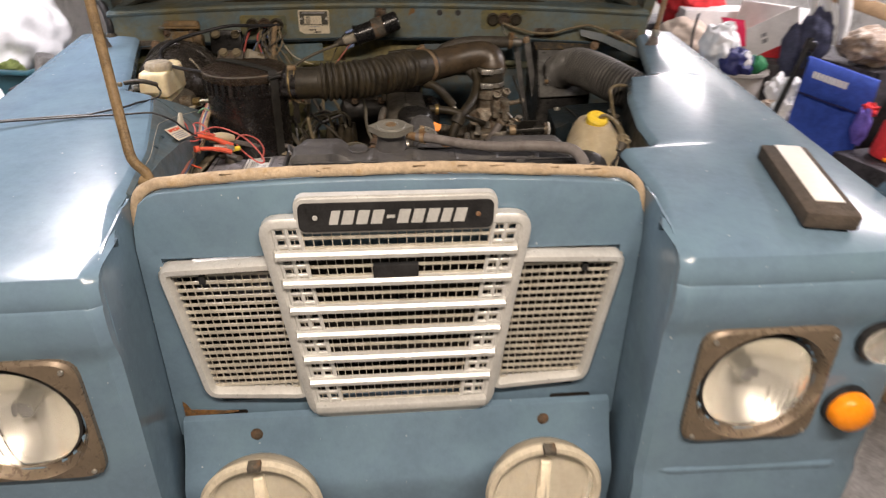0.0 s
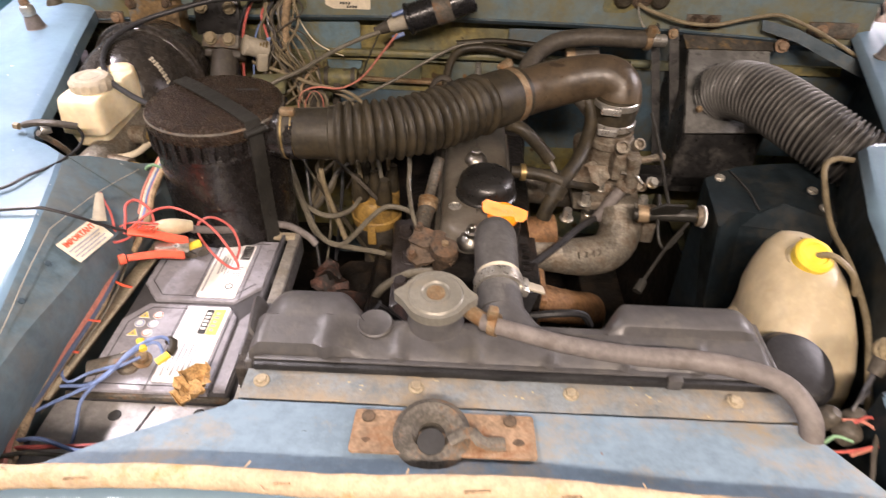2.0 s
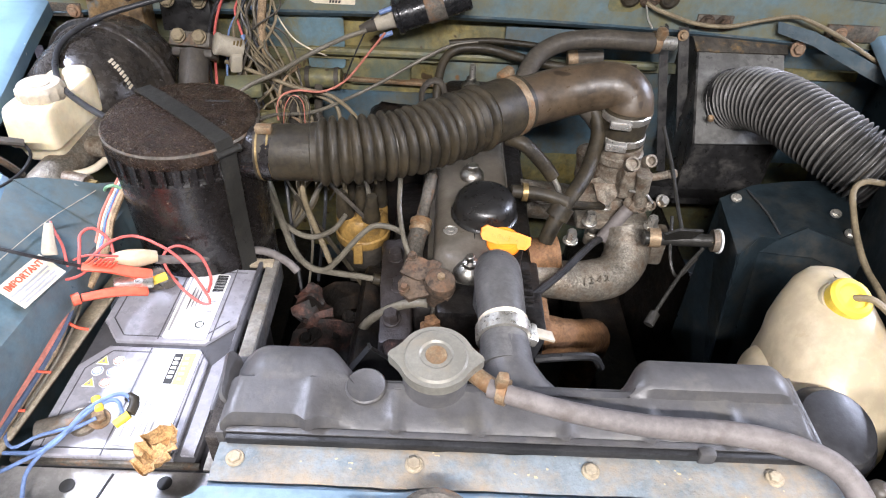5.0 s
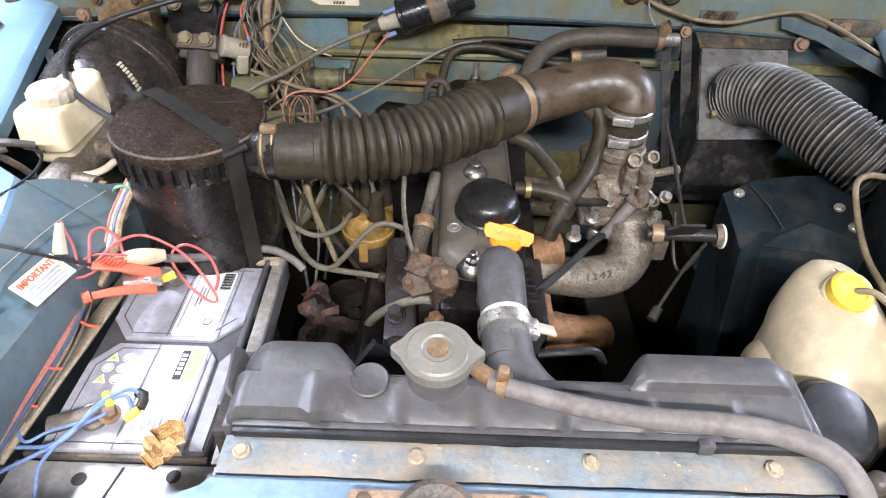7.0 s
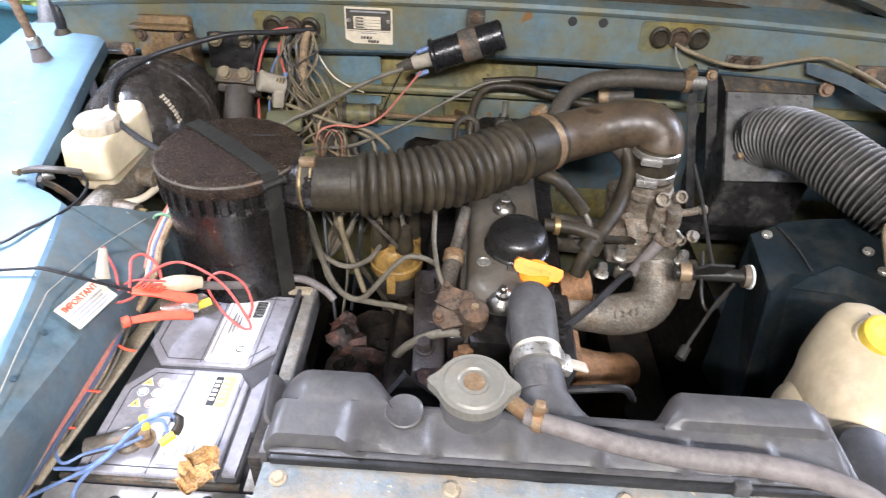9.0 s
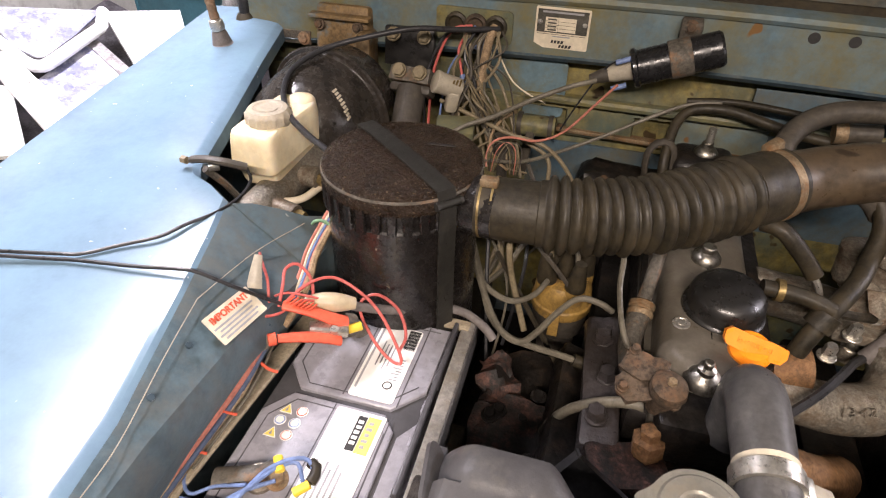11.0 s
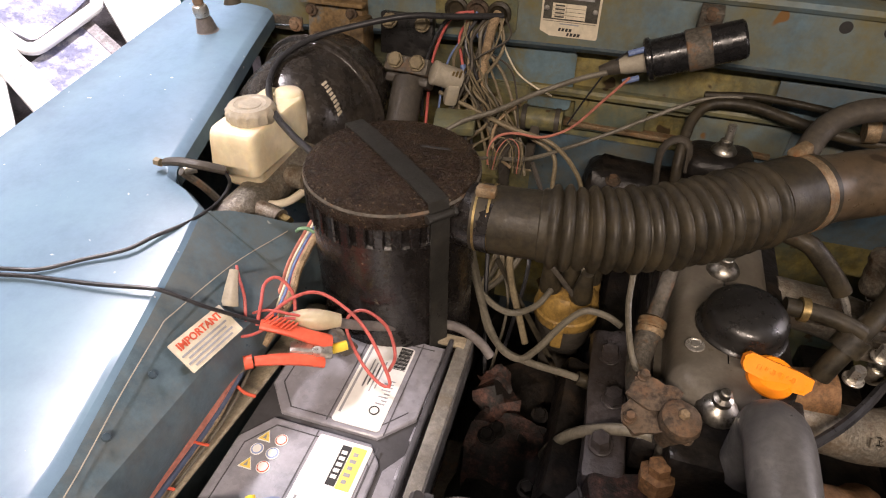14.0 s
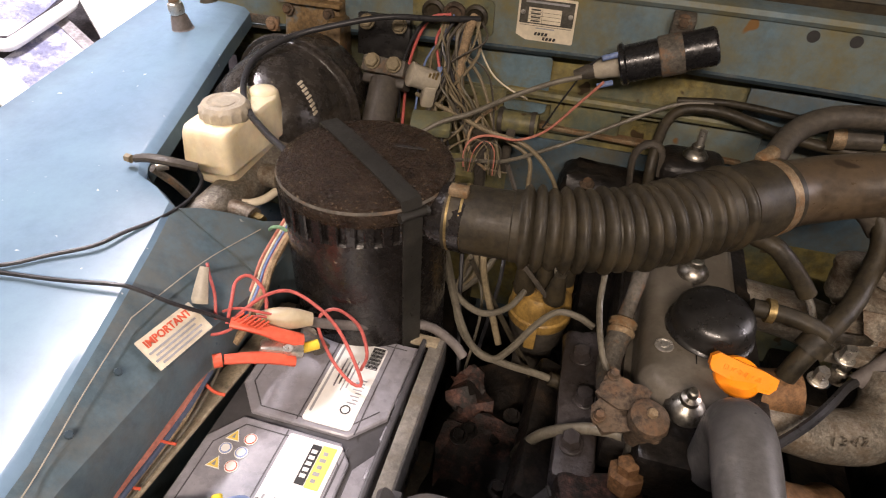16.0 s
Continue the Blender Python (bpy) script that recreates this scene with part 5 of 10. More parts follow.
cap = part("cap", lathe(B(), [(0.0175, -0.006), (0.0185, 0.0), (0.0185, 0.006), (0.016, 0.009), (0.012, 0.0095), (0.0105, 0.0075), (0, 0.0075)], (0.348, 0.293, 1.0685), (0.05, -0.38, 0.92), 28), YELLOW, washer, "yellow screw cap")
part("neck", lathe(B(), [(0.0215, -0.014), (0.0205, -0.006), (0.0195, -0.004), (0.0, -0.004)], (0.348, 0.293, 1.0685), (0.05, -0.38, 0.92), 28), BOTTLE, washer)
part("tube", tube(B(), [(0.35, 0.29, 1.074), (0.359, 0.281, 1.081), (0.374, 0.268, 1.071), (0.383, 0.264, 1.05)], 0.003, 8), WIRE_TAN, washer)
bm = B()
for v in bmesh.ops.create_icosphere(bm, subdivisions=4, radius=1.0)["verts"]:
    v.co = Vector((0.312 + 0.027 * v.co.x, 0.278 + 0.042 * v.co.y, 0.968 + 0.037 * v.co.z))
part("side_bulge", bm, BOTTLE, washer)
part("mould_seam", tube(B(), [(0.35, 0.356, 1.052), (0.35, 0.346, 1.0605), (0.35, 0.334, 1.0665), (0.35, 0.32, 1.0702)], 0.0006, 6), TRAY_DIRT, washer)

# ---- air cleaner ----
cleaner = thing("air_cleaner", (-0.256, 0.455, 0.94), "black oily drum air cleaner with a steel strap", "air cleaner")
AC, AR = (-0.261, 0.452), 0.0735
part("drum", lathe(B(), [(AR * 0.9, 0.93), (AR * 0.96, 0.935), (AR * 0.97, 1.08), (AR * 0.97, 1.092), (AR * 0.93, 1.094), (AR * 0.93, 1.12)], (*AC, 0), (0, 0, 1), 56), FILTER_BLACK, cleaner)
lid_part = part("lid", lathe(B(), [(AR * 1.0, 1.112), (AR * 1.015, 1.116), (AR * 1.015, 1.1255), (AR * 0.985, 1.1295), (AR * 0.9, 1.131), (AR * 0.5, 1.1318), (0, 1.132)], (*AC, 0), (0, 0, 1), 64), FILTER_TOP, cleaner, "speckled brown-black lid")
for k in range(32):
    a = k * math.tau / 32
    part("slot_bar", box(B(), (AC[0] + AR * 0.975 * math.cos(a), AC[1] + AR * 0.975 * math.sin(a), 1.103), (0.004, 0.0086, 0.022), (0, 0, math.degrees(a)), bevel=0.0012, segments=1), FILTER_BLACK, cleaner)
# Paler ring, a highlight put in as colour along the lid's rim
part("bright_edge", lathe(B(), [(AR * 1.0165, 1.1253), (AR * 1.012, 1.1264), (AR * 1.004, 1.1275)], (*AC, 0), (0, 0, 1), 64), TRAY_DIRT, lid_part, "highlight line round the rim of the lid")
bm = lathe(B(), [(AR * 0.99, 1.088), (AR * 0.995, 1.093), (AR * 0.97, 1.095)], (*AC, 0), (0, 0, 1), 56)
part("band_rim", bm, FILTER_BLACK, cleaner)
part("slit", box(B(), (-0.232, 0.48, 1.1322), (0.026, 0.0022, 0.0008), (0, 0, 4)), INK, lid_part)
# strap: over the lid and down both sides
ang = radians(-41)
d = Vector((math.cos(ang), math.sin(ang), 0))
side = Vector((-d.y, d.x, 0))
line = [(-AR * 1.03, 0.95), (-AR * 1.03, 1.06), (-AR * 1.045, 1.118), (-AR * 1.0, 1.1335), (-AR * 0.6, 1.1355), (0, 1.136), (AR * 0.6, 1.1355), (AR * 1.0, 1.1335), (AR * 1.045, 1.118), (AR * 1.035, 1.06), (AR * 1.03, 0.95)]
o = Vector((*AC, 0))
part("strap", grid(B(), [[o + d * r + Vector((0, 0, z)) + side * w_ for w_ in (-0.0086, 0, 0.0086)] for r, z in line], 0.002), STRAP_STEEL, cleaner, "dirty steel strap")
b = o + d * AR * 1.055 + Vector((0, 0, 1.122))
bk = part("buckle", rod(B(), b - side * 0.0105, b + side * 0.0105, 0.0034, 14), STRAP_STEEL, cleaner)
part("pin", rod(B(), b - side * 0.0128, b - side * 0.0105, 0.0042, 6), STRAP_STEEL, bk)
part("pin", rod(B(), b + side * 0.0105, b + side * 0.013, 0.0042, 6), STRAP_STEEL, bk)
# outlet
part("outlet", tube(B(), [(-0.21, 0.441, 1.1), (-0.18, 0.436, 1.102), (-0.165, 0.434, 1.102)], 0.0275, 24), FILTER_BLACK, cleaner)

intake = thing("intake_hose", (-0.05, 0.48, 1.05), "ribbed black rubber air intake hose", "hose")
HOSE = [(-0.184, 0.436, 1.102), (-0.14, 0.437, 1.103), (-0.09, 0.444, 1.104), (-0.04, 0.462, 1.105), (0.01, 0.494, 1.108), (0.05, 0.529, 1.107), (0.077, 0.554, 1.105)]


def ribs(k, n):
    base = 0.0292 + 0.0025 * k
    if k < 0.196:
        return base - 0.0015 + 0.0012 * (k > 0.175)
    if k > 0.81:
        return base + 0.0022
    j = (k - 0.196) / 0.614 * 18
    rib = abs(math.sin(j * math.pi)) ** 0.6
    return base - 0.0026 + (0.0072 + 0.0011 * math.sin(int(j) * 2.3)) * rib


part("hose", tube(B(), HOSE, ribs, 40, 0.0012), RUBBER, intake)
for p, q in (((-0.181, 0.4362, 1.1021), (-0.179, 0.4362, 1.1022)), ((-0.1705, 0.4363, 1.1024), (-0.1685, 0.4363, 1.1025))):
    part("wire_clip", tube(B(), [p, q], 0.0284, 28, 0.001), BRASS, intake, "brass wire clip")
part("clamp_ear", box(B(), (-0.175, 0.43, 1.1315), (0.016, 0.01, 0.008), bevel=0.002), CLAMP, intake)
part("clamp", tube(B(), [(0.0655, 0.5434, 1.1055), (0.073, 0.5503, 1.1052)], 0.0345, 32, 0.003), CLAMP, intake, "rusty hose clamp")
part("clamp_screw", box(B(), (0.0625, 0.56, 1.1375), (0.02, 0.011, 0.013), (0, -20, 40), bevel=0.003), CLAMP, intake)

elbow = thing("intake_elbow", (0.17, 0.58, 1.08), "oily brown intake elbow over the carburettor", "pipe")
part("pipe", tube(B(), [(0.064, 0.543, 1.1045), (0.102, 0.566, 1.107), (0.14, 0.577, 1.114), (0.17, 0.579, 1.12), (0.193, 0.577, 1.121), (0.207, 0.571, 1.113), (0.209, 0.566, 1.1), (0.208, 0.564, 1.085)],
                    lambda k, n: 0.0305 - 0.004 * k + 0.0015 * math.exp(-((k - 0.93) / 0.03) ** 2), 28, 0.005, wob=0.03), ELBOW_BROWN, elbow)
part("branch", tube(B(), [(0.155, 0.575, 1.1), (0.168, 0.572, 1.09), (0.178, 0.572, 1.078)], 0.011, 14), RUBBER_BROWN, elbow)

# ---- carburettor and throttle ----
carb = thing("carburettor", (0.206, 0.558, 0.96), "oily brown cast carburettor with small brass fittings", "carburettor")
part("sleeve", lathe(B(), [(0.0265, 1.058), (0.027, 1.1), (0.026, 1.104)], (0.206, 0.562, 0), (0, 0, 1), 28), RUBBER, carb, "black rubber sleeve")
for z in (1.097, 1.069):
    part("hose_clip", lathe(B(), [(0.0272, 0), (0.0282, 0.001), (0.0282, 0.008), (0.0272, 0.009)], (0.206, 0.562, z - 0.0045), (0, 0, 1), 28), ZINC, carb, "bright hose clip")
    part("clip_screw", box(B(), (0.194, 0.532, z), (0.024, 0.008, 0.01), (0, 0, -10), bevel=0.002), SATIN, carb)
part("body", lathe(B(), [(0.033, 0.975), (0.034, 0.985), (0.026, 0.992), (0.027, 1.005), (0.025, 1.02), (0.024, 1.03), (0.028, 1.045), (0.028, 1.06)], (0.206, 0.56, 0), (0, 0, 1), 28), CARB, carb)
part("throat_band", lathe(B(), [(0.028, 1.04), (0.0305, 1.042), (0.0305, 1.05), (0.028, 1.052)], (0.206, 0.56, 0), (0, 0, 1), 24), CARB, carb)
part("float_bowl", caked(lathe(B(), [(0.02, 0.99), (0.022, 0.994), (0.022, 1.02), (0.024, 1.022), (0.024, 1.028), (0.018, 1.032), (0, 1.033)], (0.19, 0.54, 0), (0, 0.05, 1), 24), 0.0016, 0.012, 1), CARB, carb)
part("front_casting", caked(box(B(), (0.222, 0.532, 1.026), (0.034, 0.026, 0.04), (4, 0, 6), bevel=0.005), 0.0018, 0.008, 3), CARB, carb)
part("jet_column", caked(lathe(B(), [(0.009, 0), (0.0085, 0.012), (0.0075, 0.03), (0.009, 0.034), (0.009, 0.042), (0.005, 0.045)], (0.229, 0.513, 1.046), (0.1, 0.05, -1), 14), 0.001, 0.012, 1), CARB, carb)
part("vent_boss", lathe(B(), [(0.0085, -0.006), (0.0085, 0.004), (0.006, 0.0045), (0.0055, 0.0), (0, 0.0)], (0.213, 0.518, 1.056), (0, -0.75, 0.65), 14), CARB, carb)
part("vent_boss", lathe(B(), [(0.0075, -0.006), (0.0075, 0.005), (0.005, 0.0055), (0.0045, 0.001), (0, 0.001)], (0.232, 0.519, 1.06), (0.2, -0.75, 0.65), 14), CARB, carb)
for x, z in ((0.237, 0.997), (0.2465, 1.002)):
    part("port", lathe(B(), [(0.0065, -0.012), (0.0065, 0.003), (0.0042, 0.0035), (0.004, -0.004), (0, -0.004)], (x, 0.516, z), (0.05, -0.9, 0.35), 14), CARB, carb)
part("side_arm", tube(B(), [(0.235, 0.522, 1.036), (0.25, 0.523, 1.038), (0.264, 0.527, 1.04)], 0.0048, 10), CARB, carb)
part("arm_end", lathe(B(), [(0.006, 0), (0.0065, 0.004), (0.0045, 0.006), (0, 0.006)], (0.264, 0.526, 1.04), (0.3, -0.8, 0.5), 12), CARB, carb)
part("choke_leaf", slab(B(), [(-0.018, 0.008), (0.006, 0.01), (0.012, -0.004), (0.002, -0.018), (-0.01, -0.012)], (0.192, 0.515, 1.02), (1, -0.15, 0), (0, 0.35, 1), 0.0016), CARB, carb)
part("lever_bolt", bolt(B(), (0.2615, 0.522, 1.004), (0.2, -0.7, 0.7), 0.006, 0.009, 1.35), ZINC, carb)
part("fuel_union_nut", lathe(B(), [(0.0105, 0), (0.0115, 0.002), (0.0115, 0.01), (0.0095, 0.012)], (0.2295, 0.521, 1.003), (-0.55, -0.3, -0.75), 6), CARB, carb)
part("fuel_union", rod(B(), (0.224, 0.518, 0.996), (0.194, 0.503, 0.957), 0.0082, 16, 0.0075), RUBBER_GREY, carb, "grey fuel union sleeve")
for x, y in ((0.1855, 0.518), (0.2406, 0.518)):
    part("post", rod(B(), (x, y, 0.94), (x, y, 0.955), 0.0085, 14), ALLOY, carb)
    part("flange_bolt", bolt(B(), (x, y, 0.955), (0, -0.1, 1), 0.0062, 0.01, 1.3), NUT, carb, "bright flange bolt")
for k in range(6):
    a = k * 1.05 + 0.3
    part("stud", bolt(B(), (0.206 + 0.032 * math.cos(a), 0.56 + 0.03 * math.sin(a), 0.985), (0, 0, 1), 0.005, 0.012), ZINC, carb)
part("lever", tube(B(), [(0.219, 0.518, 1.02), (0.234, 0.51, 1.022), (0.244, 0.507, 1.012)], 0.004, 8, flat=0.5), ZINC, carb)
part("bracket", slab(B(), [(0, 0), (0.03, 0.004), (0.036, 0.03), (0.02, 0.04), (-0.004, 0.028)], (0.164, 0.533, 0.985), (1, -0.1, 0), (0, 0.2, 1), 0.002), CARB, carb)

throttle = thing("throttle_linkage", (0.26, 0.47, 0.98), "dirty steel throttle linkage with rods and a bell crank", "linkage")
part("shaft", rod(B(), (0.225, 0.452, 1.002), (0.298, 0.447, 1.006), 0.0075), STRAP_STEEL, throttle)
part("end_cap", lathe(B(), [(0.0125, 0), (0.0125, 0.006), (0.009, 0.007), (0, 0.0072)], (0.298, 0.447, 1.006), (1, -0.1, 0.05), 18), CARB, throttle)
part("drop_rod", tube(B(), [(0.251, 0.556, 1.085), (0.262, 0.523, 1.05), (0.268, 0.49, 1.02), (0.27, 0.46, 1.004)], 0.0022, 8), STRAP_STEEL, throttle)
part("crank", slab(B(), [(-0.008, -0.01), (0.02, -0.006), (0.03, 0.012), (0.004, 0.016), (-0.01, 0.008)], (0.252, 0.445, 1.012), (1, 0, 0.1), (0, -0.4, 1), 0.003), STRAP_STEEL, throttle)
part("end_ring", grid(B(), [[(0.304 + 0.002 * d, 0.4465 + r * math.cos(k * math.tau / 24), 1.006 + r * math.sin(k * math.tau / 24)) for k in range(25)] for r, d in ((0.0138, 0), (0.0138, 1), (0.0105, 1), (0.0105, 0), (0.0138, 0))]), LABEL, throttle, "white ring on the shaft end")
part("spindle_bush", rod(B(), (0.23, 0.453, 1.002), (0.242, 0.452, 1.003), 0.011), CLAMP, throttle)
part("pull_rod", tube(B(), [(0.288, 0.44, 1.0), (0.262, 0.415, 0.985), (0.228, 0.375, 0.958)], 0.0022, 8), STRAP_STEEL, throttle)
part("pull_rod_end", rod(B(), (0.23, 0.377, 0.96), (0.222, 0.366, 0.953), 0.0055), STRAP_STEEL, throttle)
part("second_rod", tube(B(), [(0.256, 0.47, 1.02), (0.252, 0.43, 0.99), (0.262, 0.42, 0.975), (0.285, 0.44, 0.985)], 0.002, 8), STRAP_STEEL, throttle)

# ---- engine ----
engine = thing("engine", (0.03, 0.55, 0.62), "oily dark four-cylinder engine with a grey rocker cover", "engine")
part("block", box(B(), (0.02, 0.56, 0.76), (0.17, 0.42, 0.28), bevel=0.012), ENGINE, engine)
part("cylinder_head", box(B(), (0.04, 0.56, 0.935), (0.135, 0.4, 0.07), bevel=0.008), ENGINE, engine)
HEAD_GREY = material("oily_purple_grey_casting", (0.045, 0.04, 0.041), 0.4, vary=0.35, scale=16, stain=(0.03, 0.022, 0.017), stain_scale=7, stain_cut=0.56, stain_soft=0.12, bump=0.35, bump_scale=90)
part("head_side", caked(box(B(), (-0.046, 0.415, 0.92), (0.036, 0.17, 0.06), (0, -8, 3), bevel=0.006), 0.003, 0.02, 3), HEAD_GREY, engine, "oily grey cylinder head casting")
for x, y in ((-0.05, 0.36), (-0.044, 0.41), (-0.052, 0.46)):
    part("head_bolt", bolt(B(), (x, y, 0.951), (-0.1, -0.1, 1), 0.0085, 0.012, 1.25), HEAD_GREY, engine)
part("head_flange", box(B(), (0.035, 0.56, 0.968), (0.115, 0.38, 0.006), bevel=0.002), ENGINE, engine)


def cover_ring(z, inset):
    out = []
    hx, y0, y1 = 0.0435 - inset, 0.375 + inset, 0.765 - inset
    for k in range(13):
        a = math.pi + math.pi * k / 12
        out.append((0.034 + hx * math.cos(a), y0 + hx * 0.75 + hx * 0.75 * math.sin(a), z))
    for k in range(13):
        a = math.pi * k / 12
        out.append((0.034 + hx * math.cos(a), y1 - hx * 0.5 + hx * 0.5 * math.sin(a), z))
    return out + out[:1]


rows = [cover_ring(z, i) for z, i in ((0.968, -0.006), (0.972, -0.006), (0.974, 0.0), (1.0, 0.001), (1.01, 0.004), (1.0155, 0.011), (1.017, 0.02), (1.0175, 0.033), (1.0175, 0.043))]
part("rocker_cover", grid(B(), rows), ROCKER, engine, "grey painted rocker cover")
oil = part("breather_cap", lathe(B(), [(0.0358, -0.002), (0.0372, 0.0005), (0.0368, 0.004), (0.0345, 0.0058), (0.0338, 0.007), (0.0338, 0.015), (0.0325, 0.021), (0.0285, 0.0262), (0.0205, 0.0297), (0.01, 0.0312), (0, 0.0315)], (0.0455, 0.463, 1.016), (0.02, -0.06, 1), 48), CAP_BLACK, engine, "glossy black breather cap")
dimple = part("dimple", lathe(B(), [(0.0098, 0), (0.0096, 0.0022), (0.0075, 0.0032), (0.0045, 0.0038), (0, 0.004)], (0.0655, 0.4505, 1.0375), (0.55, -0.4, 0.75), 20), CAP_BLACK, oil)
for y in (0.536, 0.725):
    nut = part("rocker_nut", lathe(B(), [(0.0145, 0), (0.0145, 0.004), (0.011, 0.009), (0.007, 0.011), (0.007, 0.016), (0.006, 0.017)], (0.033, y, 1.0175 if y < 0.6 else 1.04), (0, 0, 1), 20), NUT, engine, "bright domed nut")
part("stud", rod(B(), (0.034, 0.725, 1.05), (0.034, 0.725, 1.075), 0.0045), ZINC, engine)
# Hump coloured darker than the cover, for the shadow behind the intake hose
part("rear_hump", box(B(), (0.032, 0.725, 1.02), (0.075, 0.06, 0.045), bevel=0.014, segments=3), ENGINE, engine)
part("front_nut", lathe(B(), [(0.0165, -0.002), (0.0165, 0.002), (0.012, 0.008), (0.0075, 0.011), (0.0075, 0.016), (0.004, 0.018), (0.004, 0.024), (0.003, 0.025)], (0.0285, 0.3815, 1.004), (0, -0.15, 1), 24), NUT, engine, "bright domed nut")
emb = lathe(B(), [(0.008, 0), (0.0078, 0.0012), (0.0066, 0.0014), (0.0066, 0.0006), (0.003, 0.0006), (0.0028, 0.0014), (0, 0.0015)], (0.0085, 0.432, 1.0165), (-0.05, 0, 1), 18)
part("round_emblem", emb, SATIN, engine)
# oil filler
fil = thing("oil_filler_cap", (0.07, 0.41, 1.0), "bright orange winged plastic oil filler cap", "cap")
part("wing_grip", slab(B(), [(-0.0258, -0.0026), (-0.0224, -0.0069), (0.0095, -0.0095), (0.0232, -0.0077), (0.0267, -0.0017), (0.0258, 0.006), (0.0138, 0.0077), (-0.0043, 0.0077), (-0.0224, 0.0086), (-0.0267, 0.0043)], (0.0645, 0.4105, 1.0275), (1, -0.05, -0.2), (0.15, 0.55, 0.83), 0.007), ORANGE, fil)
part("body", lathe(B(), [(0.017, -0.018), (0.018, -0.014), (0.018, -0.003), (0.014, 0.002), (0, 0.003)], (0.064, 0.409, 1.026), (0, -0.3, 1), 24), ORANGE, fil)
part("lettering", letters("ENGINE OIL", 0.0058, (0.0645, 0.4043, 1.0315), (1, -0.05, -0.2), (0.15, 0.55, 0.83), 0.0005), ORANGE, fil)
part("filler_tube", rod(B(), (0.067, 0.41, 0.96), (0.067, 0.408, 1.016), 0.018), ENGINE, engine)
# thermostat housing and sensors
therm = thing("thermostat_housing", (-0.01, 0.36, 0.95), "rusty brown thermostat and bypass housing with fittings", "engine part")
part("housing", box(B(), (0.03, 0.365, 0.965), (0.07, 0.06, 0.05), bevel=0.008), ENGINE, therm)
part("gasket_plate", caked(slab(B(), [(-0.026, -0.004), (-0.016, -0.012), (0.004, -0.008), (0.022, -0.014), (0.03, -0.002), (0.02, 0.014), (0.002, 0.01), (-0.014, 0.016), (-0.028, 0.008)], (-0.016, 0.358, 1.0), (1, 0.1, 0), (0, 1, 0.45), 0.003), 0.004, 0.006, 3), RUSTY, therm)
part("gasket_plate", caked(slab(B(), [(-0.02, -0.006), (0.0, -0.014), (0.018, -0.008), (0.02, 0.01), (0.0, 0.012), (-0.018, 0.01)], (-0.02, 0.372, 1.012), (1, -0.2, 0.1), (0, 1, 0.3), 0.003), 0.004, 0.006, 3), RUSTY, therm)
part("valve_body", caked(lathe(B(), [(0.01, -0.03), (0.011, -0.012), (0.0145, -0.007), (0.0155, 0.0), (0.0145, 0.005), (0.009, 0.0085), (0.006, 0.009)], (-0.001, 0.354, 1.012), (0.1, -0.2, 1), 24), 0.0012, 0.01, 1), RUSTY, therm)
part("cap_screw", bolt(B(), (-0.0005, 0.353, 1.0185), (0.1, -0.2, 1), 0.0042, 0.006, 1.2), CLAMP, therm)
part("stem", rod(B(), (0.0, 0.37, 0.975), (-0.004, 0.34, 0.955), 0.008), TRAY_DIRT, therm)
part("sender", lathe(B(), [(0.012, -0.03), (0.012, -0.004), (0.0145, -0.004), (0.0145, 0.01), (0.009, 0.012), (0.009, 0.02), (0.005, 0.022), (0, 0.022)], (-0.006, 0.335, 0.958), (-0.05, 0.1, 1), 6), RUST_ORANGE, therm, "rust-red temperature sender")
part("sender_base", box(B(), (-0.02, 0.32, 0.93), (0.07, 0.05, 0.04), (0, 0, 15), bevel=0.008), ENGINE_RED, therm)
for p in ((-0.036, 0.352, 1.004), (0.006, 0.347, 1.002), (-0.03, 0.384, 1.018)):
    part("bolt", bolt(B(), p, (0, -0.3, 1), 0.004, 0.007, 1.3), RUSTY, therm)
# heater pipe from the head, silver and rust
hp = thing("heater_pipe", (-0.03, 0.44, 0.96), "flaking silver heater pipe with a ribbed joint", "pipe")
part("pipe", tube(B(), [(-0.022, 0.372, 0.985), (-0.028, 0.4, 0.982), (-0.031, 0.43, 0.987), (-0.025, 0.455, 0.999)], 0.0105, 14), TRAY_DIRT, hp)
part("joint", lathe(B(), [(0.011, 0), (0.0125, 0.002), (0.0125, 0.005), (0.011, 0.006), (0.011, 0.009), (0.0125, 0.01), (0.0125, 0.014), (0.01, 0.016)], (-0.0255, 0.452, 0.997), (0.1, 0.9, 0.45), 18), CLAMP, hp)
part("upper_pipe", tube(B(), [(-0.0245, 0.465, 1.003), (-0.019, 0.49, 1.018), (-0.014, 0.515, 1.03)], 0.0068, 14, wob=0.1), TRAY_DIRT, hp)

# manifolds
inlet = thing("inlet_manifold", (0.17, 0.47, 0.88), "stained cast alloy inlet manifold", "manifold")
part("runner", tube(B(), [(0.095, 0.44, 0.945), (0.13, 0.446, 0.94), (0.17, 0.453, 0.932), (0.208, 0.468, 0.931), (0.226, 0.492, 0.945), (0.225, 0.515, 0.965)], lambda k, n: 0.0215 + 0.007 * k, 20, 0.008, wob=0.05), ALLOY, inlet)
part("runner", tube(B(), [(0.1, 0.6, 0.945), (0.16, 0.6, 0.94), (0.21, 0.57, 0.945), (0.22, 0.54, 0.965)], 0.026, 18, 0.008, wob=0.05), ALLOY, inlet)
part("flange", box(B(), (0.208, 0.55, 0.97), (0.09, 0.075, 0.014), bevel=0.004), ALLOY, inlet)
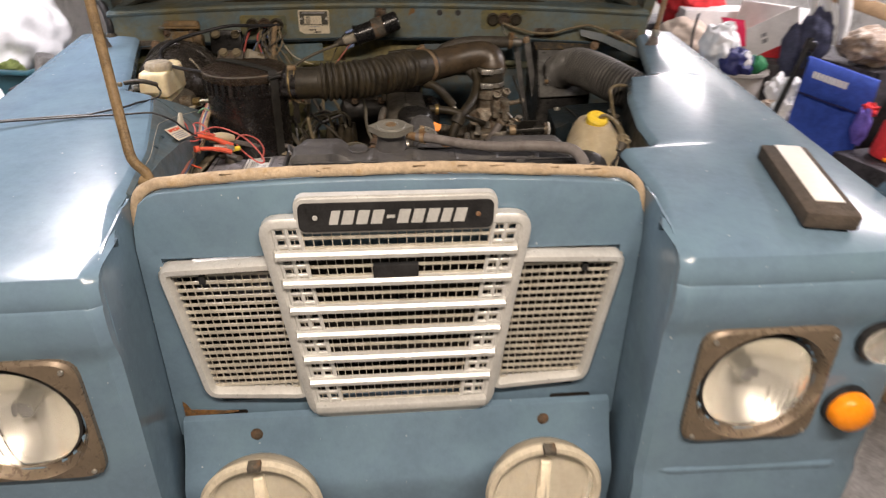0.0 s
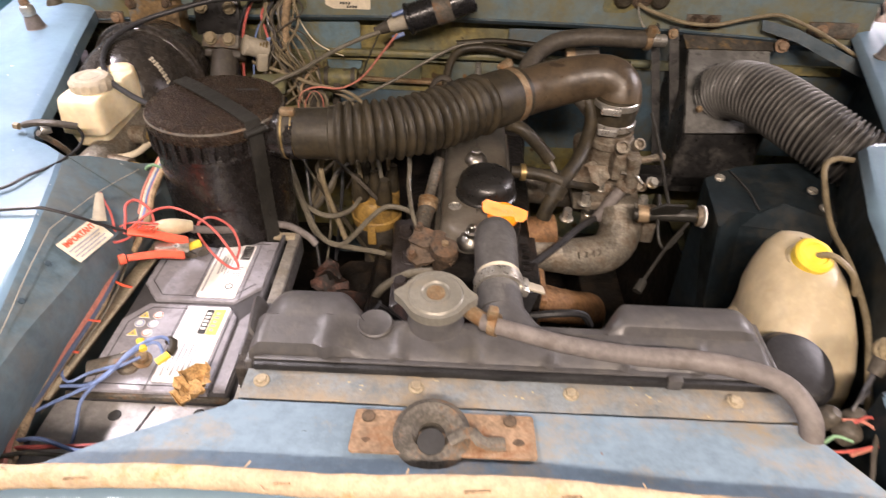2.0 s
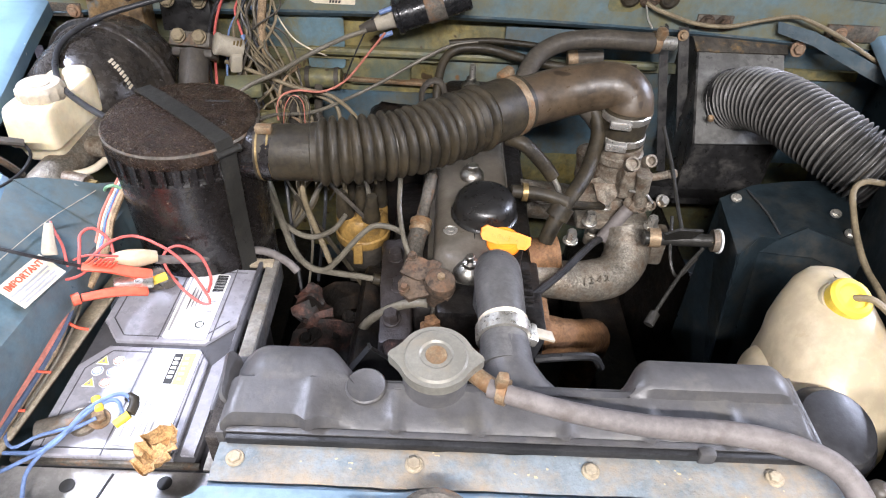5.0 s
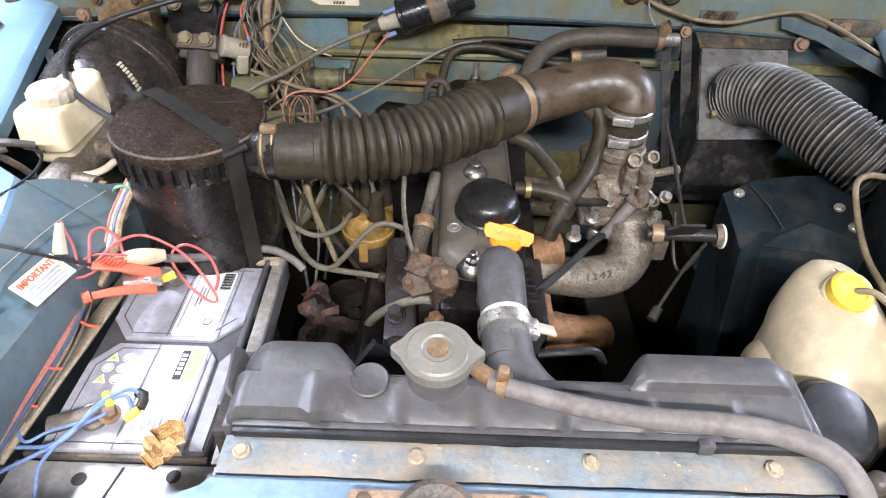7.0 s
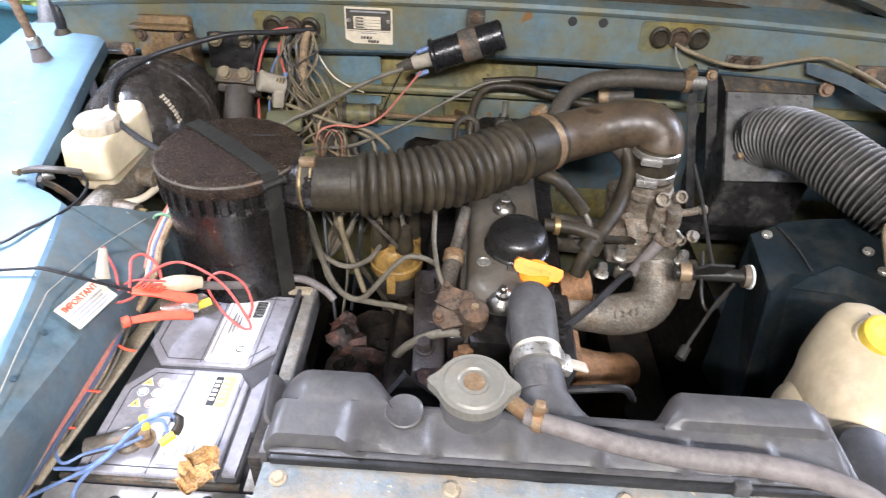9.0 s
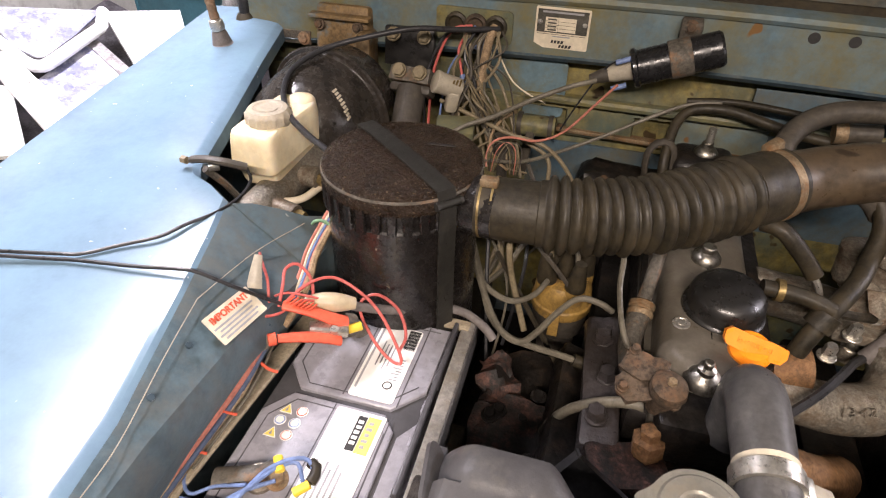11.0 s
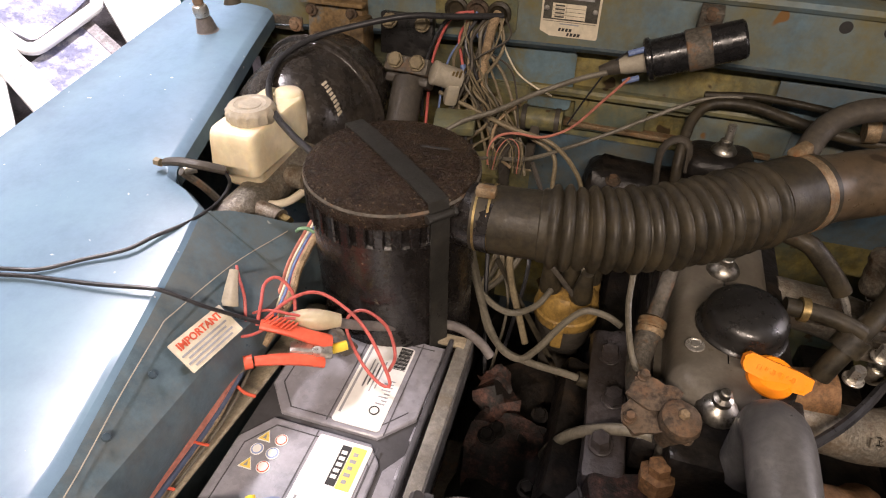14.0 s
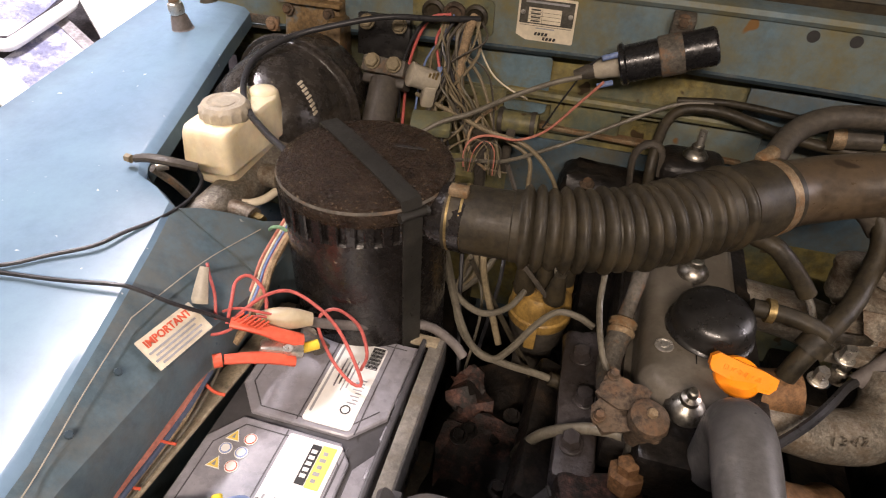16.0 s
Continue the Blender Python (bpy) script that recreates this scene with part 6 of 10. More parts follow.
part("lug", box(B(), (0.262, 0.5, 0.955), (0.018, 0.022, 0.05), bevel=0.004), ALLOY, inlet)
part("casting_marks", letters("1 3 4 2", 0.012, (0.178, 0.433, 0.952), (1, 0.3, 0), (0, 0.5, 1), 0.001), ALLOY, inlet)
for p in ((0.247, 0.495, 0.985), (0.176, 0.505, 0.98), (0.15, 0.475, 0.975)):
    part("stud", bolt(B(), p, (0, -0.1, 1), 0.006, 0.016), ZINC, inlet)
exhaust = thing("exhaust_manifold", (0.15, 0.42, 0.8), "rusty cast iron exhaust manifold", "manifold")
part("pipe", tube(B(), [(0.09, 0.37, 0.93), (0.12, 0.375, 0.92), (0.16, 0.395, 0.895), (0.19, 0.43, 0.86), (0.2, 0.46, 0.8), (0.2, 0.48, 0.7)], 0.022, 16, 0.008, wob=0.05), RUST_ORANGE, exhaust)
part("flange", box(B(), (0.107, 0.372, 0.925), (0.014, 0.06, 0.06), (0, 10, 0), bevel=0.004), RUST_ORANGE, exhaust)
part("rear_port", rod(B(), (0.1, 0.458, 0.962), (0.135, 0.462, 0.966), 0.021, 18), RUST_ORANGE, exhaust)
part("block_side", box(B(), (0.098, 0.4, 0.945), (0.022, 0.13, 0.05), bevel=0.004), ENGINE, exhaust)
for k in range(5):
    part("raised_bar", box(B(), (0.0945, 0.376 + 0.011 * k, 0.9715), (0.009, 0.006, 0.002), bevel=0.0006), ENGINE, exhaust)
fan = thing("cooling_fan", (0.05, 0.27, 0.9), "black cooling fan behind the radiator", "fan")
part("pulley", lathe(B(), [(0.05, -0.01), (0.055, 0.0), (0.045, 0.006), (0.055, 0.012), (0.05, 0.02)], (0.04, 0.29, 0.87), (0, 1, 0), 32), ENGINE, fan)
for k in range(6):
    a = k * math.tau / 6 + 0.3
    part("blade", box(B(), (0.04 + 0.1 * math.cos(a), 0.275, 0.87 + 0.1 * math.sin(a)), (0.12, 0.006, 0.045), (25, -math.degrees(a), 0), bevel=0.002), BLACK_PLASTIC, fan)
part("belt_rim", tube(B(), [(0.09, 0.285, 0.985), (0.12, 0.285, 0.99), (0.145, 0.29, 0.985), (0.155, 0.29, 0.97)], 0.004, 8), BLACK_PLASTIC, fan)
# dynamo and red-brown lower engine parts
dyn = thing("dynamo", (-0.13, 0.38, 0.75), "flaking red-brown dynamo and engine mount, oily", "engine part")
part("body", caked(rod(B(), (-0.13, 0.31, 0.82), (-0.12, 0.5, 0.82), 0.05, 20), 0.006, 0.03, 8), ENGINE, dyn)
part("plate", caked(slab(B(), [(-0.05, -0.04), (-0.01, -0.05), (0.04, -0.03), (0.05, 0.02), (0.01, 0.05), (-0.04, 0.04)], (-0.122, 0.365, 0.872), (1, 0.2, 0.3), (0, 1, 0.5), 0.005), 0.014, 0.012, 5), ENGINE_RED, dyn)
part("plate", caked(slab(B(), [(-0.03, -0.03), (0.02, -0.035), (0.034, 0.0), (0.02, 0.03), (-0.02, 0.026)], (-0.085, 0.33, 0.865), (1, -0.3, 0.2), (0, 1, 0.6), 0.005), 0.014, 0.012, 5), ENGINE_RED, dyn)
part("plate", caked(slab(B(), [(-0.02, -0.03), (0.02, -0.03), (0.016, 0.03), (-0.018, 0.026)], (-0.15, 0.43, 0.89), (1, 0.4, 0.2), (0, 1, 0.5), 0.004), 0.014, 0.012, 5), ENGINE_RED, dyn)
for i in range(9):
    p = (-0.16 + 0.1 * random.random(), 0.3 + 0.15 * random.random(), 0.88 + 0.012 * random.random())
    part("bolt", bolt(B(), p, (0, -0.2, 1), 0.006, 0.008), ENGINE, dyn)
part("bracket", box(B(), (-0.07, 0.4, 0.9), (0.05, 0.16, 0.03), (0, 20, 0), bevel=0.006), ENGINE, dyn)
part("water_pump", lathe(B(), [(0.05, 0), (0.05, 0.03), (0.03, 0.045), (0.03, 0.06)], (0.035, 0.36, 0.89), (0, -1, 0), 24), ENGINE_RED, dyn)

# distributor
dist = thing("distributor", (-0.1, 0.55, 0.86), "yellow-brown distributor cap with dusty rubber boots", "distributor")
part("body", lathe(B(), [(0.022, 0.8), (0.022, 0.86), (0.03, 0.87), (0.034, 0.9), (0.034, 0.908)], (-0.103, 0.552, 0.008), (0, 0, 1), 24), RUBBER_BROWN, dist)
part("cap", lathe(B(), [(0.034, 0.9), (0.0355, 0.903), (0.0355, 0.912), (0.0335, 0.914), (0.0325, 0.93), (0.026, 0.94), (0, 0.942)], (-0.103, 0.552, 0.008), (0, 0, 1), 28), ADHESIVE, dist, "yellow-brown cap")
part("cap_clip", box(B(), (-0.106, 0.515, 0.906), (0.012, 0.004, 0.03), (-8, 0, 0), bevel=0.0015), ADHESIVE, dist)
for k in range(5):
    a = k * math.tau / 4 + 0.6
    x, y = (-0.103 + 0.0215 * math.cos(a), 0.553 + 0.0215 * math.sin(a)) if k < 4 else (-0.103, 0.553)
    lean = (0.12 * math.cos(a), 0.12 * math.sin(a), 1) if k < 4 else (0, 0, 1)
    part("tower", lathe(B(), [(0.0142, -0.018), (0.0138, 0.0), (0.0128, 0.012), (0.0115, 0.017), (0.0, 0.017)], (x, y, 0.934), lean, 16), ADHESIVE, dist)
    part("boot", lathe(B(), [(0.0105, 0.01), (0.0118, 0.013), (0.0115, 0.022), (0.0095, 0.034), (0.0075, 0.046), (0.006, 0.054)], (x, y, 0.934), lean, 16), RUBBER, dist, "grey-black rubber boot")
    part("ignition_lead", tube(B(), [(x, y, 0.982), (x - 0.004, y + 0.006, 1.0), (x - 0.03 + 0.006 * k, y + 0.02, 1.006), (x - 0.07 + 0.004 * k, y + 0.025, 0.985), (-0.19 + 0.006 * k, y + 0.01, 0.95), (-0.2, 0.55, 0.91)], 0.003, 8), WIRE_GREY if k % 2 else WIRE_TAN, dist)

# ---- battery and tray ----
tray = thing("battery_tray", (-0.26, 0.28, 0.82), "dirty galvanised battery tray and steel hold-down frame", "tray")
bm = B()
outl = [(-0.345, 0.05), (-0.265, 0.05), (-0.155, 0.115), (-0.155, 0.168), (-0.345, 0.168)]
slab(bm, outl, (0, 0, 0.964), (1, 0, 0), (0, 1, 0), 0.003)
part("front_plate", bm, TRAY, tray)
for x, y in ((-0.286, 0.153), (-0.212, 0.158)):
    part("hole", lathe(B(), [(0.0058, 0), (0.0058, 0.0006)], (x, y, 0.9672), (0, 0, 1), 18), INK, tray)
part("seam", box(B(), (-0.262, 0.13, 0.9675), (0.0016, 0.07, 0.001), (0, 0, -12)), INK, tray)
ANGLE_PALE = material("pale_dusty_angle_steel", (0.22, 0.205, 0.18), 0.5, metal=0.1, vary=0.2, scale=24, stain=(0.15, 0.12, 0.08), stain_scale=9, stain_cut=0.6, stain_soft=0.12, bump=0.2)
part("side_angle", box(B(), (-0.1785, 0.289, 0.9785), (0.012, 0.252, 0.003), (0, 6, 1.5), bevel=0.001), ANGLE_PALE, tray, "pale dusty steel angle")
part("side_angle", box(B(), (-0.172, 0.289, 0.966), (0.003, 0.252, 0.025), (0, 0, 1.5), bevel=0.001), ANGLE_GREY, tray)
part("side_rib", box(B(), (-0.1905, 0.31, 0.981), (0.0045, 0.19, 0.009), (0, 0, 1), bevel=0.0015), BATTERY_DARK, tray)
part("side_angle", box(B(), (-0.3375, 0.281, 0.984), (0.018, 0.255, 0.004), (0, -10, -5), bevel=0.001), TRAY_TAN, tray)
part("side_angle", box(B(), (-0.345, 0.281, 0.972), (0.004, 0.255, 0.024), (0, 12, -5), bevel=0.001), TRAY_TAN, tray)
part("rear_bar", box(B(), (-0.256, 0.4075, 0.98), (0.152, 0.012, 0.004), bevel=0.001), TRAY_TAN, tray)
part("front_bar", box(B(), (-0.262, 0.1705, 0.972), (0.15, 0.004, 0.006), bevel=0.001), TRAY_DIRT, tray)
part("floor", box(B(), (-0.262, 0.285, 0.815), (0.17, 0.26, 0.006), bevel=0.001), TRAY_DIRT, tray)
part("wing_nut", box(B(), (-0.228, 0.409, 0.99), (0.006, 0.004, 0.014), (0, 30, 0), bevel=0.001), ZINC, tray)
part("wing_nut", box(B(), (-0.222, 0.409, 0.99), (0.006, 0.004, 0.014), (0, -30, 0), bevel=0.001), ZINC, tray)
bat = thing("battery", (-0.259, 0.285, 0.818), "dark grey car battery with white labels", "battery")
part("case", box(B(), (-0.259, 0.2855, 0.893), (0.133, 0.226, 0.15), bevel=0.004), BATTERY, bat)
TOP = 0.9745
# Lid coloured darker than its fields, so the channels show as shadow gaps
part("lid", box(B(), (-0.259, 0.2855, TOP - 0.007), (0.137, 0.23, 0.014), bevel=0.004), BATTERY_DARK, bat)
# raised lid fields with a zig-zag channel between
f1 = [(-0.064, 0.028), (-0.044, 0.004), (0.039, 0.004), (0.063, 0.03), (0.063, 0.109), (-0.064, 0.109)]
f2 = [(-0.065, -0.027), (-0.046, -0.0025), (0.037, -0.0025), (0.049, -0.017), (0.051, -0.117), (-0.065, -0.117)]
for f in (f1, f2):
    bm = slab(B(), f, (-0.259, 0.289, TOP), (1, 0, 0), (0, 1, 0), 0.0045)
    bmesh.ops.bevel(bm, geom=[e for e in bm.edges if all(v.co.z > TOP + 0.004 for v in e.verts)], offset=0.0012, segments=1, affect="EDGES")
    part("lid_field", bm, BATTERY, bat)
part("lid_field", slab(B(), [(0.0535, -0.021), (0.066, -0.002), (0.066, -0.112), (0.055, -0.112)], (-0.259, 0.289, TOP), (1, 0, 0), (0, 1, 0), 0.003), BATTERY, bat)
Z = TOP + 0.0048
la = part("label", slab(B(), rounded(0.041, 0.09, 0.003), (-0.2405, 0.342, Z), (1, 0, 0), (0, 1, 0), 0.0008), LABEL, bat, "white printed label with a bar code")
lb = part("label", slab(B(), rounded(0.044, 0.1, 0.002), (-0.2405, 0.2325, Z), (1, 0, 0), (0, 1, 0), 0.0008), LABEL, bat, "white brand label with a yellow block")
Z += 0.0009
bm = B()
for i in range(18):
    box(bm, (-0.227, 0.361 + 0.0014 * i, Z), (0.011, 0.0006 + 0.0003 * (i % 3), 0.0004))
part("bar_code", bm, INK, la)
part("print_bar", box(B(), (-0.2575, 0.344, Z), (0.002, 0.076, 0.0004)), INK_GREY, la)
for i in range(7):
    part("print_bar", box(B(), (-0.25 + 0.0036 * (i % 4), 0.35 - 0.004 * (i // 4) + 0.001, Z), (0.0012, 0.03 - 0.006 * (i % 3), 0.0004)), INK_GREY, la)
part("recycling_ring", grid(B(), [[(-0.231 + r * math.cos(k * math.tau / 20), 0.315 + r * math.sin(k * math.tau / 20), Z + 0.0006) for k in range(21)] for r in (0.0044, 0.0034)], 0.0003), INK, la)
for i in range(8):
    part("print_bar", box(B(), (-0.227 - 0.002 * (i % 2), 0.347 - 0.0035 * i, Z), (0.005 + 0.003 * (i % 2), 0.0012, 0.0004)), INK_GREY, la)
part("yellow_block", slab(B(), rounded(0.011, 0.036, 0.0005), (-0.2275, 0.261, Z), (1, 0, 0), (0, 1, 0), 0.0004), INK_YELLOW, lb)
part("black_block", slab(B(), rounded(0.0075, 0.034, 0.0005), (-0.2375, 0.261, Z), (1, 0, 0), (0, 1, 0), 0.0004), INK, lb)
for i in range(5):
    part("brand_bar", box(B(), (-0.2285, 0.2725 - 0.0058 * i, Z + 0.0006), (0.0036 + 0.0014 * (i % 2), 0.0028, 0.0004)), INK_GREY, lb)
    part("brand_bar", box(B(), (-0.2375, 0.272 - 0.0052 * i, Z + 0.0006), (0.0045, 0.003, 0.0004)), LABEL, lb)
for i in range(6):
    part("print_bar", box(B(), (-0.257 + 0.0045 * i, 0.21, Z), (0.0016, 0.04 - 0.012 * (i % 2), 0.0004)), INK_GREY, lb)
for i, (x, y) in enumerate(((-0.302, 0.268), (-0.289, 0.268), (-0.303, 0.2555), (-0.29, 0.2555), (-0.304, 0.243), (-0.291, 0.243))):
    up = (x, y, Z - 0.0008)
    if i in (0, 4):
        sign = part("warning_sign", slab(B(), [(-0.0058, -0.0048), (0.0058, -0.0048), (0, 0.0054)], up, (1, 0, 0), (0, 1, 0), 0.0004), LABEL, bat, "yellow warning triangle")
        part("sign_face", slab(B(), [(-0.0046, -0.0041), (0.0046, -0.0041), (0, 0.004)], (x, y, Z - 0.0004), (1, 0, 0), (0, 1, 0), 0.0003), INK_YELLOW, sign)
        part("sign_mark", slab(B(), [(-0.0014, -0.003), (0.0014, -0.003), (0, 0.001)], (x, y, Z), (1, 0, 0), (0, 1, 0), 0.0003), INK_GREY, sign)
    else:
        red = i in (1, 5)
        sign = part("warning_sign", slab(B(), disc(0.0052), up, (1, 0, 0), (0, 1, 0), 0.0004), LABEL, bat, "round warning sign")
        part("sign_face", slab(B(), disc(0.0045), (x, y, Z - 0.0004), (1, 0, 0), (0, 1, 0), 0.0003), INK_RED if red else INK_BLUE, sign)
        part("sign_mark", slab(B(), disc(0.0038 if red else 0.0034, 14), (x, y, Z), (1, 0, 0), (0, 1, 0), 0.0003), LABEL, sign)
# Raised dark lines stand for the shade in the lid's fine channels
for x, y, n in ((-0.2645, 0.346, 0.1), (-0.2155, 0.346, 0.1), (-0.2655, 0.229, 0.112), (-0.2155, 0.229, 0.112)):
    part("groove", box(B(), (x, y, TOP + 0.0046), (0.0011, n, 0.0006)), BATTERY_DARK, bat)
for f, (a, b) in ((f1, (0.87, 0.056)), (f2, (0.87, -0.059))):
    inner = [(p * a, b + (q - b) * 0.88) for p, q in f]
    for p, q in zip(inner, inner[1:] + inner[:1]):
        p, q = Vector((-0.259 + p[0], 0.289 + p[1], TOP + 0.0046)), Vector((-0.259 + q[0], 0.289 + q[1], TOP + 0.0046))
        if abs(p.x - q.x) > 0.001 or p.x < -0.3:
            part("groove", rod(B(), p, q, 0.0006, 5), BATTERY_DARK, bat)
for i in range(3):
    part("grip_lug", box(B(), (-0.1925, 0.34 - 0.035 * i, TOP - 0.002), (0.006, 0.014, 0.012), bevel=0.001), BATTERY, bat)
term = part("terminal", lathe(B(), [(0.011, 0), (0.011, 0.008), (0.008, 0.01), (0.0075, 0.018), (0, 0.018)], (-0.29, 0.2, TOP), (0, 0, 1), 18), ALLOY, bat, "lead terminal post")
part("terminal_clamp", tube(B(), [(-0.32, 0.188, TOP + 0.013), (-0.303, 0.194, TOP + 0.014), (-0.29, 0.2, TOP + 0.014), (-0.278, 0.207, TOP + 0.015)], 0.0095, 12, flat=0.6), TRAY_DIRT, bat, "tarnished terminal clamp")
part("clamp_bolt", bolt(B(), (-0.275, 0.2, TOP + 0.014), (0.3, -0.2, 1), 0.006, 0.008), CLAMP, bat)
part("terminal", lathe(B(), [(0.011, 0), (0.011, 0.008), (0.008, 0.018), (0, 0.018)], (-0.29, 0.372, TOP), (0, 0, 1), 18), ALLOY, bat)
part("terminal_clamp", tube(B(), [(-0.305, 0.38, TOP + 0.013), (-0.29, 0.372, TOP + 0.014), (-0.272, 0.362, TOP + 0.014)], 0.009, 12, flat=0.6), TRAY_DIRT, bat)
bm = B()
rows = []
for i in range(13):
    t = i / 12
    half = 0.0135 * math.sin(math.pi * min(1, t * 0.94 + 0.06)) ** 0.6 * (1 + 0.34 * (i % 2) + 0.25 * math.sin(i * 1.9)) + 0.0004
    row = []
    for j in range(-4, 5):
        k = j / 4
        c = Vector((k * half, -0.024 + 0.048 * t, 0.011 * abs(k) ** 1.6 + 0.008 * noise.noise(Vector((k * 2.6, t * 6, 1.7)))))
        row.append((-0.216 + c.x * 0.85 + c.y * 0.3, 0.171 + c.y * 0.72 - c.x * 0.25, 0.984 + c.z + 0.006 * t))
    rows.append(row)
grid(bm, rows, 0.0006)
single("dead_leaf", bm, LEAF, "curled brown dead leaf lying on the battery", "leaf")

# ---- brake fluid reservoir and master cylinder ----
res = thing("brake_reservoir", (-0.43, 0.52, 1.0), "yellowed plastic brake fluid reservoir with a screw cap", "reservoir")
upper = [(-0.0215, -0.06), (0.0215, -0.06), (0.027, -0.054), (0.027, 0.036), (0.019, 0.054), (-0.018, 0.058), (-0.026, 0.05), (-0.026, -0.054)]


def tank_ring(z, grow, n=7, r=0.009):
    """The reservoir's outline at one height, its corners rounded."""
    c = [Vector((a * grow, b * grow)) for a, b in upper]
    ring = []
    for i, p in enumerate(c):
        a, b = c[i - 1] - p, c[(i + 1) % len(c)] - p
        a, b = a.normalized() * min(r, a.length * 0.45), b.normalized() * min(r, b.length * 0.45)
        for k in range(n):
            t = k / (n - 1)
            q = p + a * (1 - t) ** 2 + b * t ** 2
            ring.append((-0.432 + q.x + 0.07 * q.y, 0.532 + q.y - 0.07 * q.x, z))
    return ring + ring[:1]


part("tank", grid(B(), [tank_ring(z, g) for z, g in ((1.0705, 0.6), (1.0705, 1.0), (1.0715, 1.03), (1.0735, 1.035), (1.09, 1.0), (1.102, 0.98), (1.108, 0.955), (1.1115, 0.92), (1.1128, 0.87), (1.1132, 0.6), (1.1132, 0.05))]), CREAM, res)
part("tank_base", grid(B(), [tank_ring(z, g) for z, g in ((1.0465, 0.4), (1.0465, 0.74), (1.0485, 0.8), (1.053, 0.84), (1.066, 0.9), (1.0705, 0.93), (1.071, 0.6))]), CREAM, res)
part("rear_boss", lathe(B(), [(0.0165, -0.006), (0.0155, 0.001), (0.012, 0.0045), (0.006, 0.006), (0, 0.0062)], (-0.424, 0.572, 1.112), (0, 0.1, 1), 24), CREAM, res)
rows = []
for r, h in ((0.0228, 0), (0.0231, 0.002), (0.0234, 0.004), (0.0234, 0.013), (0.0228, 0.015), (0.0205, 0.0185), (0.0155, 0.019), (0.0142, 0.018), (0.001, 0.018)):
    rows.append([(-0.431 + (r + (0.0016 * max(0, math.cos(k * math.tau / 6)) if 0.003 < h < 0.015 else 0)) * math.cos(k * math.tau / 96), 0.512 + (r + (0.0016 * max(0, math.cos(k * math.tau / 6)) if 0.003 < h < 0.015 else 0)) * math.sin(k * math.tau / 96), 1.1105 + h * 0.9) for k in range(97)])
bm = grid(B(), rows)
bmesh.ops.remove_doubles(bm, verts=bm.verts[:], dist=1e-6)
part("cap", bm, CAP_GREY, res, "ribbed translucent screw cap")
part("cap_print", lathe(B(), [(0.011, 0), (0.011, 0.0004)], (-0.431, 0.512, 1.1268), (0, 0, 1), 20), CAP_GREY, res)
mc = thing("master_cylinder", (-0.41, 0.52, 1.0), "dirty cast master cylinder with steel brake pipes", "brake part")
part("barrel", rod(B(), (-0.428, 0.43, 1.035), (-0.405, 0.62, 1.05), 0.021, 20), ALLOY, mc)
part("nose", rod(B(), (-0.43, 0.418, 1.034), (-0.428, 0.436, 1.0355), 0.013, 16), ALLOY, mc)
part("port", rod(B(), (-0.41, 0.462, 1.04), (-0.382, 0.456, 1.038), 0.011, 14), CARB, mc)
part("union", rod(B(), (-0.382, 0.456, 1.038), (-0.372, 0.454, 1.037), 0.0075, 6), BRASS, mc)
part("brake_pipe", tube(B(), [(-0.412, 0.472, 1.042), (-0.398, 0.474, 1.041), (-0.386, 0.486, 1.041), (-0.379, 0.51, 1.042), (-0.372, 0.535, 1.04)], 0.0042, 10), LABEL_OLD, mc, "pale painted brake pipe")
part("port", rod(B(), (-0.4, 0.515, 1.05), (-0.378, 0.51, 1.052), 0.012, 14), CARB, mc)
part("union", rod(B(), (-0.378, 0.51, 1.052), (-0.366, 0.508, 1.052), 0.008, 6), BRASS, mc)
part("brake_pipe", tube(B(), [(-0.368, 0.508, 1.052), (-0.35, 0.506, 1.054), (-0.33, 0.515, 1.06)], 0.004, 10), ZINC, mc)
servo = thing("brake_servo", (-0.436, 0.62, 0.98), "black oily brake servo drum with painted writing", "brake servo")
SA = (-0.12, -1, -0.06)
part("front_shell", lathe(B(), [(0.078, 0.0), (0.076, 0.01), (0.0735, 0.05), (0.067, 0.078), (0.05, 0.098), (0.03, 0.106), (0.03, 0.115)], (-0.436, 0.665, 1.056), SA, 40), SERVO_BLACK, servo)
part("rear_shell", lathe(B(), [(0.05, -0.07), (0.07, -0.05), (0.076, -0.02), (0.077, -0.006)], (-0.436, 0.665, 1.056), SA, 40), SERVO_BLACK, servo)
part("rim", lathe(B(), [(0.077, -0.005), (0.0835, -0.004), (0.085, -0.001), (0.0835, 0.0015), (0.0795, 0.002), (0.0785, 0.005), (0.077, 0.006)], (-0.436, 0.665, 1.056), SA, 48), SERVO_BLACK, servo)
bm = B()
for i in range(9):
    t = i / 8
    a = radians(52 - 26 * t)
    p = Vector((-0.436 + 0.0745 * math.cos(a) - 0.008, 0.605 - 0.012 * t, 1.054 + 0.0745 * math.sin(a)))
    box(bm, p, (0.0028, 0.011 - 0.003 * (i % 2), 0.001), (-6, 90 - math.degrees(a), 0))
part("painted_marks", bm, LABEL_OLD, servo)

# ---- heater, duct, posts ----
heater = thing("heater_box", (0.39, 0.72, 0.92), "black painted heater box with a rusty top flange", "heater")
HEATER = material("dull_black_heater_paint", (0.016, 0.0155, 0.0155), 0.34, vary=0.25, scale=10, stain=(0.07, 0.066, 0.06), stain_scale=7, stain_cut=0.6, stain_soft=0.1, bump=0.08)
HEATER_TOP = material("rusty_black_heater_flange", (0.05, 0.044, 0.036), 0.55, vary=0.3, scale=14, stain=(0.2, 0.13, 0.05), stain_scale=12, stain_cut=0.6, bump=0.15)
